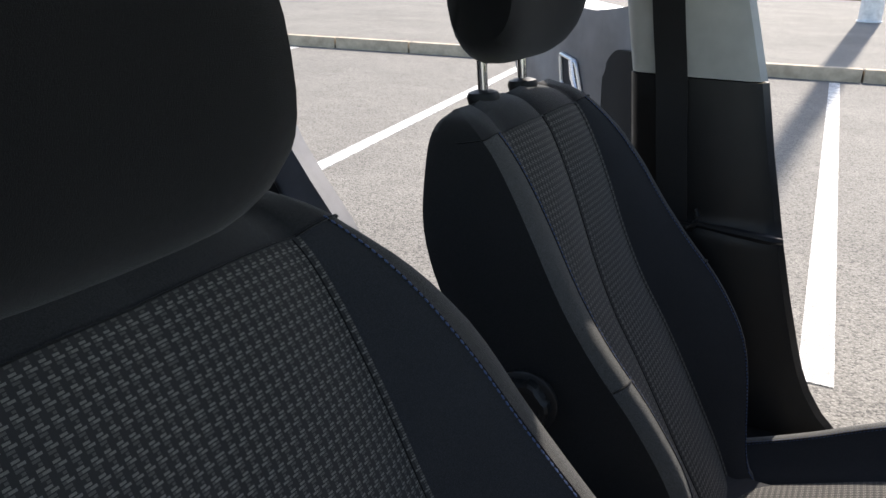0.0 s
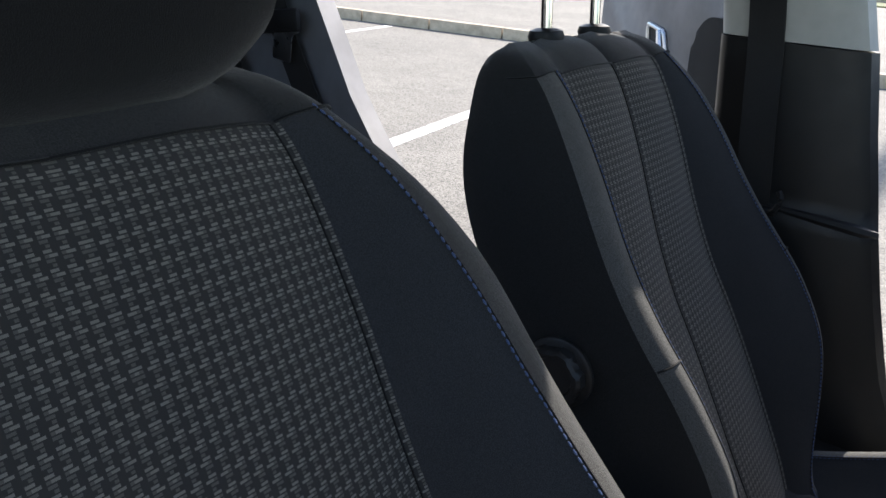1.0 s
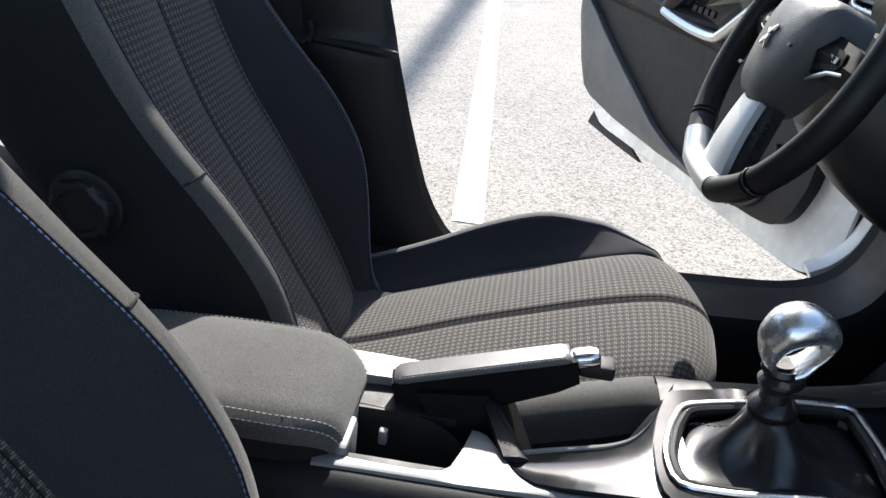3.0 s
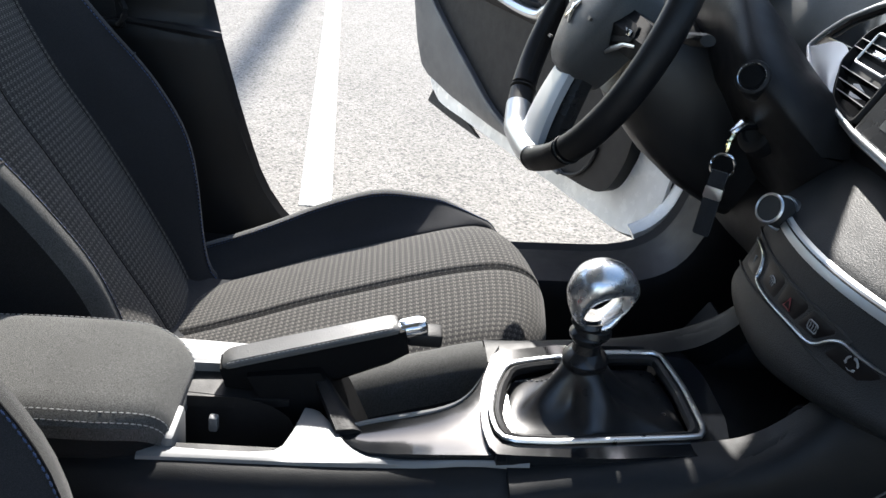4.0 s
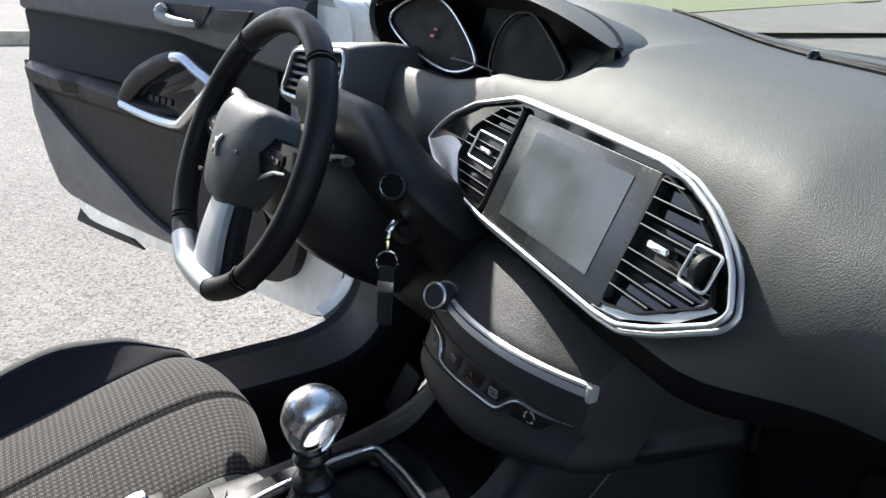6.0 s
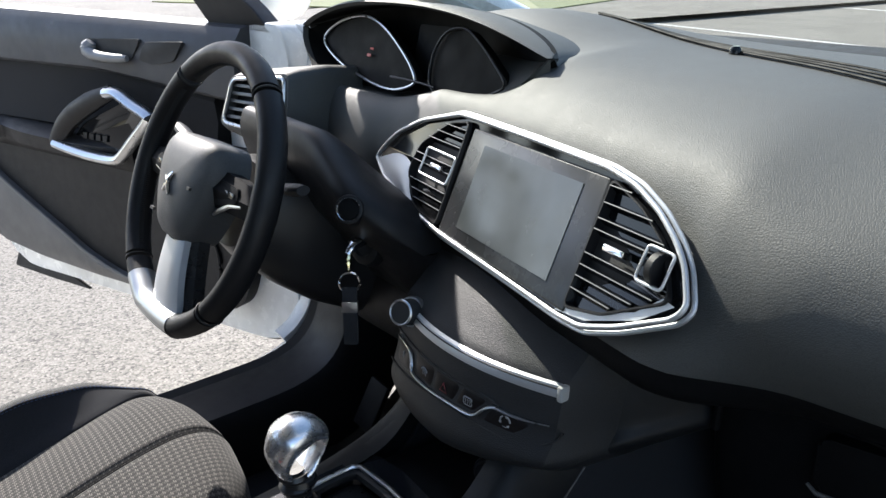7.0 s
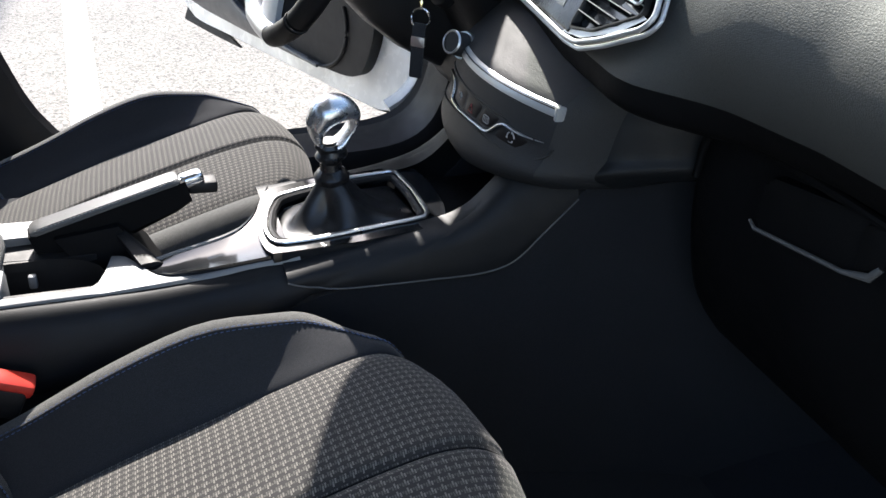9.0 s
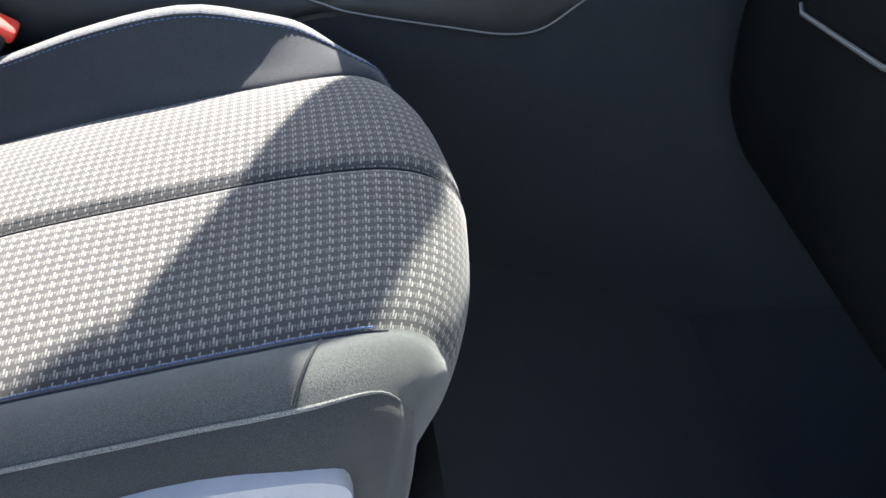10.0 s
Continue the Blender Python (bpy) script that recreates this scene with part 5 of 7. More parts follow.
# lower dash and glove box
low_rows = []
GLOVE = spline([(0.790, 0.806), (0.782, 0.790), (0.780, 0.76), (0.784, 0.71), (0.80, 0.65), (0.83, 0.585), (0.89, 0.52), (0.98, 0.47), (1.06, 0.45)], 22)
for y in np.linspace(-0.70, -0.192, 20):
    low_rows.append([(x, y, z) for x, z in GLOVE])
for dy, dx in ((0.008, 0.002), (0.013, 0.008), (0.015, 0.020), (0.016, 0.30)):
    low_rows.append([(x + dx, -0.192 + dy, z) for x, z in GLOVE])
# The lid's near-black tone includes the shade under the dash.
glove = part("glove_box", sheet(low_rows), "fascia", dash, "closed dark plastic glove box lid, blackened further for shade")
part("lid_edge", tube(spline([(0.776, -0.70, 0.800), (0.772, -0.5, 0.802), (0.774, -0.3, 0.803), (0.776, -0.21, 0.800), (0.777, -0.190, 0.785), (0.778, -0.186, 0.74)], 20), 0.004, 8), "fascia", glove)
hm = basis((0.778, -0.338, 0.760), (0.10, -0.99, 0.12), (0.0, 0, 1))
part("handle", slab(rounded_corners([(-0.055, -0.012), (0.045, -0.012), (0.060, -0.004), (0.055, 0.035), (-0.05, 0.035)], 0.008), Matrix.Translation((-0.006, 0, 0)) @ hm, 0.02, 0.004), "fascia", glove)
part("handle_lip", tube([hm @ Vector(v) for v in ((-0.058, -0.008, 0.008), (-0.05, -0.013, 0.010), (0.04, -0.014, 0.010), (0.062, -0.010, 0.008), (0.068, 0.0, 0.006))], [0.0015, 0.002, 0.0022, 0.004, 0.003], 8), "grey_plastic", glove, "pale handle edge")
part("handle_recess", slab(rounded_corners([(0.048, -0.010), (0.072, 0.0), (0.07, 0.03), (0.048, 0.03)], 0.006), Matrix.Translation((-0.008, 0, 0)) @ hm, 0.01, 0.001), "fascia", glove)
# driver's lower dash and knee panel
knee = []
for y in np.linspace(0.155, 0.70, 18):
    knee.append([(x + 0.02 * abs(y - 0.37) / 0.3, y, z) for x, z in spline([(0.80, 0.82), (0.755, 0.80), (0.715, 0.77), (0.70, 0.73), (0.705, 0.68), (0.74, 0.64), (0.82, 0.62), (0.95, 0.62)], 18)])
part("knee_panel", sheet(knee), "plastic", dash, "black lower dashboard panel")

# centre unit: plane of the screen
PM = basis((0.694, 0.005, 0.918), (-0.138, -0.990, 0), (0.413, -0.058, 0.909))
BEZ = [(-0.352, -0.021), (-0.335, -0.002), (-0.300, 0.020), (-0.236, 0.044), (-0.150, 0.066), (-0.12, 0.0665), (-0.012, 0.0655), (0.108, 0.0630), (0.146, 0.0570), (0.180, 0.0440), (0.206, 0.028), (0.222, 0.013), (0.237, -0.012), (0.230, -0.0245), (0.186, -0.050), (0.151, -0.0645), (0.120, -0.0665), (0.030, -0.0640), (-0.10, -0.0610), (-0.20, -0.0515), (-0.29, -0.0365)]


def curl(u, v, d=0.0):
    """The centre unit's skin: its outer ends bend away from the screen's plane."""
    back = 0.35 * max(0.0, -u - 0.20) ** 1.5 + 0.3 * max(0.0, u - 0.17) ** 1.6
    return PM @ Vector((u, v, d - back))


bez = rounded_corners(BEZ, 0.008, 3)
unit = thing("centre_unit", (0.72, 0, 0.86), "chrome-framed centre unit with dark touch screen and two vents", "car console")
part("frame", tube([curl(u, v, 0.006) for u, v in bez], 0.0024, 10, True), "frame_satin", unit, "satin chrome frame")
part("frame_line", tube([curl(u * 1.016, v * 1.055, 0.001) for u, v in bez], 0.0022, 8, True), "frame_satin", unit, "bright chrome outer line")
rows = [[curl(u * k, v * k, d) for u, v in bez] for k, d in ((1.0, 0.002), (0.985, 0.003), (0.97, 0.0), (0.6, -0.004), (0.02, -0.004))]
part("face", sheet(rows, True, False), "gloss", unit, "gloss black face")
part("well", slab(bez, Matrix.Translation((0.04, 0, 0)) @ PM, 0.04), "rubber", unit)
GL = [(-0.112, 0.0565), (0.116, 0.0550), (0.1245, -0.062), (-0.1045, -0.0585)]
glass_pane = part("screen", slab(rounded_corners(GL[::-1], 0.003, 3), PM @ Matrix.Translation((0, 0, 0.006)), 0.012, 0.001), "screen", unit, "dark glossy touch screen, switched off")
DS = [(-0.080, 0.0435), (0.087, 0.0435), (0.091, -0.0465), (-0.073, -0.0460)]
part("display", slab(DS[::-1], PM @ Matrix.Translation((0, 0, 0.0068)), 0.0006), "display", glass_pane, "grey dusty display area")
wo_ = spline([(-0.344, -0.0225), (-0.285, -0.036), (-0.21, -0.0475), (-0.118, -0.0608)], 28)
wi_ = spline([(-0.344, -0.0215), (-0.275, -0.004), (-0.226, -0.006), (-0.214, -0.022), (-0.176, -0.050), (-0.118, -0.0580)], 28)
part("trim_left", sheet([[curl(a[0] + (b[0] - a[0]) * k, a[1] + (b[1] - a[1]) * k, 0.0045 + 0.003 * math.sin(math.pi * k)) for k in np.linspace(0, 1, 6)] for a, b in zip(wo_, wi_)]), "wedge", unit, "bright silver wedge trim")
part("trim_right", sheet([[curl(0.112, -0.064, 0.004), curl(0.119, -0.058, 0.004)], [curl(0.15, -0.059, 0.004), curl(0.15, -0.052, 0.004)], [curl(0.20, -0.038, 0.004), curl(0.195, -0.033, 0.004)], [curl(0.226, -0.016, 0.004), curl(0.214, -0.014, 0.004)]]), "wedge", unit, "bright silver lower trim")


def air_vent(outline, slat_v, tab, tab_u, name_label):
    vent = part("vent", flat_ring_curl(outline, 1.0, 0.93), "plastic", unit, name_label)
    cx = sum(p[0] for p in outline) / len(outline)
    cy = sum(p[1] for p in outline) / len(outline)
    part("vent_back", sheet([[curl(cx + (u - cx) * k, cy + (v - cy) * k, -0.0035) for u, v in outline] for k in (0.97, 0.5, 0.02)], True), "rubber", vent)
    for v in slat_v:
        xs = inside_span(outline, v)
        if not xs:
            continue
        a, b = xs
        r = [[curl(a + 0.003, v + o, d), curl((a + b) / 2, v + o, d), curl(b - 0.003, v + o, d)] for o, d in ((0.0035, 0.006), (0.0042, 0.002), (0.0, -0.003), (-0.0012, -0.002), (0.002, 0.006))]
        sl = part("slat", sheet(r, True), "gloss", vent)
        part("slat_edge", tube([curl(a + (b - a) * k, v + 0.003, 0.0066) for k in np.linspace(0.02, 0.98, 6)], 0.0006, 5), "silver", sl, "bright slat edge")
    (t0, t1), (v0, v1) = tab
    part("guide_frame", tube([curl(u, v, 0.009) for u, v in rounded_corners([(t0, v0), (t1, v0), (t1, v1), (t0, v1)], 0.004, 3)], 0.0013, 8, True), "frame_satin", vent, "satin silver slat frame")
    if t1 - t0 < 0.03:
        wheel_m = PM @ Matrix.Translation(((t0 + t1) / 2, (v0 + v1) / 2, 0.002)) @ Matrix.Rotation(radians(90), 4, "Y")
        part("thumb_wheel", lathe([(0.004, -0.004), (0.0125, -0.004), (0.0135, -0.003), (0.0135, 0.003), (0.0125, 0.004), (0.004, 0.004)], wheel_m, 24), "plastic", vent, "black ribbed thumb wheel")
    part("guide_tab", slab(round_rect(0.025, 0.006, 0.002, 3), PM @ Matrix.Translation((tab_u, (v0 + v1) / 2 - 0.002, 0.012)), 0.008, 0.001), "chrome", vent, "bright slider tab")
    return vent


def inside_span(outline, v):
    xs = []
    n = len(outline)
    for i in range(n):
        (x0, y0), (x1, y1) = outline[i], outline[(i + 1) % n]
        if (y0 - v) * (y1 - v) < 0:
            xs.append(x0 + (x1 - x0) * (v - y0) / (y1 - y0))
    return (min(xs), max(xs)) if len(xs) > 1 else None


def flat_ring_curl(outline, k0, k1):
    cx = sum(p[0] for p in outline) / len(outline)
    cy = sum(p[1] for p in outline) / len(outline)
    rows = [[curl(cx + (u - cx) * k, cy + (v - cy) * k, d) for u, v in outline] for k, d in ((1.03, 0.002), (1.01, 0.0065), (0.975, 0.0065), (0.95, -0.004))]
    return sheet(rows, True)


LV = rounded_corners([(-0.126, 0.062), (-0.165, 0.054), (-0.214, 0.018), (-0.219, -0.016), (-0.172, -0.050), (-0.114, -0.056)], 0.010, 4)
RV = rounded_corners([(0.117, 0.056), (0.162, 0.042), (0.197, 0.022), (0.221, -0.015), (0.165, -0.048), (0.122, -0.058)], 0.008, 4)
air_vent(LV, (0.048, 0.038, 0.028, 0.006, -0.003, -0.024, -0.034, -0.043), ((-0.186, -0.120), (-0.012, 0.019)), -0.152, "black air vent with slats")
air_vent(RV, (0.047, 0.0325, 0.019, 0.0095, -0.0115, -0.022, -0.032, -0.043), ((0.186, 0.213), (-0.010, 0.0185)), 0.156, "black air vent with slats")

# climate panel below
stack = thing("climate_panel", (0.68, 0.02, 0.7), "curved climate control panel with chrome strip and buttons", "control panel")


def arc(y, d=0.0):
    return 0.6155 + 1.75 * (y - 0.02) ** 2 + d


SP = [(0.075, 0.845), (0.050, 0.822), (0.030, 0.803), (0.016, 0.790), (0.010, 0.775), (0.006, 0.756), (0.002, 0.735), (-0.004, 0.715), (-0.008, 0.700), (-0.006, 0.686), (0.004, 0.674), (0.024, 0.667), (0.07, 0.668), (0.12, 0.672)]


def stack_pt(y, z, lift=0.0):
    zs = [p[1] for p in SP[:11]][::-1]
    ds = [p[0] for p in SP[:11]][::-1]
    return Vector((arc(y, float(np.interp(z, zs, ds))) - lift, y, z))


rows = []
for y in np.linspace(-0.132, 0.158, 30):
    e = 0.05 * max(0, abs(y - 0.013) - 0.13) / 0.015
    up = 0.036 * max(0.0, min(1.0, (0.02 - y) / 0.152)) ** 1.2
    rows.append([(arc(y, d) + e, y, z + up * max(0.0, min(1.0, (0.735 - z) / 0.062))) for d, z in spline(SP, 36)])
wing = []
for t in np.linspace(1, 0, 12):
    wing.append([(v[0] + 0.120 * t ** 1.25, v[1] - 0.062 * t, 0.845 - (0.845 - v[2]) * (1 - 0.24 * t ** 0.8)) for v in rows[0]])
# Continues the panel in a darker tone, to paint its fall into shade.
part("panel_wing", sheet(wing), "console_skin", stack, "panel return beside the glove box, darkened for shade")
rows = rows + [[(v[0] + 0.16, v[1], v[2]) for v in rows[-1]]]
face = part("panel", sheet(rows), "panel_skin_shade", stack, "dark grained panel, toned down for shade")
YS = np.linspace(0.098, -0.108, 24)
rows = []
for y in YS:
    rows.append([stack_pt(y, 0.7885, 0.0005), stack_pt(y, 0.7872, 0.0036), stack_pt(y, 0.7820, 0.0046), stack_pt(y, 0.7772, 0.0034), stack_pt(y, 0.7762, 0.0)])
part("chrome_strip", sheet(rows), "frame_satin", stack, "bright chrome strip")
part("strip_groove", tube([stack_pt(y, 0.7850, 0.0046) for y in YS], 0.0008, 6), "rubber", stack)
part("strip_end", moved(box(-0.003, 0.008, -0.003, 0.003, -0.0085, 0.0065, 0.0015), Matrix.Translation(stack_pt(-0.111, 0.782, 0.004))), "white_thread", stack, "pale end cap")
vm = Matrix.Translation(stack_pt(0.104, 0.784, 0.002)) @ Vector((-0.85, -0.32, 0.30)).to_track_quat("Z", "Y").to_matrix().to_4x4()
part("volume_surround", lathe([(0.0165, -0.004), (0.0170, 0.002), (0.0160, 0.004), (0.0145, 0.004)], vm, 30, True), "satin", stack, "silver ring")
vk = part("volume_knob", lathe([(0.0140, 0.002), (0.0140, 0.020), (0.0128, 0.0225), (0.0110, 0.0225)], vm, 30), "rubber", stack, "black knurled volume knob")
part("knob_ring", lathe([(0.0135, 0.0205), (0.0145, 0.0225), (0.0132, 0.0240), (0.0118, 0.0232)], vm, 30, True), "satin", vk)
part("knob_face", lathe([(0.0120, 0.0215), (0.006, 0.0222), (0.0005, 0.0222)], vm, 30), "fascia", vk)
LOW = [(0.146, 0.712), (0.0802, 0.7205), (0.04, 0.7245), (0.0, 0.7258), (-0.0468, 0.7235), (-0.0807, 0.7230), (-0.0988, 0.7265), (-0.1141, 0.7370), (-0.118, 0.745)]
TOPL = [(0.146, 0.7500), (0.10, 0.7535), (0.05, 0.7545), (0.0, 0.7540), (-0.04, 0.7535), (-0.056, 0.7505)]
for line in (LOW, TOPL):
    part("groove", tube([stack_pt(y, z, 0.0003) for y, z in spline(line, 36)], 0.0013, 6), "rubber", stack)
wave = [(0.132, 0.7455), (0.110, 0.7478), (0.0905, 0.7470), (0.0830, 0.7400), (0.0785, 0.7315), (0.070, 0.7285), (0.0471, 0.7284), (0.0019, 0.7300), (-0.0240, 0.7302), (-0.0330, 0.7335), (-0.0425, 0.7430), (-0.0527, 0.7478), (-0.0687, 0.7468), (-0.0860, 0.7470), (-0.1065, 0.7490)]
part("wave_trim", tube([stack_pt(y, z, 0.0018) for y, z in spline(wave, 70)], [0.0010] + [0.0017] * 36 + [0.0021] * 22 + [0.0017] * 4 + [0.0014, 0.0012, 0.0010, 0.0009, 0.0008, 0.0007, 0.0006], 8, flat=0.7), "satin", stack, "silver wave trim")


def key_patch(corners, lift):
    """A button's skin on the curved panel between four corners (y, z), with a proud rim."""
    (a, b), (c, d), (e, f), (g, h) = corners
    rows = []
    for i in np.linspace(0, 1, 9):
        row = []
        for j in np.linspace(0, 1, 7):
            y = (a + (c - a) * i) * (1 - j) + (g + (e - g) * i) * j
            z = (b + (d - b) * i) * (1 - j) + (h + (f - h) * i) * j
            rim = min(1.0, 6 * i, 6 * (1 - i), 4 * j, 4 * (1 - j))
            row.append(stack_pt(y, z, lift * rim ** 0.5 - 0.0004))
        rows.append(row)
    return sheet(rows)


for name, corners in (("lock_button", ((0.128, 0.7425), (0.0905, 0.7445), (0.0850, 0.7260), (0.126, 0.7210))), ("fan_button", ((0.0780, 0.7525), (0.0335, 0.7525), (0.0360, 0.7310), (0.0720, 0.7310))), ("hazard_button", ((0.0315, 0.7525), (-0.0085, 0.7520), (-0.0005, 0.7325), (0.0340, 0.7312))), ("demist_button", ((-0.0110, 0.7520), (-0.0440, 0.7505), (-0.0270, 0.7330), (-0.0030, 0.7325))), ("recirculation_button", ((-0.0480, 0.7440), (-0.0905, 0.7440), (-0.0776, 0.7285), (-0.0385, 0.7300)))):
    part(name, key_patch(corners, 0.0013), "lens", stack, "dark glossy button")


def icon(kind, y, z):
    m = Matrix.Translation(stack_pt(y, z, 0.0012)) @ basis((0, 0, 0), (3.5 * (y - 0.02) * -1, -1, 0), (0.02, 0, 1))
    w = 0.0007
    if kind == "hazard":
        return tube([m @ Vector((0.006 * math.sin(a), 0.006 * math.cos(a) - 0.001, 0)) for a in (0, 2.094, 4.189)], w * 1.5, 5, True)
    if kind == "recirc":
        return join(*[tube([m @ Vector((0.0055 * math.cos(a + k * 2.094), 0.0055 * math.sin(a + k * 2.094), 0)) for a in np.linspace(0, 1.6, 6)], [w, w * 1.3, w * 1.3, w * 1.3, w * 2.2, w * 0.5], 5) for k in range(3)])
    if kind == "rear":
        box_ = tube([m @ Vector((x, y_, 0)) for x, y_ in round_rect(0.011, 0.008, 0.002, 3)], w, 5, True)
        return join(box_, *[tube([m @ Vector((k, -0.0025, 0)), m @ Vector((k + 0.0006, 0, 0)), m @ Vector((k, 0.0025, 0))], w * 0.8, 5) for k in (-0.003, 0, 0.003)])
    if kind == "fan":
        arcs = tube([m @ Vector((0.006 * math.cos(a), 0.004 * math.sin(a), 0)) for a in np.linspace(0.2, 2.94, 8)], w, 5)
        return join(arcs, *[tube([m @ Vector((k, -0.004, 0)), m @ Vector((k + 0.0006, -0.001, 0)), m @ Vector((k, 0.002, 0))], w * 0.8, 5) for k in (-0.003, 0, 0.003)])
    return tube([m @ Vector((0, -0.004, 0)), m @ Vector((0, 0.004, 0))], w * 1.4, 5)


for kind, y, z, col in (("lock", 0.106, 0.7345, "icon"), ("fan", 0.0520, 0.7412, "icon"), ("hazard", 0.0155, 0.7400, "icon_red"), ("rear", -0.0205, 0.7412, "icon"), ("recirc", -0.0655, 0.7385, "icon")):
    part("icon", icon(kind, y, z), col, stack)
# pocket under the panel with its power socket
part("pocket", thick([[(x, y, z) for y in np.linspace(-0.050, 0.10, 5)] for x, z in ((0.585, 0.618), (0.64, 0.612), (0.70, 0.615), (0.735, 0.64), (0.745, 0.70))], (0.3, 0, -1), 0.01), "plastic", console, "black open storage pocket")
sm = Matrix.Translation((0.690, -0.005, 0.642)) @ Vector((-1, -0.2, 0.35)).to_track_quat("Z", "Y").to_matrix().to_4x4()
sock = part("power_socket", lathe([(0.0175, -0.01), (0.0175, 0.004), (0.0155, 0.006), (0.0145, 0.003), (0.001, 0.003)], sm, 26), "rubber", console, "black power socket cap")
part("socket_mark", slab(round_rect(0.008, 0.006, 0.001), sm @ Matrix.Translation((0, 0, 0.0036)), 0.0004), "icon", sock)

# ---- instrument pod ----
pod = thing("instrument_cluster", (0.8, 0.37, 0.98), "hooded instrument cluster with dark dials and chrome rings", "instrument cluster")
rows, cav, hoodr = [], [], []
for y in np.linspace(0.097, 0.693, 41):
    q = (y - 0.395) / 0.2985
    e = max(0.0, 1 - abs(q) ** 2.4)
    s = math.sqrt(max(0.0, 1 - q * q))
    low = 0.058 * (1 - abs(q) ** 5) + 0.038 * (1 - q * q)
    lip = Vector((0.814 - 0.034 * s, y, 1.040 - low))
    edge = Vector((0.814 - 0.012 * s, y, 1.041 + 0.047 * e))
    rows.append([(0.90, y, 0.95), (0.85, y, 0.955), (0.83 - 0.03 * s, y, 0.960), tuple(lip + Vector((0.004, 0, -0.012 * e))), tuple(lip), tuple(lip + Vector((0.010, 0, -0.002 * e)))])
    cav.append([tuple(lip + Vector((0.010, 0, -0.002 * e))), (lip.x + 0.01 + 0.05 * s, y, 1.036 - low * 0.98), (lip.x + 0.01 + 0.085 * s, y, 1.038 - low * 0.9), (lip.x + 0.01 + 0.10 * s, y, 1.04), (edge.x + 0.09 * s, y, 1.041 + 0.040 * e), tuple(edge + Vector((0.006, 0, -0.004)))])
    hoodr.append([tuple(edge + Vector((0.006, 0, -0.004))), tuple(edge + Vector((-0.002, 0, 0.0))), tuple(edge + Vector((0.004, 0, 0.004 * e))), (edge.x + 0.004 + 0.05 * s, y, 1.040 + 0.047 * e), (edge.x + 0.004 + 0.11 * s, y, 1.038 + 0.038 * e), (edge.x + 0.004 + 0.20 * s, y, 1.030 + 0.020 * e), (edge.x + 0.004 + 0.26 * s, y, 1.010)])
part("brow", sheet(rows), "dash", pod, "dark grained brow under the dials")
part("cavity", sheet(cav), "dial", pod, "black dial recess")
part("hood", sheet(hoodr), "dash", pod)


def dial(pts, depth):
    return tube([Vector(p) for p in pts], 0.0032, 8, True)


CLM = basis((0.828, 0.395, 1.020), (0, -1, 0), (0.25, 0, 0.97))
dl = smooth_loop([(-0.254, 0.0), (-0.215, 0.03), (-0.141, 0.044), (-0.078, 0.031), (-0.011, -0.003), (0.024, -0.03), (0.019, -0.043), (-0.028, -0.054), (-0.094, -0.049), (-0.19, -0.03)], 54)
dial_l = part("dial", slab(dl, CLM @ Matrix.Translation((0, 0, -0.004)), 0.012), "dial", pod, "dark dial with a red warning light")
part("dial_ring", tube([CLM @ Vector((u, v, 0.0)) for u, v in dl], 0.0020, 8, True), "satin", dial_l, "satin chrome ring")
dr = smooth_loop([(0.078, 0.034), (0.115, 0.041), (0.149, 0.027), (0.186, 0.004), (0.213, -0.017), (0.20, -0.030), (0.15, -0.045), (0.10, -0.050), (0.062, -0.035), (0.058, 0.005)], 54)[::-1]
dial_r = part("dial", slab(dr, CLM @ Matrix.Translation((0, 0, -0.004)), 0.012), "dial", pod, "dark dial")
part("dial_ring", tube([CLM @ Vector((u, v, 0.0)) for u, v in dr], 0.0018, 8, True), "pillar", dial_r, "thin dark ring")
part("warning_light", slab(round_rect(0.010, 0.004, 0.001), CLM @ Matrix.Translation((-0.105, -0.012, 0.001)), 0.001), "red", dial_l, "small red mark")
part("warning_light", slab(round_rect(0.008, 0.003, 0.001), CLM @ Matrix.Translation((-0.100, -0.002, 0.001)), 0.001), "red", dial_l, "small red mark")
part("centre_display", slab(rounded_corners([(-0.03, -0.03), (0.05, -0.03), (0.05, 0.045), (-0.03, 0.045)], 0.006), CLM @ Matrix.Translation((0, 0, -0.030)), 0.006), "dial", pod)
part("lip_trim", tube([CLM @ Vector((u, -0.036 - 0.004 * (u / 0.1) ** 2, 0.004)) for u in np.linspace(-0.03, 0.08, 12)], 0.0015, 6), "pillar", pod)

# outer air vent by the driver's door
VM = basis((0.675, 0.575, 0.938), (0.30, -0.95, 0), (0.25, 0, 0.97))
vent = thing("side_vent", (0.74, 0.63, 0.93), "outer air vent in a chrome-edged frame on the dashboard", "air vent")
vo = rounded_corners([(-0.070, -0.034), (0.056, -0.042), (0.062, 0.0), (0.056, 0.044), (-0.058, 0.032)], 0.012, 5)
part("surround", sheet([[VM @ Vector((x * kx, y * ky, d)) for x, y in vo] for kx, ky, d in ((1.0, 1.0, -0.01), (1.0, 1.0, 0.006), (1.12, 1.15, 0.005), (1.25, 1.35, -0.012), (1.45, 1.7, -0.06), (1.6, 1.9, -0.12))], True), "dash", vent)
part("vent_frame", tube([VM @ Vector((x, y, 0.006)) for x, y in vo], 0.0028, 8, True), "satin", vent, "satin frame")
part("vent_back", slab(vo, VM @ Matrix.Translation((0, 0, -0.012)), 0.004), "rubber", vent)
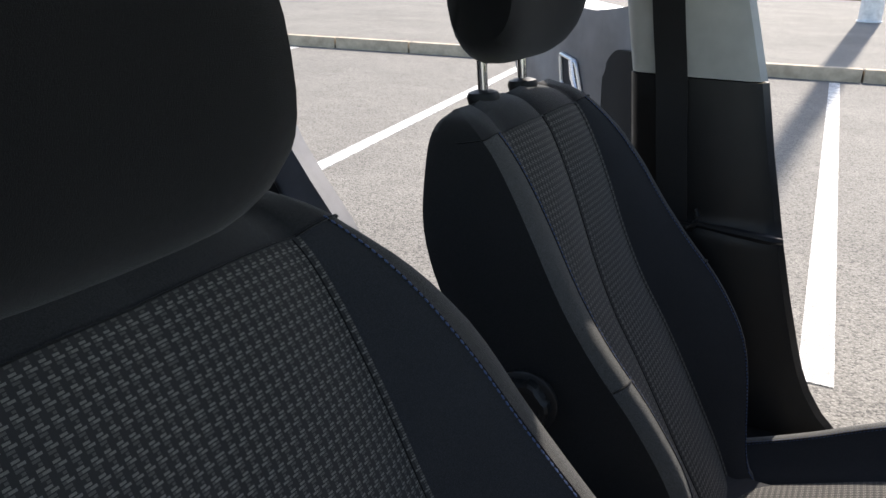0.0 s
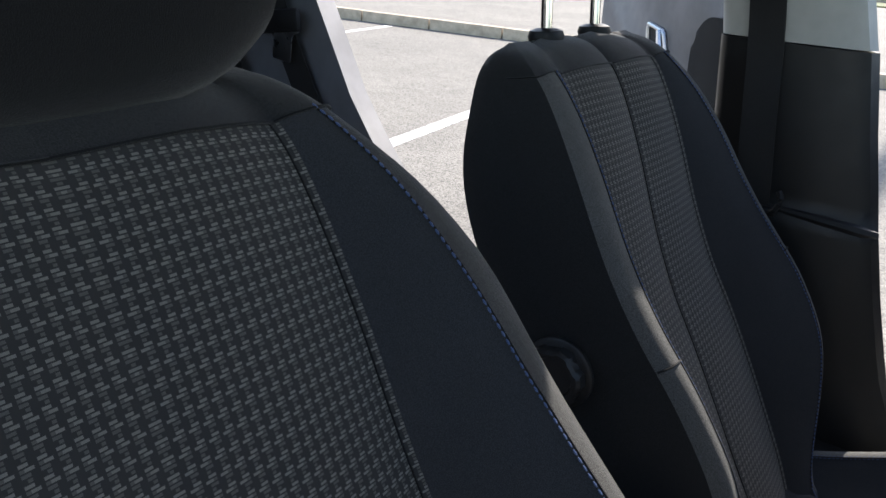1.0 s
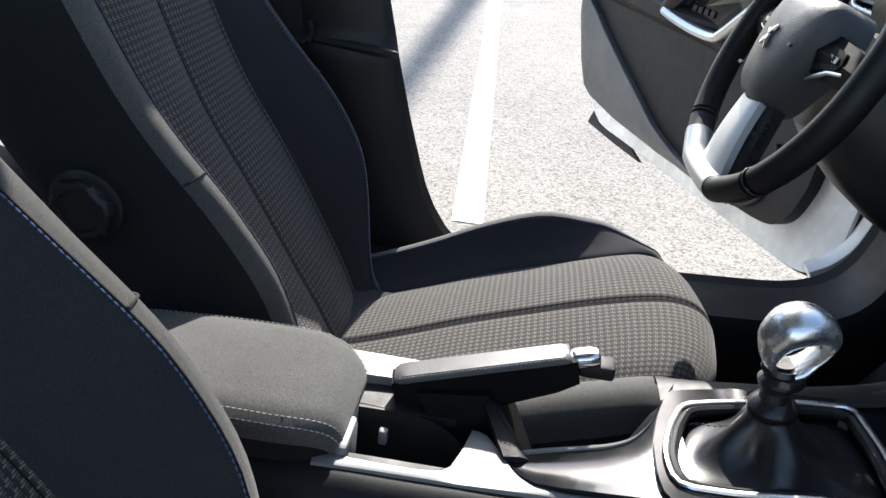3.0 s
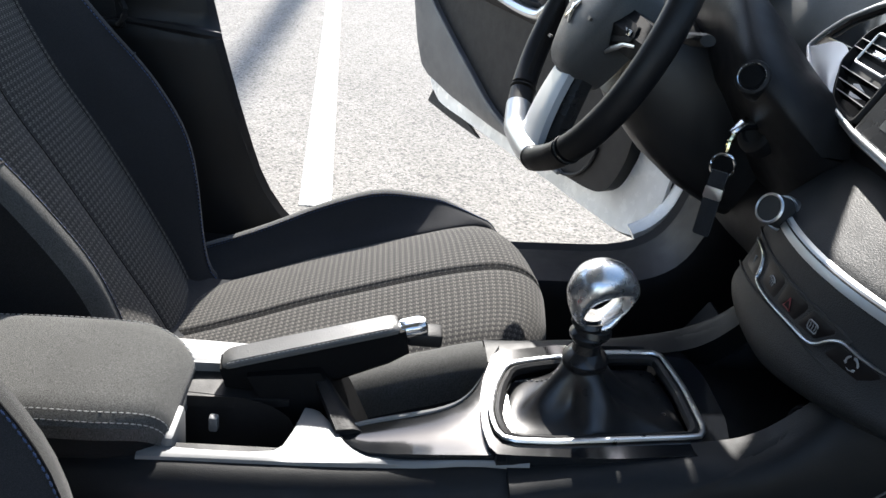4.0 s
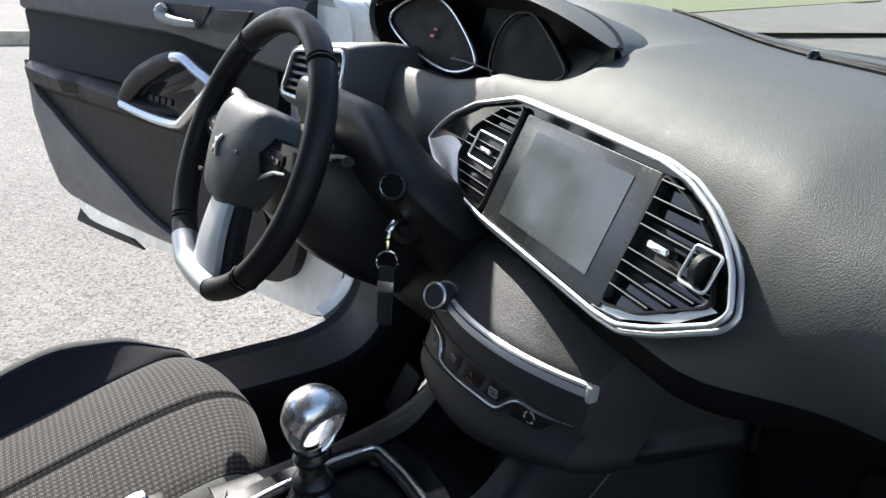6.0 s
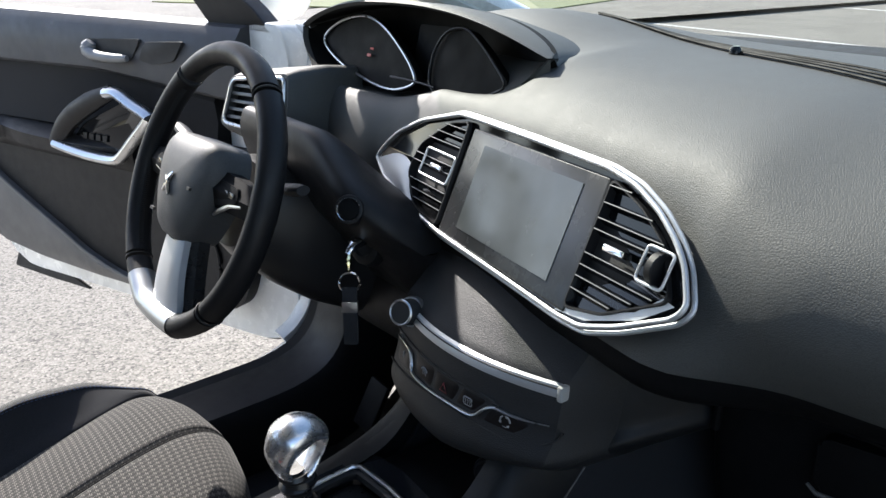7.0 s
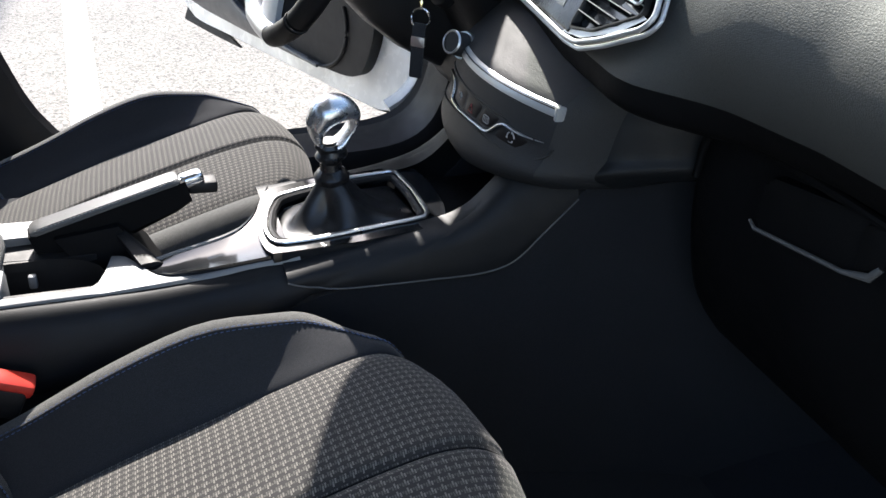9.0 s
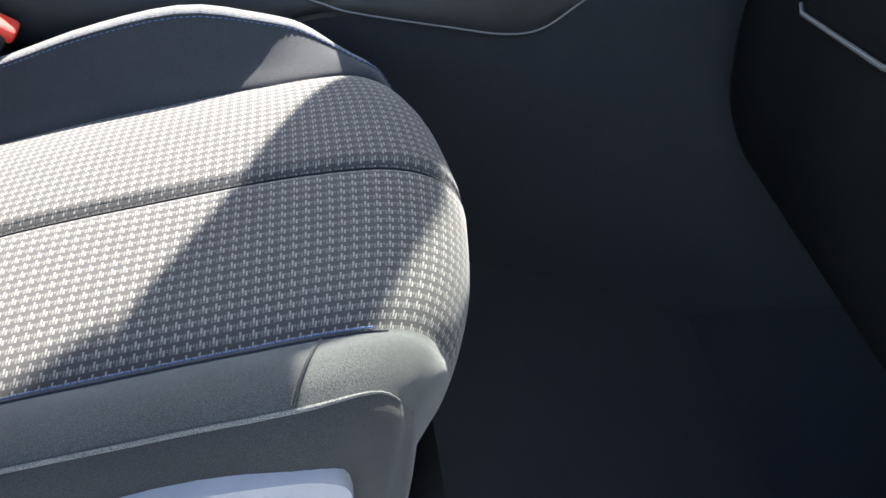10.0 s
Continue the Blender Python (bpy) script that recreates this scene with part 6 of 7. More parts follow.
for v in (-0.024, -0.012, 0.0, 0.012, 0.024):
    xs = inside_span(vo, v)
    part("slat", slab([(xs[0], v - 0.0025), (xs[1], v - 0.0025), (xs[1], v + 0.0025), (xs[0], v + 0.0025)], VM @ Matrix.Translation((0, 0, 0.002)), 0.012, 0.001), "silver", vent)
part("slider", slab(round_rect(0.010, 0.030, 0.002), VM @ Matrix.Translation((0.030, 0.0, 0.008)), 0.008, 0.001), "satin", vent)

# ---- steering column and wheel ----
column = thing("steering_column", (0.62, 0.37, 0.84), "black steering column cover with a round switch and ignition lock", "steering column")
WN = Matrix.Rotation(radians(3.6), 3, "Z") @ Vector((-math.cos(radians(22)), 0, math.sin(radians(22))))
WU = Matrix.Rotation(radians(3.6), 3, "Z") @ Vector((math.sin(radians(22)), 0, math.cos(radians(22))))
WC = Vector((0.507, 0.372, 0.882))
WR = WU.cross(WN).normalized()
WM = Matrix((WR, WU, WN)).transposed().to_4x4()
WM.translation = WC
rows = []
for d, w, up, dn in ((-0.050, 0.062, 0.050, -0.062), (-0.075, 0.074, 0.058, -0.078), (-0.13, 0.086, 0.064, -0.10), (-0.19, 0.092, 0.064, -0.115), (-0.26, 0.095, 0.060, -0.12), (-0.32, 0.097, 0.05, -0.12)):
    rows.append([WM @ Vector((w * math.copysign(abs(math.cos(a)) ** 0.75, math.cos(a)), (up if math.sin(a) > 0 else -dn) * math.copysign(abs(math.sin(a)) ** 0.8, math.sin(a)), d)) for a in np.linspace(0, 2 * math.pi, 36, endpoint=False)])
part("shroud", sheet(rows, True, True), "shroud", column)
side_n = Vector((-0.62, -0.70, 0.34)).normalized()
cmx = Matrix.Translation((0.602, 0.170, 0.889)) @ side_n.to_track_quat("Z", "Y").to_matrix().to_4x4()
sw = part("switch_base", lathe([(0.0175, -0.03), (0.0165, -0.004), (0.0155, 0.0), (0.013, 0.001)], cmx, 30), "plastic", column, "round black switch")
part("switch_ring", lathe([(0.0122, -0.001), (0.0132, 0.0015), (0.0126, 0.003), (0.0112, 0.0015)], cmx, 30, True), "chrome", sw, "silver ring")
part("switch_cap", lathe([(0.0114, 0.0008), (0.010, 0.0024), (0.005, 0.003), (0.0005, 0.003)], cmx, 30), "fascia", sw)
# fascia that joins the shroud to the dash
rows = []
prof = spline([(0.745, 0.850), (0.71, 0.868), (0.675, 0.886), (0.64, 0.902), (0.616, 0.908), (0.604, 0.902), (0.601, 0.888), (0.620, 0.860), (0.647, 0.827), (0.678, 0.785), (0.705, 0.75), (0.75, 0.715)], 36)
for y in (0.134, 0.136, 0.140, 0.147, 0.156, 0.168, 0.182, 0.20, 0.215, 0.23, 0.245, 0.26, 0.275, 0.29, 0.32, 0.36, 0.42, 0.46):
    k = math.sqrt(max(0.0004, 1 - max(0.0, (0.196 - y) / 0.062) ** 2))
    g = max(0.0, min(1.0, (y - 0.160) / 0.12))
    swell = 0.050 * g * g * (3 - 2 * g)
    rows.append([(0.70 + (x - 0.70) * (0.25 + 0.75 * k), y, 0.83 + (z - 0.83) * k + swell * max(0.0, min(1.0, (z - 0.855) / 0.05))) for x, z in prof])
part("fascia", sheet(rows), "plastic", column, "black lower fascia with the ignition lock")
ign = Vector((0.646, 0.216, 0.827))
im = Matrix.Translation(ign) @ Vector((-0.93, -0.2, 0.25)).to_track_quat("Z", "Y").to_matrix().to_4x4()
lock = part("ignition_lock", lathe([(0.027, -0.012), (0.024, 0.0), (0.020, 0.003), (0.015, 0.003), (0.013, 0.0), (0.001, 0.0)], im, 30), "plastic", column, "black ignition lock collar")

keys = thing("car_keys", tuple(ign), "car key in the ignition with a ring and dark fabric tag", "keys")
ko = ign + Vector((-0.004, 0, 0.0))
part("key_head", tube([ko + Vector((0.012, 0, 0.006)), ko + Vector((-0.012, -0.003, 0.003)), ko + Vector((-0.022, -0.005, -0.004))], [0.0075, 0.0085, 0.005], 8, flat=0.5), "gloss", keys)
part("key_blade", tube([ko + Vector((0.0, -0.002, 0.008)), ko + Vector((-0.014, -0.005, 0.006)), ko + Vector((-0.024, -0.007, -0.004))], [0.005, 0.006, 0.0045], 8, flat=0.6), "chrome", keys, "bright key edge")
part("key_link", tube(spline([ko + Vector((-0.018, -0.006, -0.002)), ko + Vector((-0.022, -0.008, -0.014)), ko + Vector((-0.024, -0.010, -0.024))], 6), [0.003, 0.0035, 0.0035, 0.003, 0.003, 0.002], 8), "brass", keys, "yellowed metal link")
rc = ko + Vector((-0.024, -0.012, -0.038))
part("ring", tube([rc + Vector((0.0105 * math.cos(a), -0.0055 * math.cos(a), 0.0125 * math.sin(a))) for a in np.linspace(0, 2 * math.pi, 28, endpoint=False)], 0.0016, 6, True), "chrome", keys, "steel split ring")
tm = basis(rc + Vector((-0.002, -0.002, -0.012)), (0.80, -0.60, 0), (0.03, 0, 1))
tag_ = part("tag", slab(rounded_corners([(-0.0085, -0.066), (0.0085, -0.066), (0.0085, 0.006), (-0.0085, 0.006)], 0.002), tm, 0.004, 0.001), "navy", keys, "dark navy fabric tag")
part("tag_clip", slab(round_rect(0.0185, 0.013, 0.001), tm @ Matrix.Translation((0, -0.018, 0.001)), 0.006, 0.001), "satin", tag_, "brushed metal clip")

swheel = thing("steering_wheel", tuple(WC), "small black leather steering wheel with silver spoke trims", "steering wheel")
def rim_pt(a, r=0.166):
    """Round above, flattened at the foot."""
    x, y = r * math.cos(a), r * math.sin(a)
    return WM @ Vector((x, max(y, -0.158) + (0.0 if y > -0.15 else 0.25 * (y + 0.15)), 0.0))


N = 96


def rim_arc(k0, k1, r=0.0155):
    rows = []
    for k in range(k0, k1 + 1):
        a = 2 * math.pi * k / N
        c = rim_pt(a)
        o = (c - WC).normalized()
        rows.append([c + o * (r * 0.92 * math.cos(b)) + WN * (r * 1.08 * math.sin(b)) for b in np.linspace(0, 2 * math.pi, 18, endpoint=False)])
    return sheet(rows, True, True)


part("rim_top", rim_arc(14, 34), "leather", swheel, "black leather rim")
part("rim_left", rim_arc(35, 60), "leather", swheel)
part("rim_right", rim_arc(-12, 13), "leather", swheel)
part("rim_foot", rim_arc(61, 83), "leather", swheel)
for k in (13.5, 34.5, 60.5, 83.5):
    a = 2 * math.pi * k / N
    c = rim_pt(a)
    o = (c - WC).normalized()
    part("rim_joint", tube([c + o * (0.0146 * math.cos(b)) + WN * (0.0168 * math.sin(b)) for b in np.linspace(0, 2 * math.pi, 20, endpoint=False)], 0.0012, 5, True), "rubber", swheel)
for k0, k1 in ((36, 59), (-11, 12), (15, 33)):
    st = []
    for k in np.arange(k0, k1, 0.28):
        a = 2 * math.pi * k / N
        c = rim_pt(a)
        o = (c - WC).normalized()
        p = c - o * 0.0142 + WN * 0.006
        q = c - o * 0.0142 - WN * 0.001
        st.append(tube([p, p.lerp(q, 0.5) - o * 0.0008, q], [0.0006, 0.0009, 0.0006], 5))
    part("rim_stitching", join(*st), "rubber", swheel, "black cross stitching")
# airbag cover
hub = polar(rounded_corners([(-0.060, 0.058), (0.060, 0.058), (0.074, 0.024), (0.060, -0.024), (0.032, -0.068), (-0.032, -0.068), (-0.060, -0.024), (-0.074, 0.024)], 0.020, 6), 72)
rows = []
for k, d in ((1.0, -0.03), (1.0, 0.002), (0.985, 0.010), (0.95, 0.016), (0.85, 0.022), (0.6, 0.028), (0.3, 0.031), (0.01, 0.032)):
    rows.append([WM @ Vector((u * k, v * k + 0.002, d + 0.004)) for u, v in hub])
bag = part("airbag_cover", sheet(rows, True), "bag_skin", swheel, "dark grained airbag cover")
# badge: a plain upright shape in silver
part("badge", join(tube([WM @ Vector((u, v, 0.0375)) for u, v in spline([(-0.008, -0.012), (-0.002, -0.004), (0.001, 0.004), (0.008, 0.013)], 8)], [0.002, 0.0026, 0.003, 0.003, 0.003, 0.0032, 0.0026, 0.0014], 6), tube([WM @ Vector((u, v, 0.0375)) for u, v in spline([(0.009, -0.014), (0.004, -0.006), (0.0, 0.0), (-0.009, 0.006)], 8)], [0.0016, 0.0024, 0.0028, 0.003, 0.0028, 0.0026, 0.002, 0.0012], 6)), "chrome", bag, "plain silver badge shape")
for u, v, w in ((0.045, 0.002, 0.008), (-0.038, -0.040, 0.010)):
    part("mark", slab(round_rect(w, 0.0035, 0.0005), WM @ Matrix.Translation((u, v, 0.0325)), 0.003), "rubber", bag)
# side and lower spokes
for sg in (1, -1):
    rows = []
    for t in np.linspace(0, 1, 8):
        u = sg * (0.060 + 0.094 * t)
        h0, h1 = 0.034 - 0.008 * t, -0.010 + 0.002 * t
        rows.append([WM @ Vector((u, h0, 0.004 - 0.006 * t)), WM @ Vector((u, (h0 + h1) / 2, 0.016 - 0.012 * t)), WM @ Vector((u, h1, 0.004 - 0.006 * t)), WM @ Vector((u, h1, -0.016)), WM @ Vector((u, h0, -0.016))])
    spoke = part("spoke", sheet(rows, True, True), "fascia", swheel)
    part("switch_pod", slab(rounded_corners([(0.066, 0.024), (0.115, 0.022), (0.122, 0.006), (0.070, -0.006)] if sg > 0 else [(-0.066, 0.024), (-0.070, -0.006), (-0.122, 0.006), (-0.115, 0.022)], 0.005), WM @ Matrix.Translation((0, 0, 0.009)), 0.012, 0.002), "fascia", spoke, "black switch pad")
    part("switch_trim", tube([WM @ Vector((sg * u, v, 0.004)) for u, v in ((0.066, -0.018), (0.075, -0.012), (0.10, 0.0), (0.125, 0.004))], [0.002, 0.003, 0.003, 0.002], 8), "satin", spoke, "silver spoke trim")
    for k in range(3):
        part("switch_key", slab(round_rect(0.012, 0.006, 0.001), WM @ Matrix.Translation((sg * (0.078 + 0.014 * k), 0.012, 0.0105)), 0.003, 0.0006), "gloss", spoke)
rows = []
for t in np.linspace(0, 1, 14):
    w = 0.034 + 0.010 * t + 0.010 * t ** 3
    v = -0.056 - 0.100 * t
    d = 0.012 - 0.010 * t
    rows.append([WM @ Vector((w * k, v, d - 0.016 * abs(k) ** 3)) for k in np.linspace(-1, 1, 13)])
low_spoke = part("lower_spoke", thick(rows, WN, -0.014), "collar", swheel, "dark glossy lower spoke")
rows = []
for t in np.linspace(0, 1, 14):
    w0, w1 = -0.022 - 0.018 * t, 0.030 + 0.010 * t
    v = -0.060 - 0.096 * t
    d = 0.0165 - 0.012 * t + 0.003 * math.sin(math.pi * t)
    rows.append([WM @ Vector((w0 + (w1 - w0) * k, v - 0.006 * math.sin(math.pi * k), d - 0.005 * (2 * k - 1) ** 4)) for k in np.linspace(0, 1, 10)])
part("spoke_trim", thick(rows, WN, -0.008), "wedge", low_spoke, "satin silver lower spoke")
rows = []
for k in np.linspace(-1, 1, 21):
    a = radians(262) + radians(25 * k)
    c = rim_pt(a)
    o = (c - WC).normalized()
    rows.append([c + o * (0.0150 * math.cos(b)) + WN * (0.0176 * math.sin(b)) for b in np.linspace(radians(-60), radians(240), 22)])
part("rim_insert", sheet(rows), "insert_satin", low_spoke, "satin silver rim insert")
for nm, p0, p1 in (("stalk", (0.555, 0.46, 0.90), (0.56, 0.60, 0.915)), ("stalk", (0.555, 0.28, 0.90), (0.56, 0.19, 0.912))):
    part(nm, tube(spline([p0, ((p0[0] + p1[0]) / 2, (p0[1] + p1[1]) / 2, p0[2] + 0.004), p1], 8), [0.007, 0.007, 0.0075, 0.008, 0.009, 0.010, 0.010, 0.008], 10, flat=0.7), "plastic", column, "black control stalk")

foot_rest = part("foot_rest", moved(box(-0.006, 0.006, -0.028, 0.028, -0.045, 0.045, 0.004), Matrix.Translation((0.82, 0.515, 0.40)) @ Matrix.Rotation(radians(28), 4, "Y")), "fascia", car, "black plastic foot rest")

# ---- driver's door, open ----
DO, DD, DN = Vector((0.80, 0.84, 0.0)), Vector((-0.40, 0.917, 0.0)).normalized(), Vector((-0.917, -0.40, 0.0)).normalized()


def dr_pt(s, z, d=0.0):
    return DO + DD * s + Vector((0, 0, z)) + DN * d


DM = Matrix((DD * -1, Vector((0, 0, 1)), DN)).transposed().to_4x4()
DM.translation = DO


def door_slab(outline, front, depth, bevel=0.0):
    pts = [(-s, z) for s, z in outline]
    area = sum(a[0] * b[1] - b[0] * a[1] for a, b in zip(pts, pts[1:] + pts[:1]))
    return slab(pts if area > 0 else pts[::-1], DM @ Matrix.Translation((0, 0, front)), depth, bevel)


door = thing("driver_door", tuple(dr_pt(0, 0.4)), "open driver's door with dark trim panel and white painted edge", "car door")
shell = smooth_loop([(-0.05, 1.02), (-0.055, 0.80), (-0.05, 0.55), (-0.035, 0.44), (0.03, 0.398), (0.15, 0.393), (0.4, 0.395), (0.7, 0.395), (0.88, 0.398), (0.945, 0.44), (1.005, 0.53), (1.045, 0.62), (1.055, 0.75), (1.05, 0.92), (1.04, 1.02), (0.95, 1.04), (0.5, 1.035), (0.1, 1.025)], 90)
part("shell", door_slab(shell, 0.0, 0.05, 0.006), "white_paint", door, "white painted door shell")
part("skin", door_slab([(s * 1.01 - 0.01, z) for s, z in shell], -0.05, 0.04, 0.01), "white_paint", door)
inner = [(0.03, 1.015), (0.035, 0.80), (0.040, 0.60), (0.050, 0.535), (0.080, 0.475), (0.14, 0.452), (0.30, 0.447), (0.52, 0.445), (0.75, 0.452), (0.90, 0.468), (0.945, 0.485), (0.99, 0.545), (1.025, 0.63), (1.035, 0.75), (1.03, 0.92), (1.02, 1.02), (0.5, 1.022)]
inner_l = smooth_loop(inner, 100)
part("lower_panel", door_slab([(s, min(z, 0.80)) for s, z in inner_l if z < 0.99] , 0.030, 0.03, 0.008), "plastic", door, "black recessed lower panel")
part("seal", tube([dr_pt(s, z, -0.02) for s, z in [p for p in shell if p[1] < 0.6]], 0.011, 8), "rubber", door, "black rubber door seal")
part("corner_flap", door_slab(rounded_corners([(0.942, 0.424), (0.976, 0.366), (0.82, 0.362), (0.66, 0.363), (0.75, 0.391), (0.855, 0.396), (0.922, 0.416)], 0.004), -0.016, 0.008, 0.002), "rubber", door, "black rubber flap at the lower corner")
# upper trim with a rolled top, middle insert, arm shelf
rows = []
for s in np.linspace(0.03, 1.03, 26):
    z0 = 1.018 + 0.02 * s
    rows.append([dr_pt(s, z0 + 0.0, -0.02), dr_pt(s, z0 + 0.012, 0.0), dr_pt(s, z0 + 0.008, 0.022), dr_pt(s, z0 - 0.015, 0.040), dr_pt(s, z0 - 0.06 , 0.046), dr_pt(s, 0.935 - 0.09 * max(0.0, 0.42 - s), 0.046), dr_pt(s, 0.928 - 0.09 * max(0.0, 0.42 - s), 0.038), dr_pt(s, 0.928, 0.0)])
part("upper_trim", sheet(rows, True, True), "door_trim", door, "dark upper trim with rolled sill")
rows = []
for s in np.linspace(0.10, 1.03, 26):
    top = 0.932 - 0.10 * max(0.0, 0.42 - s)
    bot = min(0.80, top - 0.02)
    rows.append([dr_pt(s, top, 0.03), dr_pt(s, top - 0.01, 0.036), dr_pt(s, (top + bot) / 2, 0.030), dr_pt(s, bot, 0.040), dr_pt(s, bot, 0.0), dr_pt(s, top, 0.0)])
part("insert", sheet(rows, True, True), "black_cloth", door, "black padded insert")
rows = []
for s in np.linspace(0.34, 1.02, 24):
    w = 0.085 * min(1.0, 0.35 + 0.65 * math.sin(math.pi * min(1.0, (s - 0.30) / 0.55)) ** 0.6) if s < 0.8 else 0.085 - 0.12 * (s - 0.8)
    z = 0.775 + 0.02 * (s - 0.5)
    rows.append([dr_pt(s, z + 0.02, 0.03), dr_pt(s, z + 0.012, w * 0.8), dr_pt(s, z, w), dr_pt(s, z - 0.03, w * 0.92), dr_pt(s, z - 0.055, 0.035), dr_pt(s, z - 0.05, 0.0), dr_pt(s, z + 0.02, 0.0)])
part("arm_shelf", sheet(rows, True, True), "plastic", door, "black arm shelf")
FRONT = spline([(1.034, 0.80), (1.020, 0.755), (0.985, 0.712), (0.93, 0.685), (0.87, 0.650), (0.76, 0.596), (0.64, 0.541), (0.54, 0.497), (0.40, 0.464), (0.22, 0.453)], 44)
part("pocket_lip", tube([dr_pt(s, z, 0.046) for s, z in FRONT], 0.0045, 8), "grey_plastic", door)
edge_s, edge_z = [0.14, 0.30, 0.52, 0.75, 0.90, 0.945, 0.99, 1.025, 1.035], [0.452, 0.447, 0.445, 0.452, 0.468, 0.485, 0.545, 0.63, 0.75]
rows = []
for s, z in FRONT:
    low = min(z - 0.002, float(np.interp(s, edge_s, edge_z)))
    rows.append([dr_pt(s, z, 0.044), dr_pt(s, z * 0.85 + low * 0.15, 0.049), dr_pt(s, z * 0.3 + low * 0.7, 0.046), dr_pt(s, low + 0.001, 0.036), dr_pt(s, low, 0.0), dr_pt(s, z, 0.0)])
part("pocket_front", sheet(rows, True, True), "grey_plastic", door, "dark grey moulded pocket front")
arcs = [dr_pt(0.235 + 0.105 * math.cos(a), 0.555 + 0.105 * math.sin(a), 0.034) for a in np.linspace(radians(150), radians(290), 20)]
part("speaker_edge", tube(arcs, 0.004, 8), "plastic", door)
def pull_slab(outline, front, depth, bevel=0.0):
    return door_slab([(s - 0.105, z + 0.026) for s, z in outline], front, depth, bevel)


def rel_slab(outline, front, depth, bevel=0.0):
    return door_slab([(s - 0.085, z + 0.006) for s, z in outline], front, depth, bevel)


# pull handle
PH = [(0.445, 0.868), (0.335, 0.832), (0.457, 0.728), (0.66, 0.740), (0.60, 0.800)]
part("pull_grip", tube([dr_pt(s - 0.105, z + 0.026, 0.075) for s, z in spline([(0.665, 0.742), (0.60, 0.80), (0.52, 0.842), (0.45, 0.868)], 10)], [0.013, 0.017, 0.019, 0.019, 0.019, 0.018, 0.018, 0.016, 0.014, 0.012], 10, flat=1.2), "plastic", door)
pull = part("pull_frame", tube([dr_pt(s - 0.105, z + 0.026, 0.080) for s, z in spline([(0.46, 0.866), (0.43, 0.868), (0.39, 0.85), (0.345, 0.832), (0.343, 0.822), (0.385, 0.785), (0.435, 0.742), (0.462, 0.729), (0.53, 0.728), (0.60, 0.734), (0.655, 0.742)], 36)], 0.0145, 10, flat=0.8), "satin", door, "satin silver pull handle frame")
part("switch_panel", pull_slab(rounded_corners([(0.44, 0.845), (0.365, 0.822), (0.465, 0.742), (0.62, 0.752), (0.575, 0.79)], 0.01), 0.062, 0.04, 0.003), "gloss", door, "black window switch panel")
for k in range(4):
    part("window_switch", pull_slab([(0.50 + 0.022 * k, 0.758), (0.515 + 0.022 * k, 0.758), (0.512 + 0.022 * k, 0.772), (0.497 + 0.022 * k, 0.772)], 0.066, 0.006, 0.001), "plastic", door)
# release handle and tweeter grille
rec = rounded_corners([(0.55, 0.955), (0.53, 0.985), (0.36, 0.992), (0.395, 0.948), (0.51, 0.938)], 0.01)
part("handle_recess", rel_slab(rec, 0.048, 0.01), "rubber", door)
part("release_handle", tube([dr_pt(s - 0.098, z + 0.012, d) for s, z, d in spline([(0.513, 0.975, 0.055), (0.520, 0.960, 0.06), (0.500, 0.951, 0.064), (0.45, 0.947, 0.064), (0.405, 0.948, 0.058)], 14)], [0.010, 0.013, 0.015, 0.015, 0.014, 0.013, 0.012, 0.011, 0.010, 0.010, 0.010, 0.009, 0.009, 0.006], 10), "silver", door, "silver release handle")
gr = rounded_corners([(0.37, 0.952), (0.345, 0.987), (0.24, 0.993), (0.27, 0.955), (0.33, 0.945)], 0.008)
part("speaker_grille", rel_slab(gr, 0.0495, 0.006, 0.001), "rubber", door, "fine black speaker grille")
fr = [(1.045, 1.02), (1.03, 1.20), (0.95, 1.36), (0.80, 1.40), (0.55, 1.36), (0.30, 1.23), (0.02, 1.03)]
part("window_frame", tube([dr_pt(s, z, -0.03) for s, z in spline(fr, 30)], 0.022, 8), "rubber", door, "black window frame")
part("mirror_sail", door_slab([(-0.03, 1.015), (0.13, 1.025), (0.30, 1.215), (0.26, 1.235), (0.02, 1.06)], 0.0, 0.04, 0.004), "plastic", door)
mir = thing("door_mirror", tuple(dr_pt(0.10, 1.05, -0.12)), "white exterior door mirror on the open door", "mirror")
rows = []
for t in np.linspace(-1, 1, 12):
    r = max(0.02, 1 - abs(t) ** 3) ** 0.4
    rows.append([dr_pt(0.10 + 0.045 * r * math.cos(a) * 1.0, 1.08 + 0.055 * r * math.sin(a), -0.15 + 0.09 * t) for a in np.linspace(0, 2 * math.pi, 18, endpoint=False)])
part("housing", sheet(rows, True, True), "white_paint", mir)

# ---- rear door, open ----
RO, RD = Vector((-0.16, 0.84, 0.0)), Vector((-0.72, 0.69, 0.0)).normalized()
RN = Vector((-RD.y, RD.x, 0.0))
RM = Matrix((RD * -1, Vector((0, 0, 1)), RN)).transposed().to_4x4()
RM.translation = RO


def rd_pt(s, z, d=0.0):
    return RO + RD * s + Vector((0, 0, z)) + RN * d


rdoor = thing("rear_door", tuple(rd_pt(0, 0.4)), "open rear door with pale grey trim panel", "car door")


def rdoor_slab(outline, front, depth, bevel=0.0):
    pts = [(-s, z) for s, z in outline]
    area = sum(a[0] * b[1] - b[0] * a[1] for a, b in zip(pts, pts[1:] + pts[:1]))
    return slab(pts if area > 0 else pts[::-1], RM @ Matrix.Translation((0, 0, front)), depth, bevel)


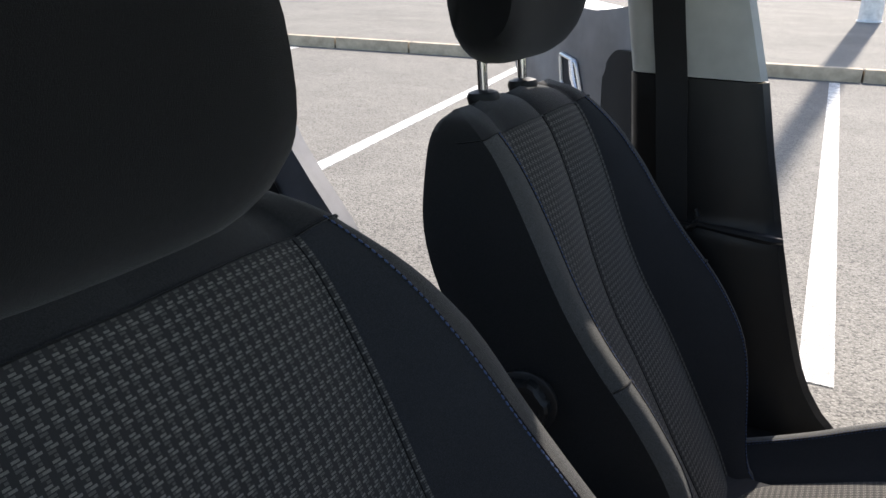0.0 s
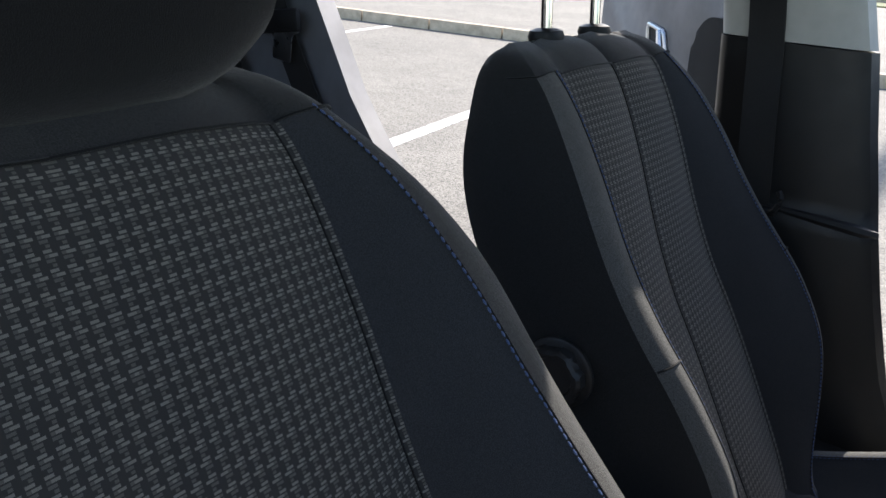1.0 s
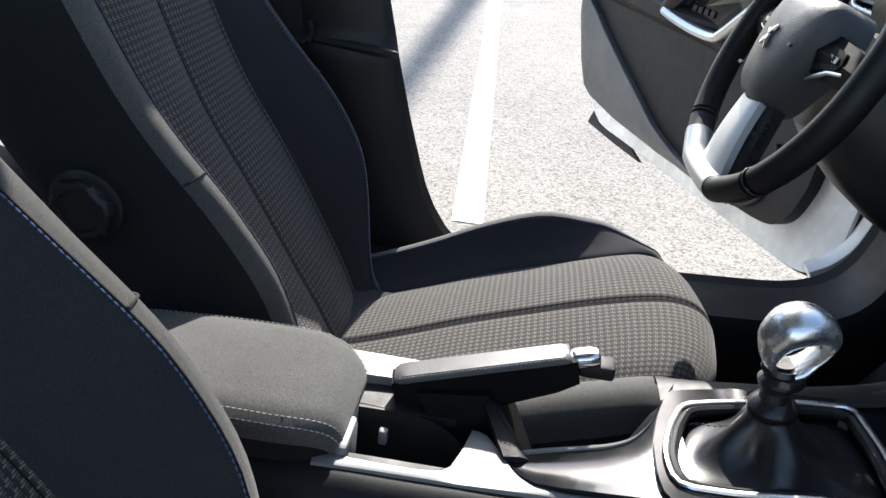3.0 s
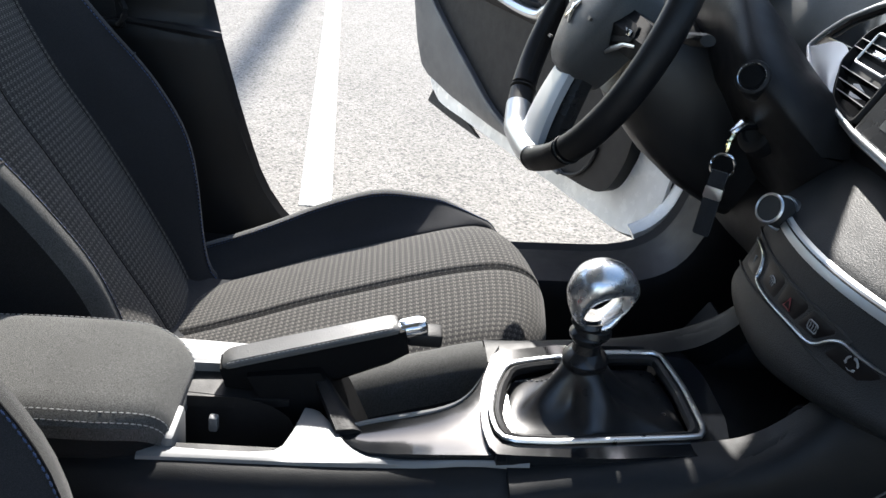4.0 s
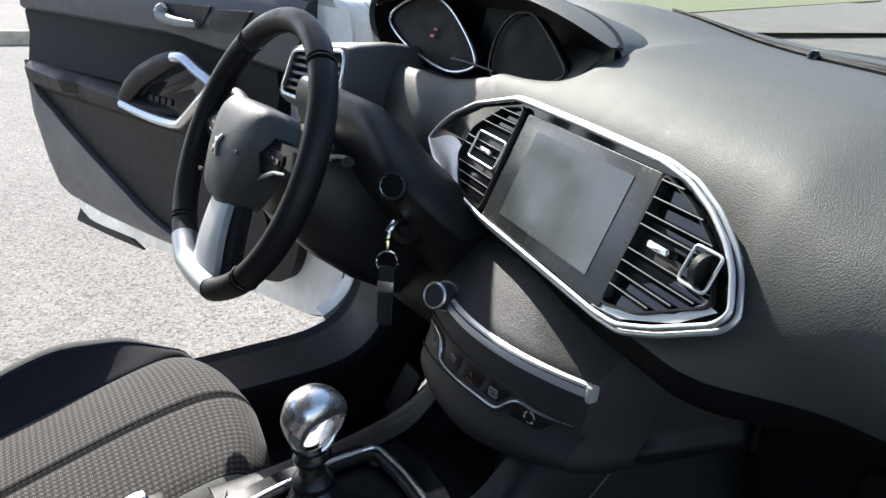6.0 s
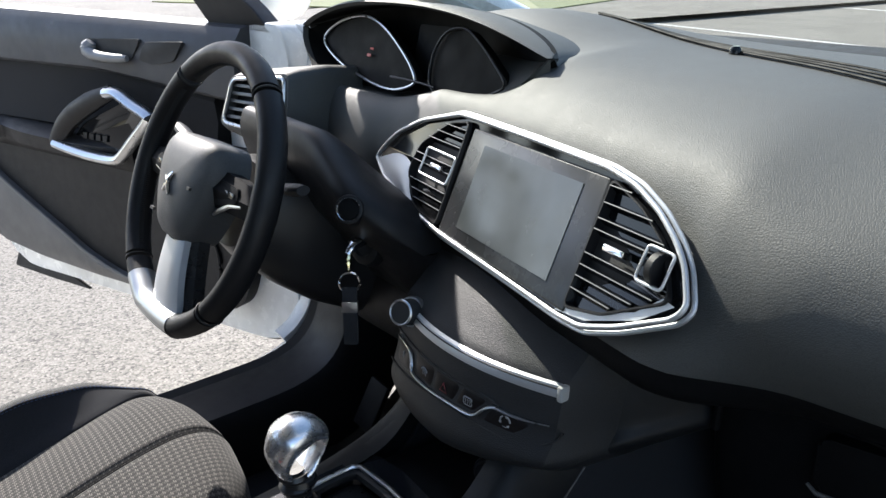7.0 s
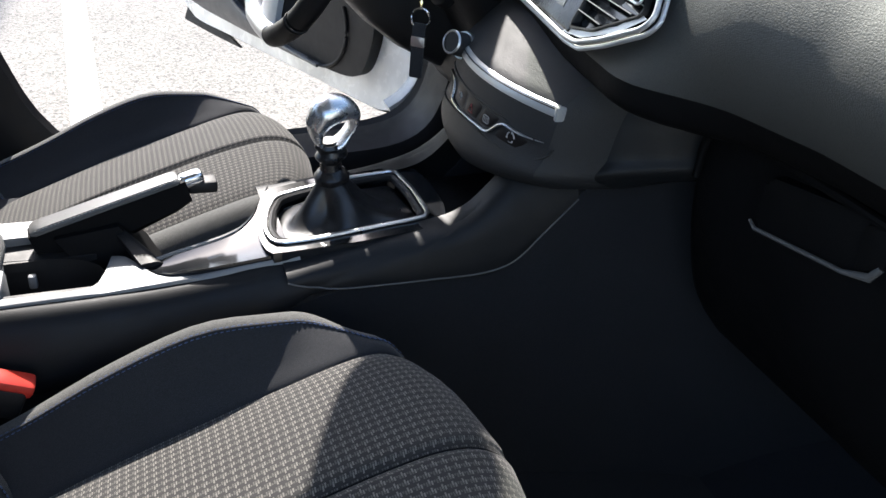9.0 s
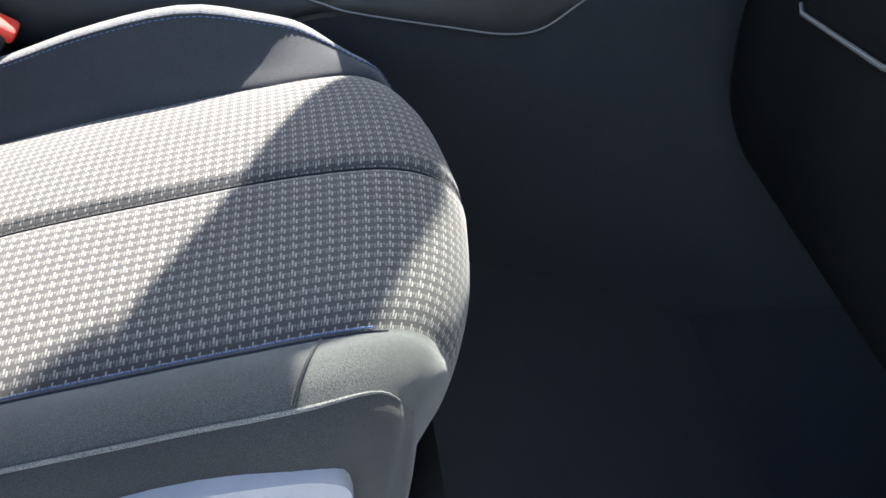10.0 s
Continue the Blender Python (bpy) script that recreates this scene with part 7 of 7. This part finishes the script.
ro = smooth_loop([(0.0, 1.03), (0.0, 0.45), (0.06, 0.40), (0.35, 0.40), (0.50, 0.46), (0.58, 0.62), (0.70, 0.75), (0.80, 0.86), (0.82, 1.0), (0.80, 1.06), (0.4, 1.05)], 60)
part("shell", rdoor_slab(ro, 0.0, 0.09, 0.008), "white_paint", rdoor)
part("panel", rdoor_slab([(0.02 + s * 0.955, 0.02 + z * 0.98) for s, z in ro], 0.02, 0.02, 0.008), "rear_trim", rdoor, "grey moulded trim panel")
part("window_frame", tube([rd_pt(s, z, -0.04) for s, z in spline([(0.0, 1.03), (0.02, 1.25), (0.08, 1.39), (0.35, 1.38), (0.62, 1.28), (0.80, 1.06)], 22)], 0.022, 8), "rubber", rdoor)
part("padded_insert", rdoor_slab(rounded_corners([(0.02, 0.60), (0.02, 0.985), (0.255, 0.985), (0.298, 0.94), (0.29, 0.84), (0.255, 0.76), (0.22, 0.60)], 0.03), 0.034, 0.02, 0.006), "black_cloth", rdoor, "black padded insert")
rec = rounded_corners([(0.40, 0.865), (0.44, 0.935), (0.52, 0.945), (0.50, 0.875)], 0.012)
part("handle_frame", tube([rd_pt(s, z, 0.024) for s, z in rec], 0.005, 8, True), "satin", rdoor, "silver handle surround")
part("handle_recess", rdoor_slab(rec, 0.0225, 0.004), "navy", rdoor)
part("release_handle", tube([rd_pt(s, z, 0.03) for s, z in ((0.41, 0.868), (0.435, 0.90), (0.452, 0.936))], [0.005, 0.008, 0.006], 8), "chrome", rdoor, "bright release handle")

# ---- passenger door, open behind the viewer ----
# Unseen; its half-open angle is set to cut sky light on the dash.
PO, PD = Vector((0.80, -0.84, 0.0)), Vector((-0.66, -0.75, 0.0)).normalized()
PN = Vector((-0.75, 0.66, 0.0)).normalized()
PDM = Matrix((PD, Vector((0, 0, 1)), PD.cross(Vector((0, 0, 1))))).transposed().to_4x4()
PDM.translation = PO
pdoor = thing("passenger_door", tuple(PO + Vector((0, 0, 0.4))), "open passenger door with black trim panel", "car door")


def pdoor_slab(outline, front, depth, bevel=0.0):
    area = sum(a[0] * b[1] - b[0] * a[1] for a, b in zip(outline, outline[1:] + outline[:1]))
    return slab(outline if area > 0 else outline[::-1], PDM @ Matrix.Translation((0, 0, -front)), -depth, bevel)


part("shell", pdoor_slab(shell, 0.0, 0.08, 0.006), "white_paint", pdoor)
part("panel", pdoor_slab(inner_l, 0.03, 0.03, 0.006), "plastic", pdoor, "black moulded trim panel")
part("window_frame", tube([PO + PD * s_ + Vector((0, 0, z_)) - PN * 0.03 for s_, z_ in spline(fr, 30)], 0.022, 8), "rubber", pdoor)
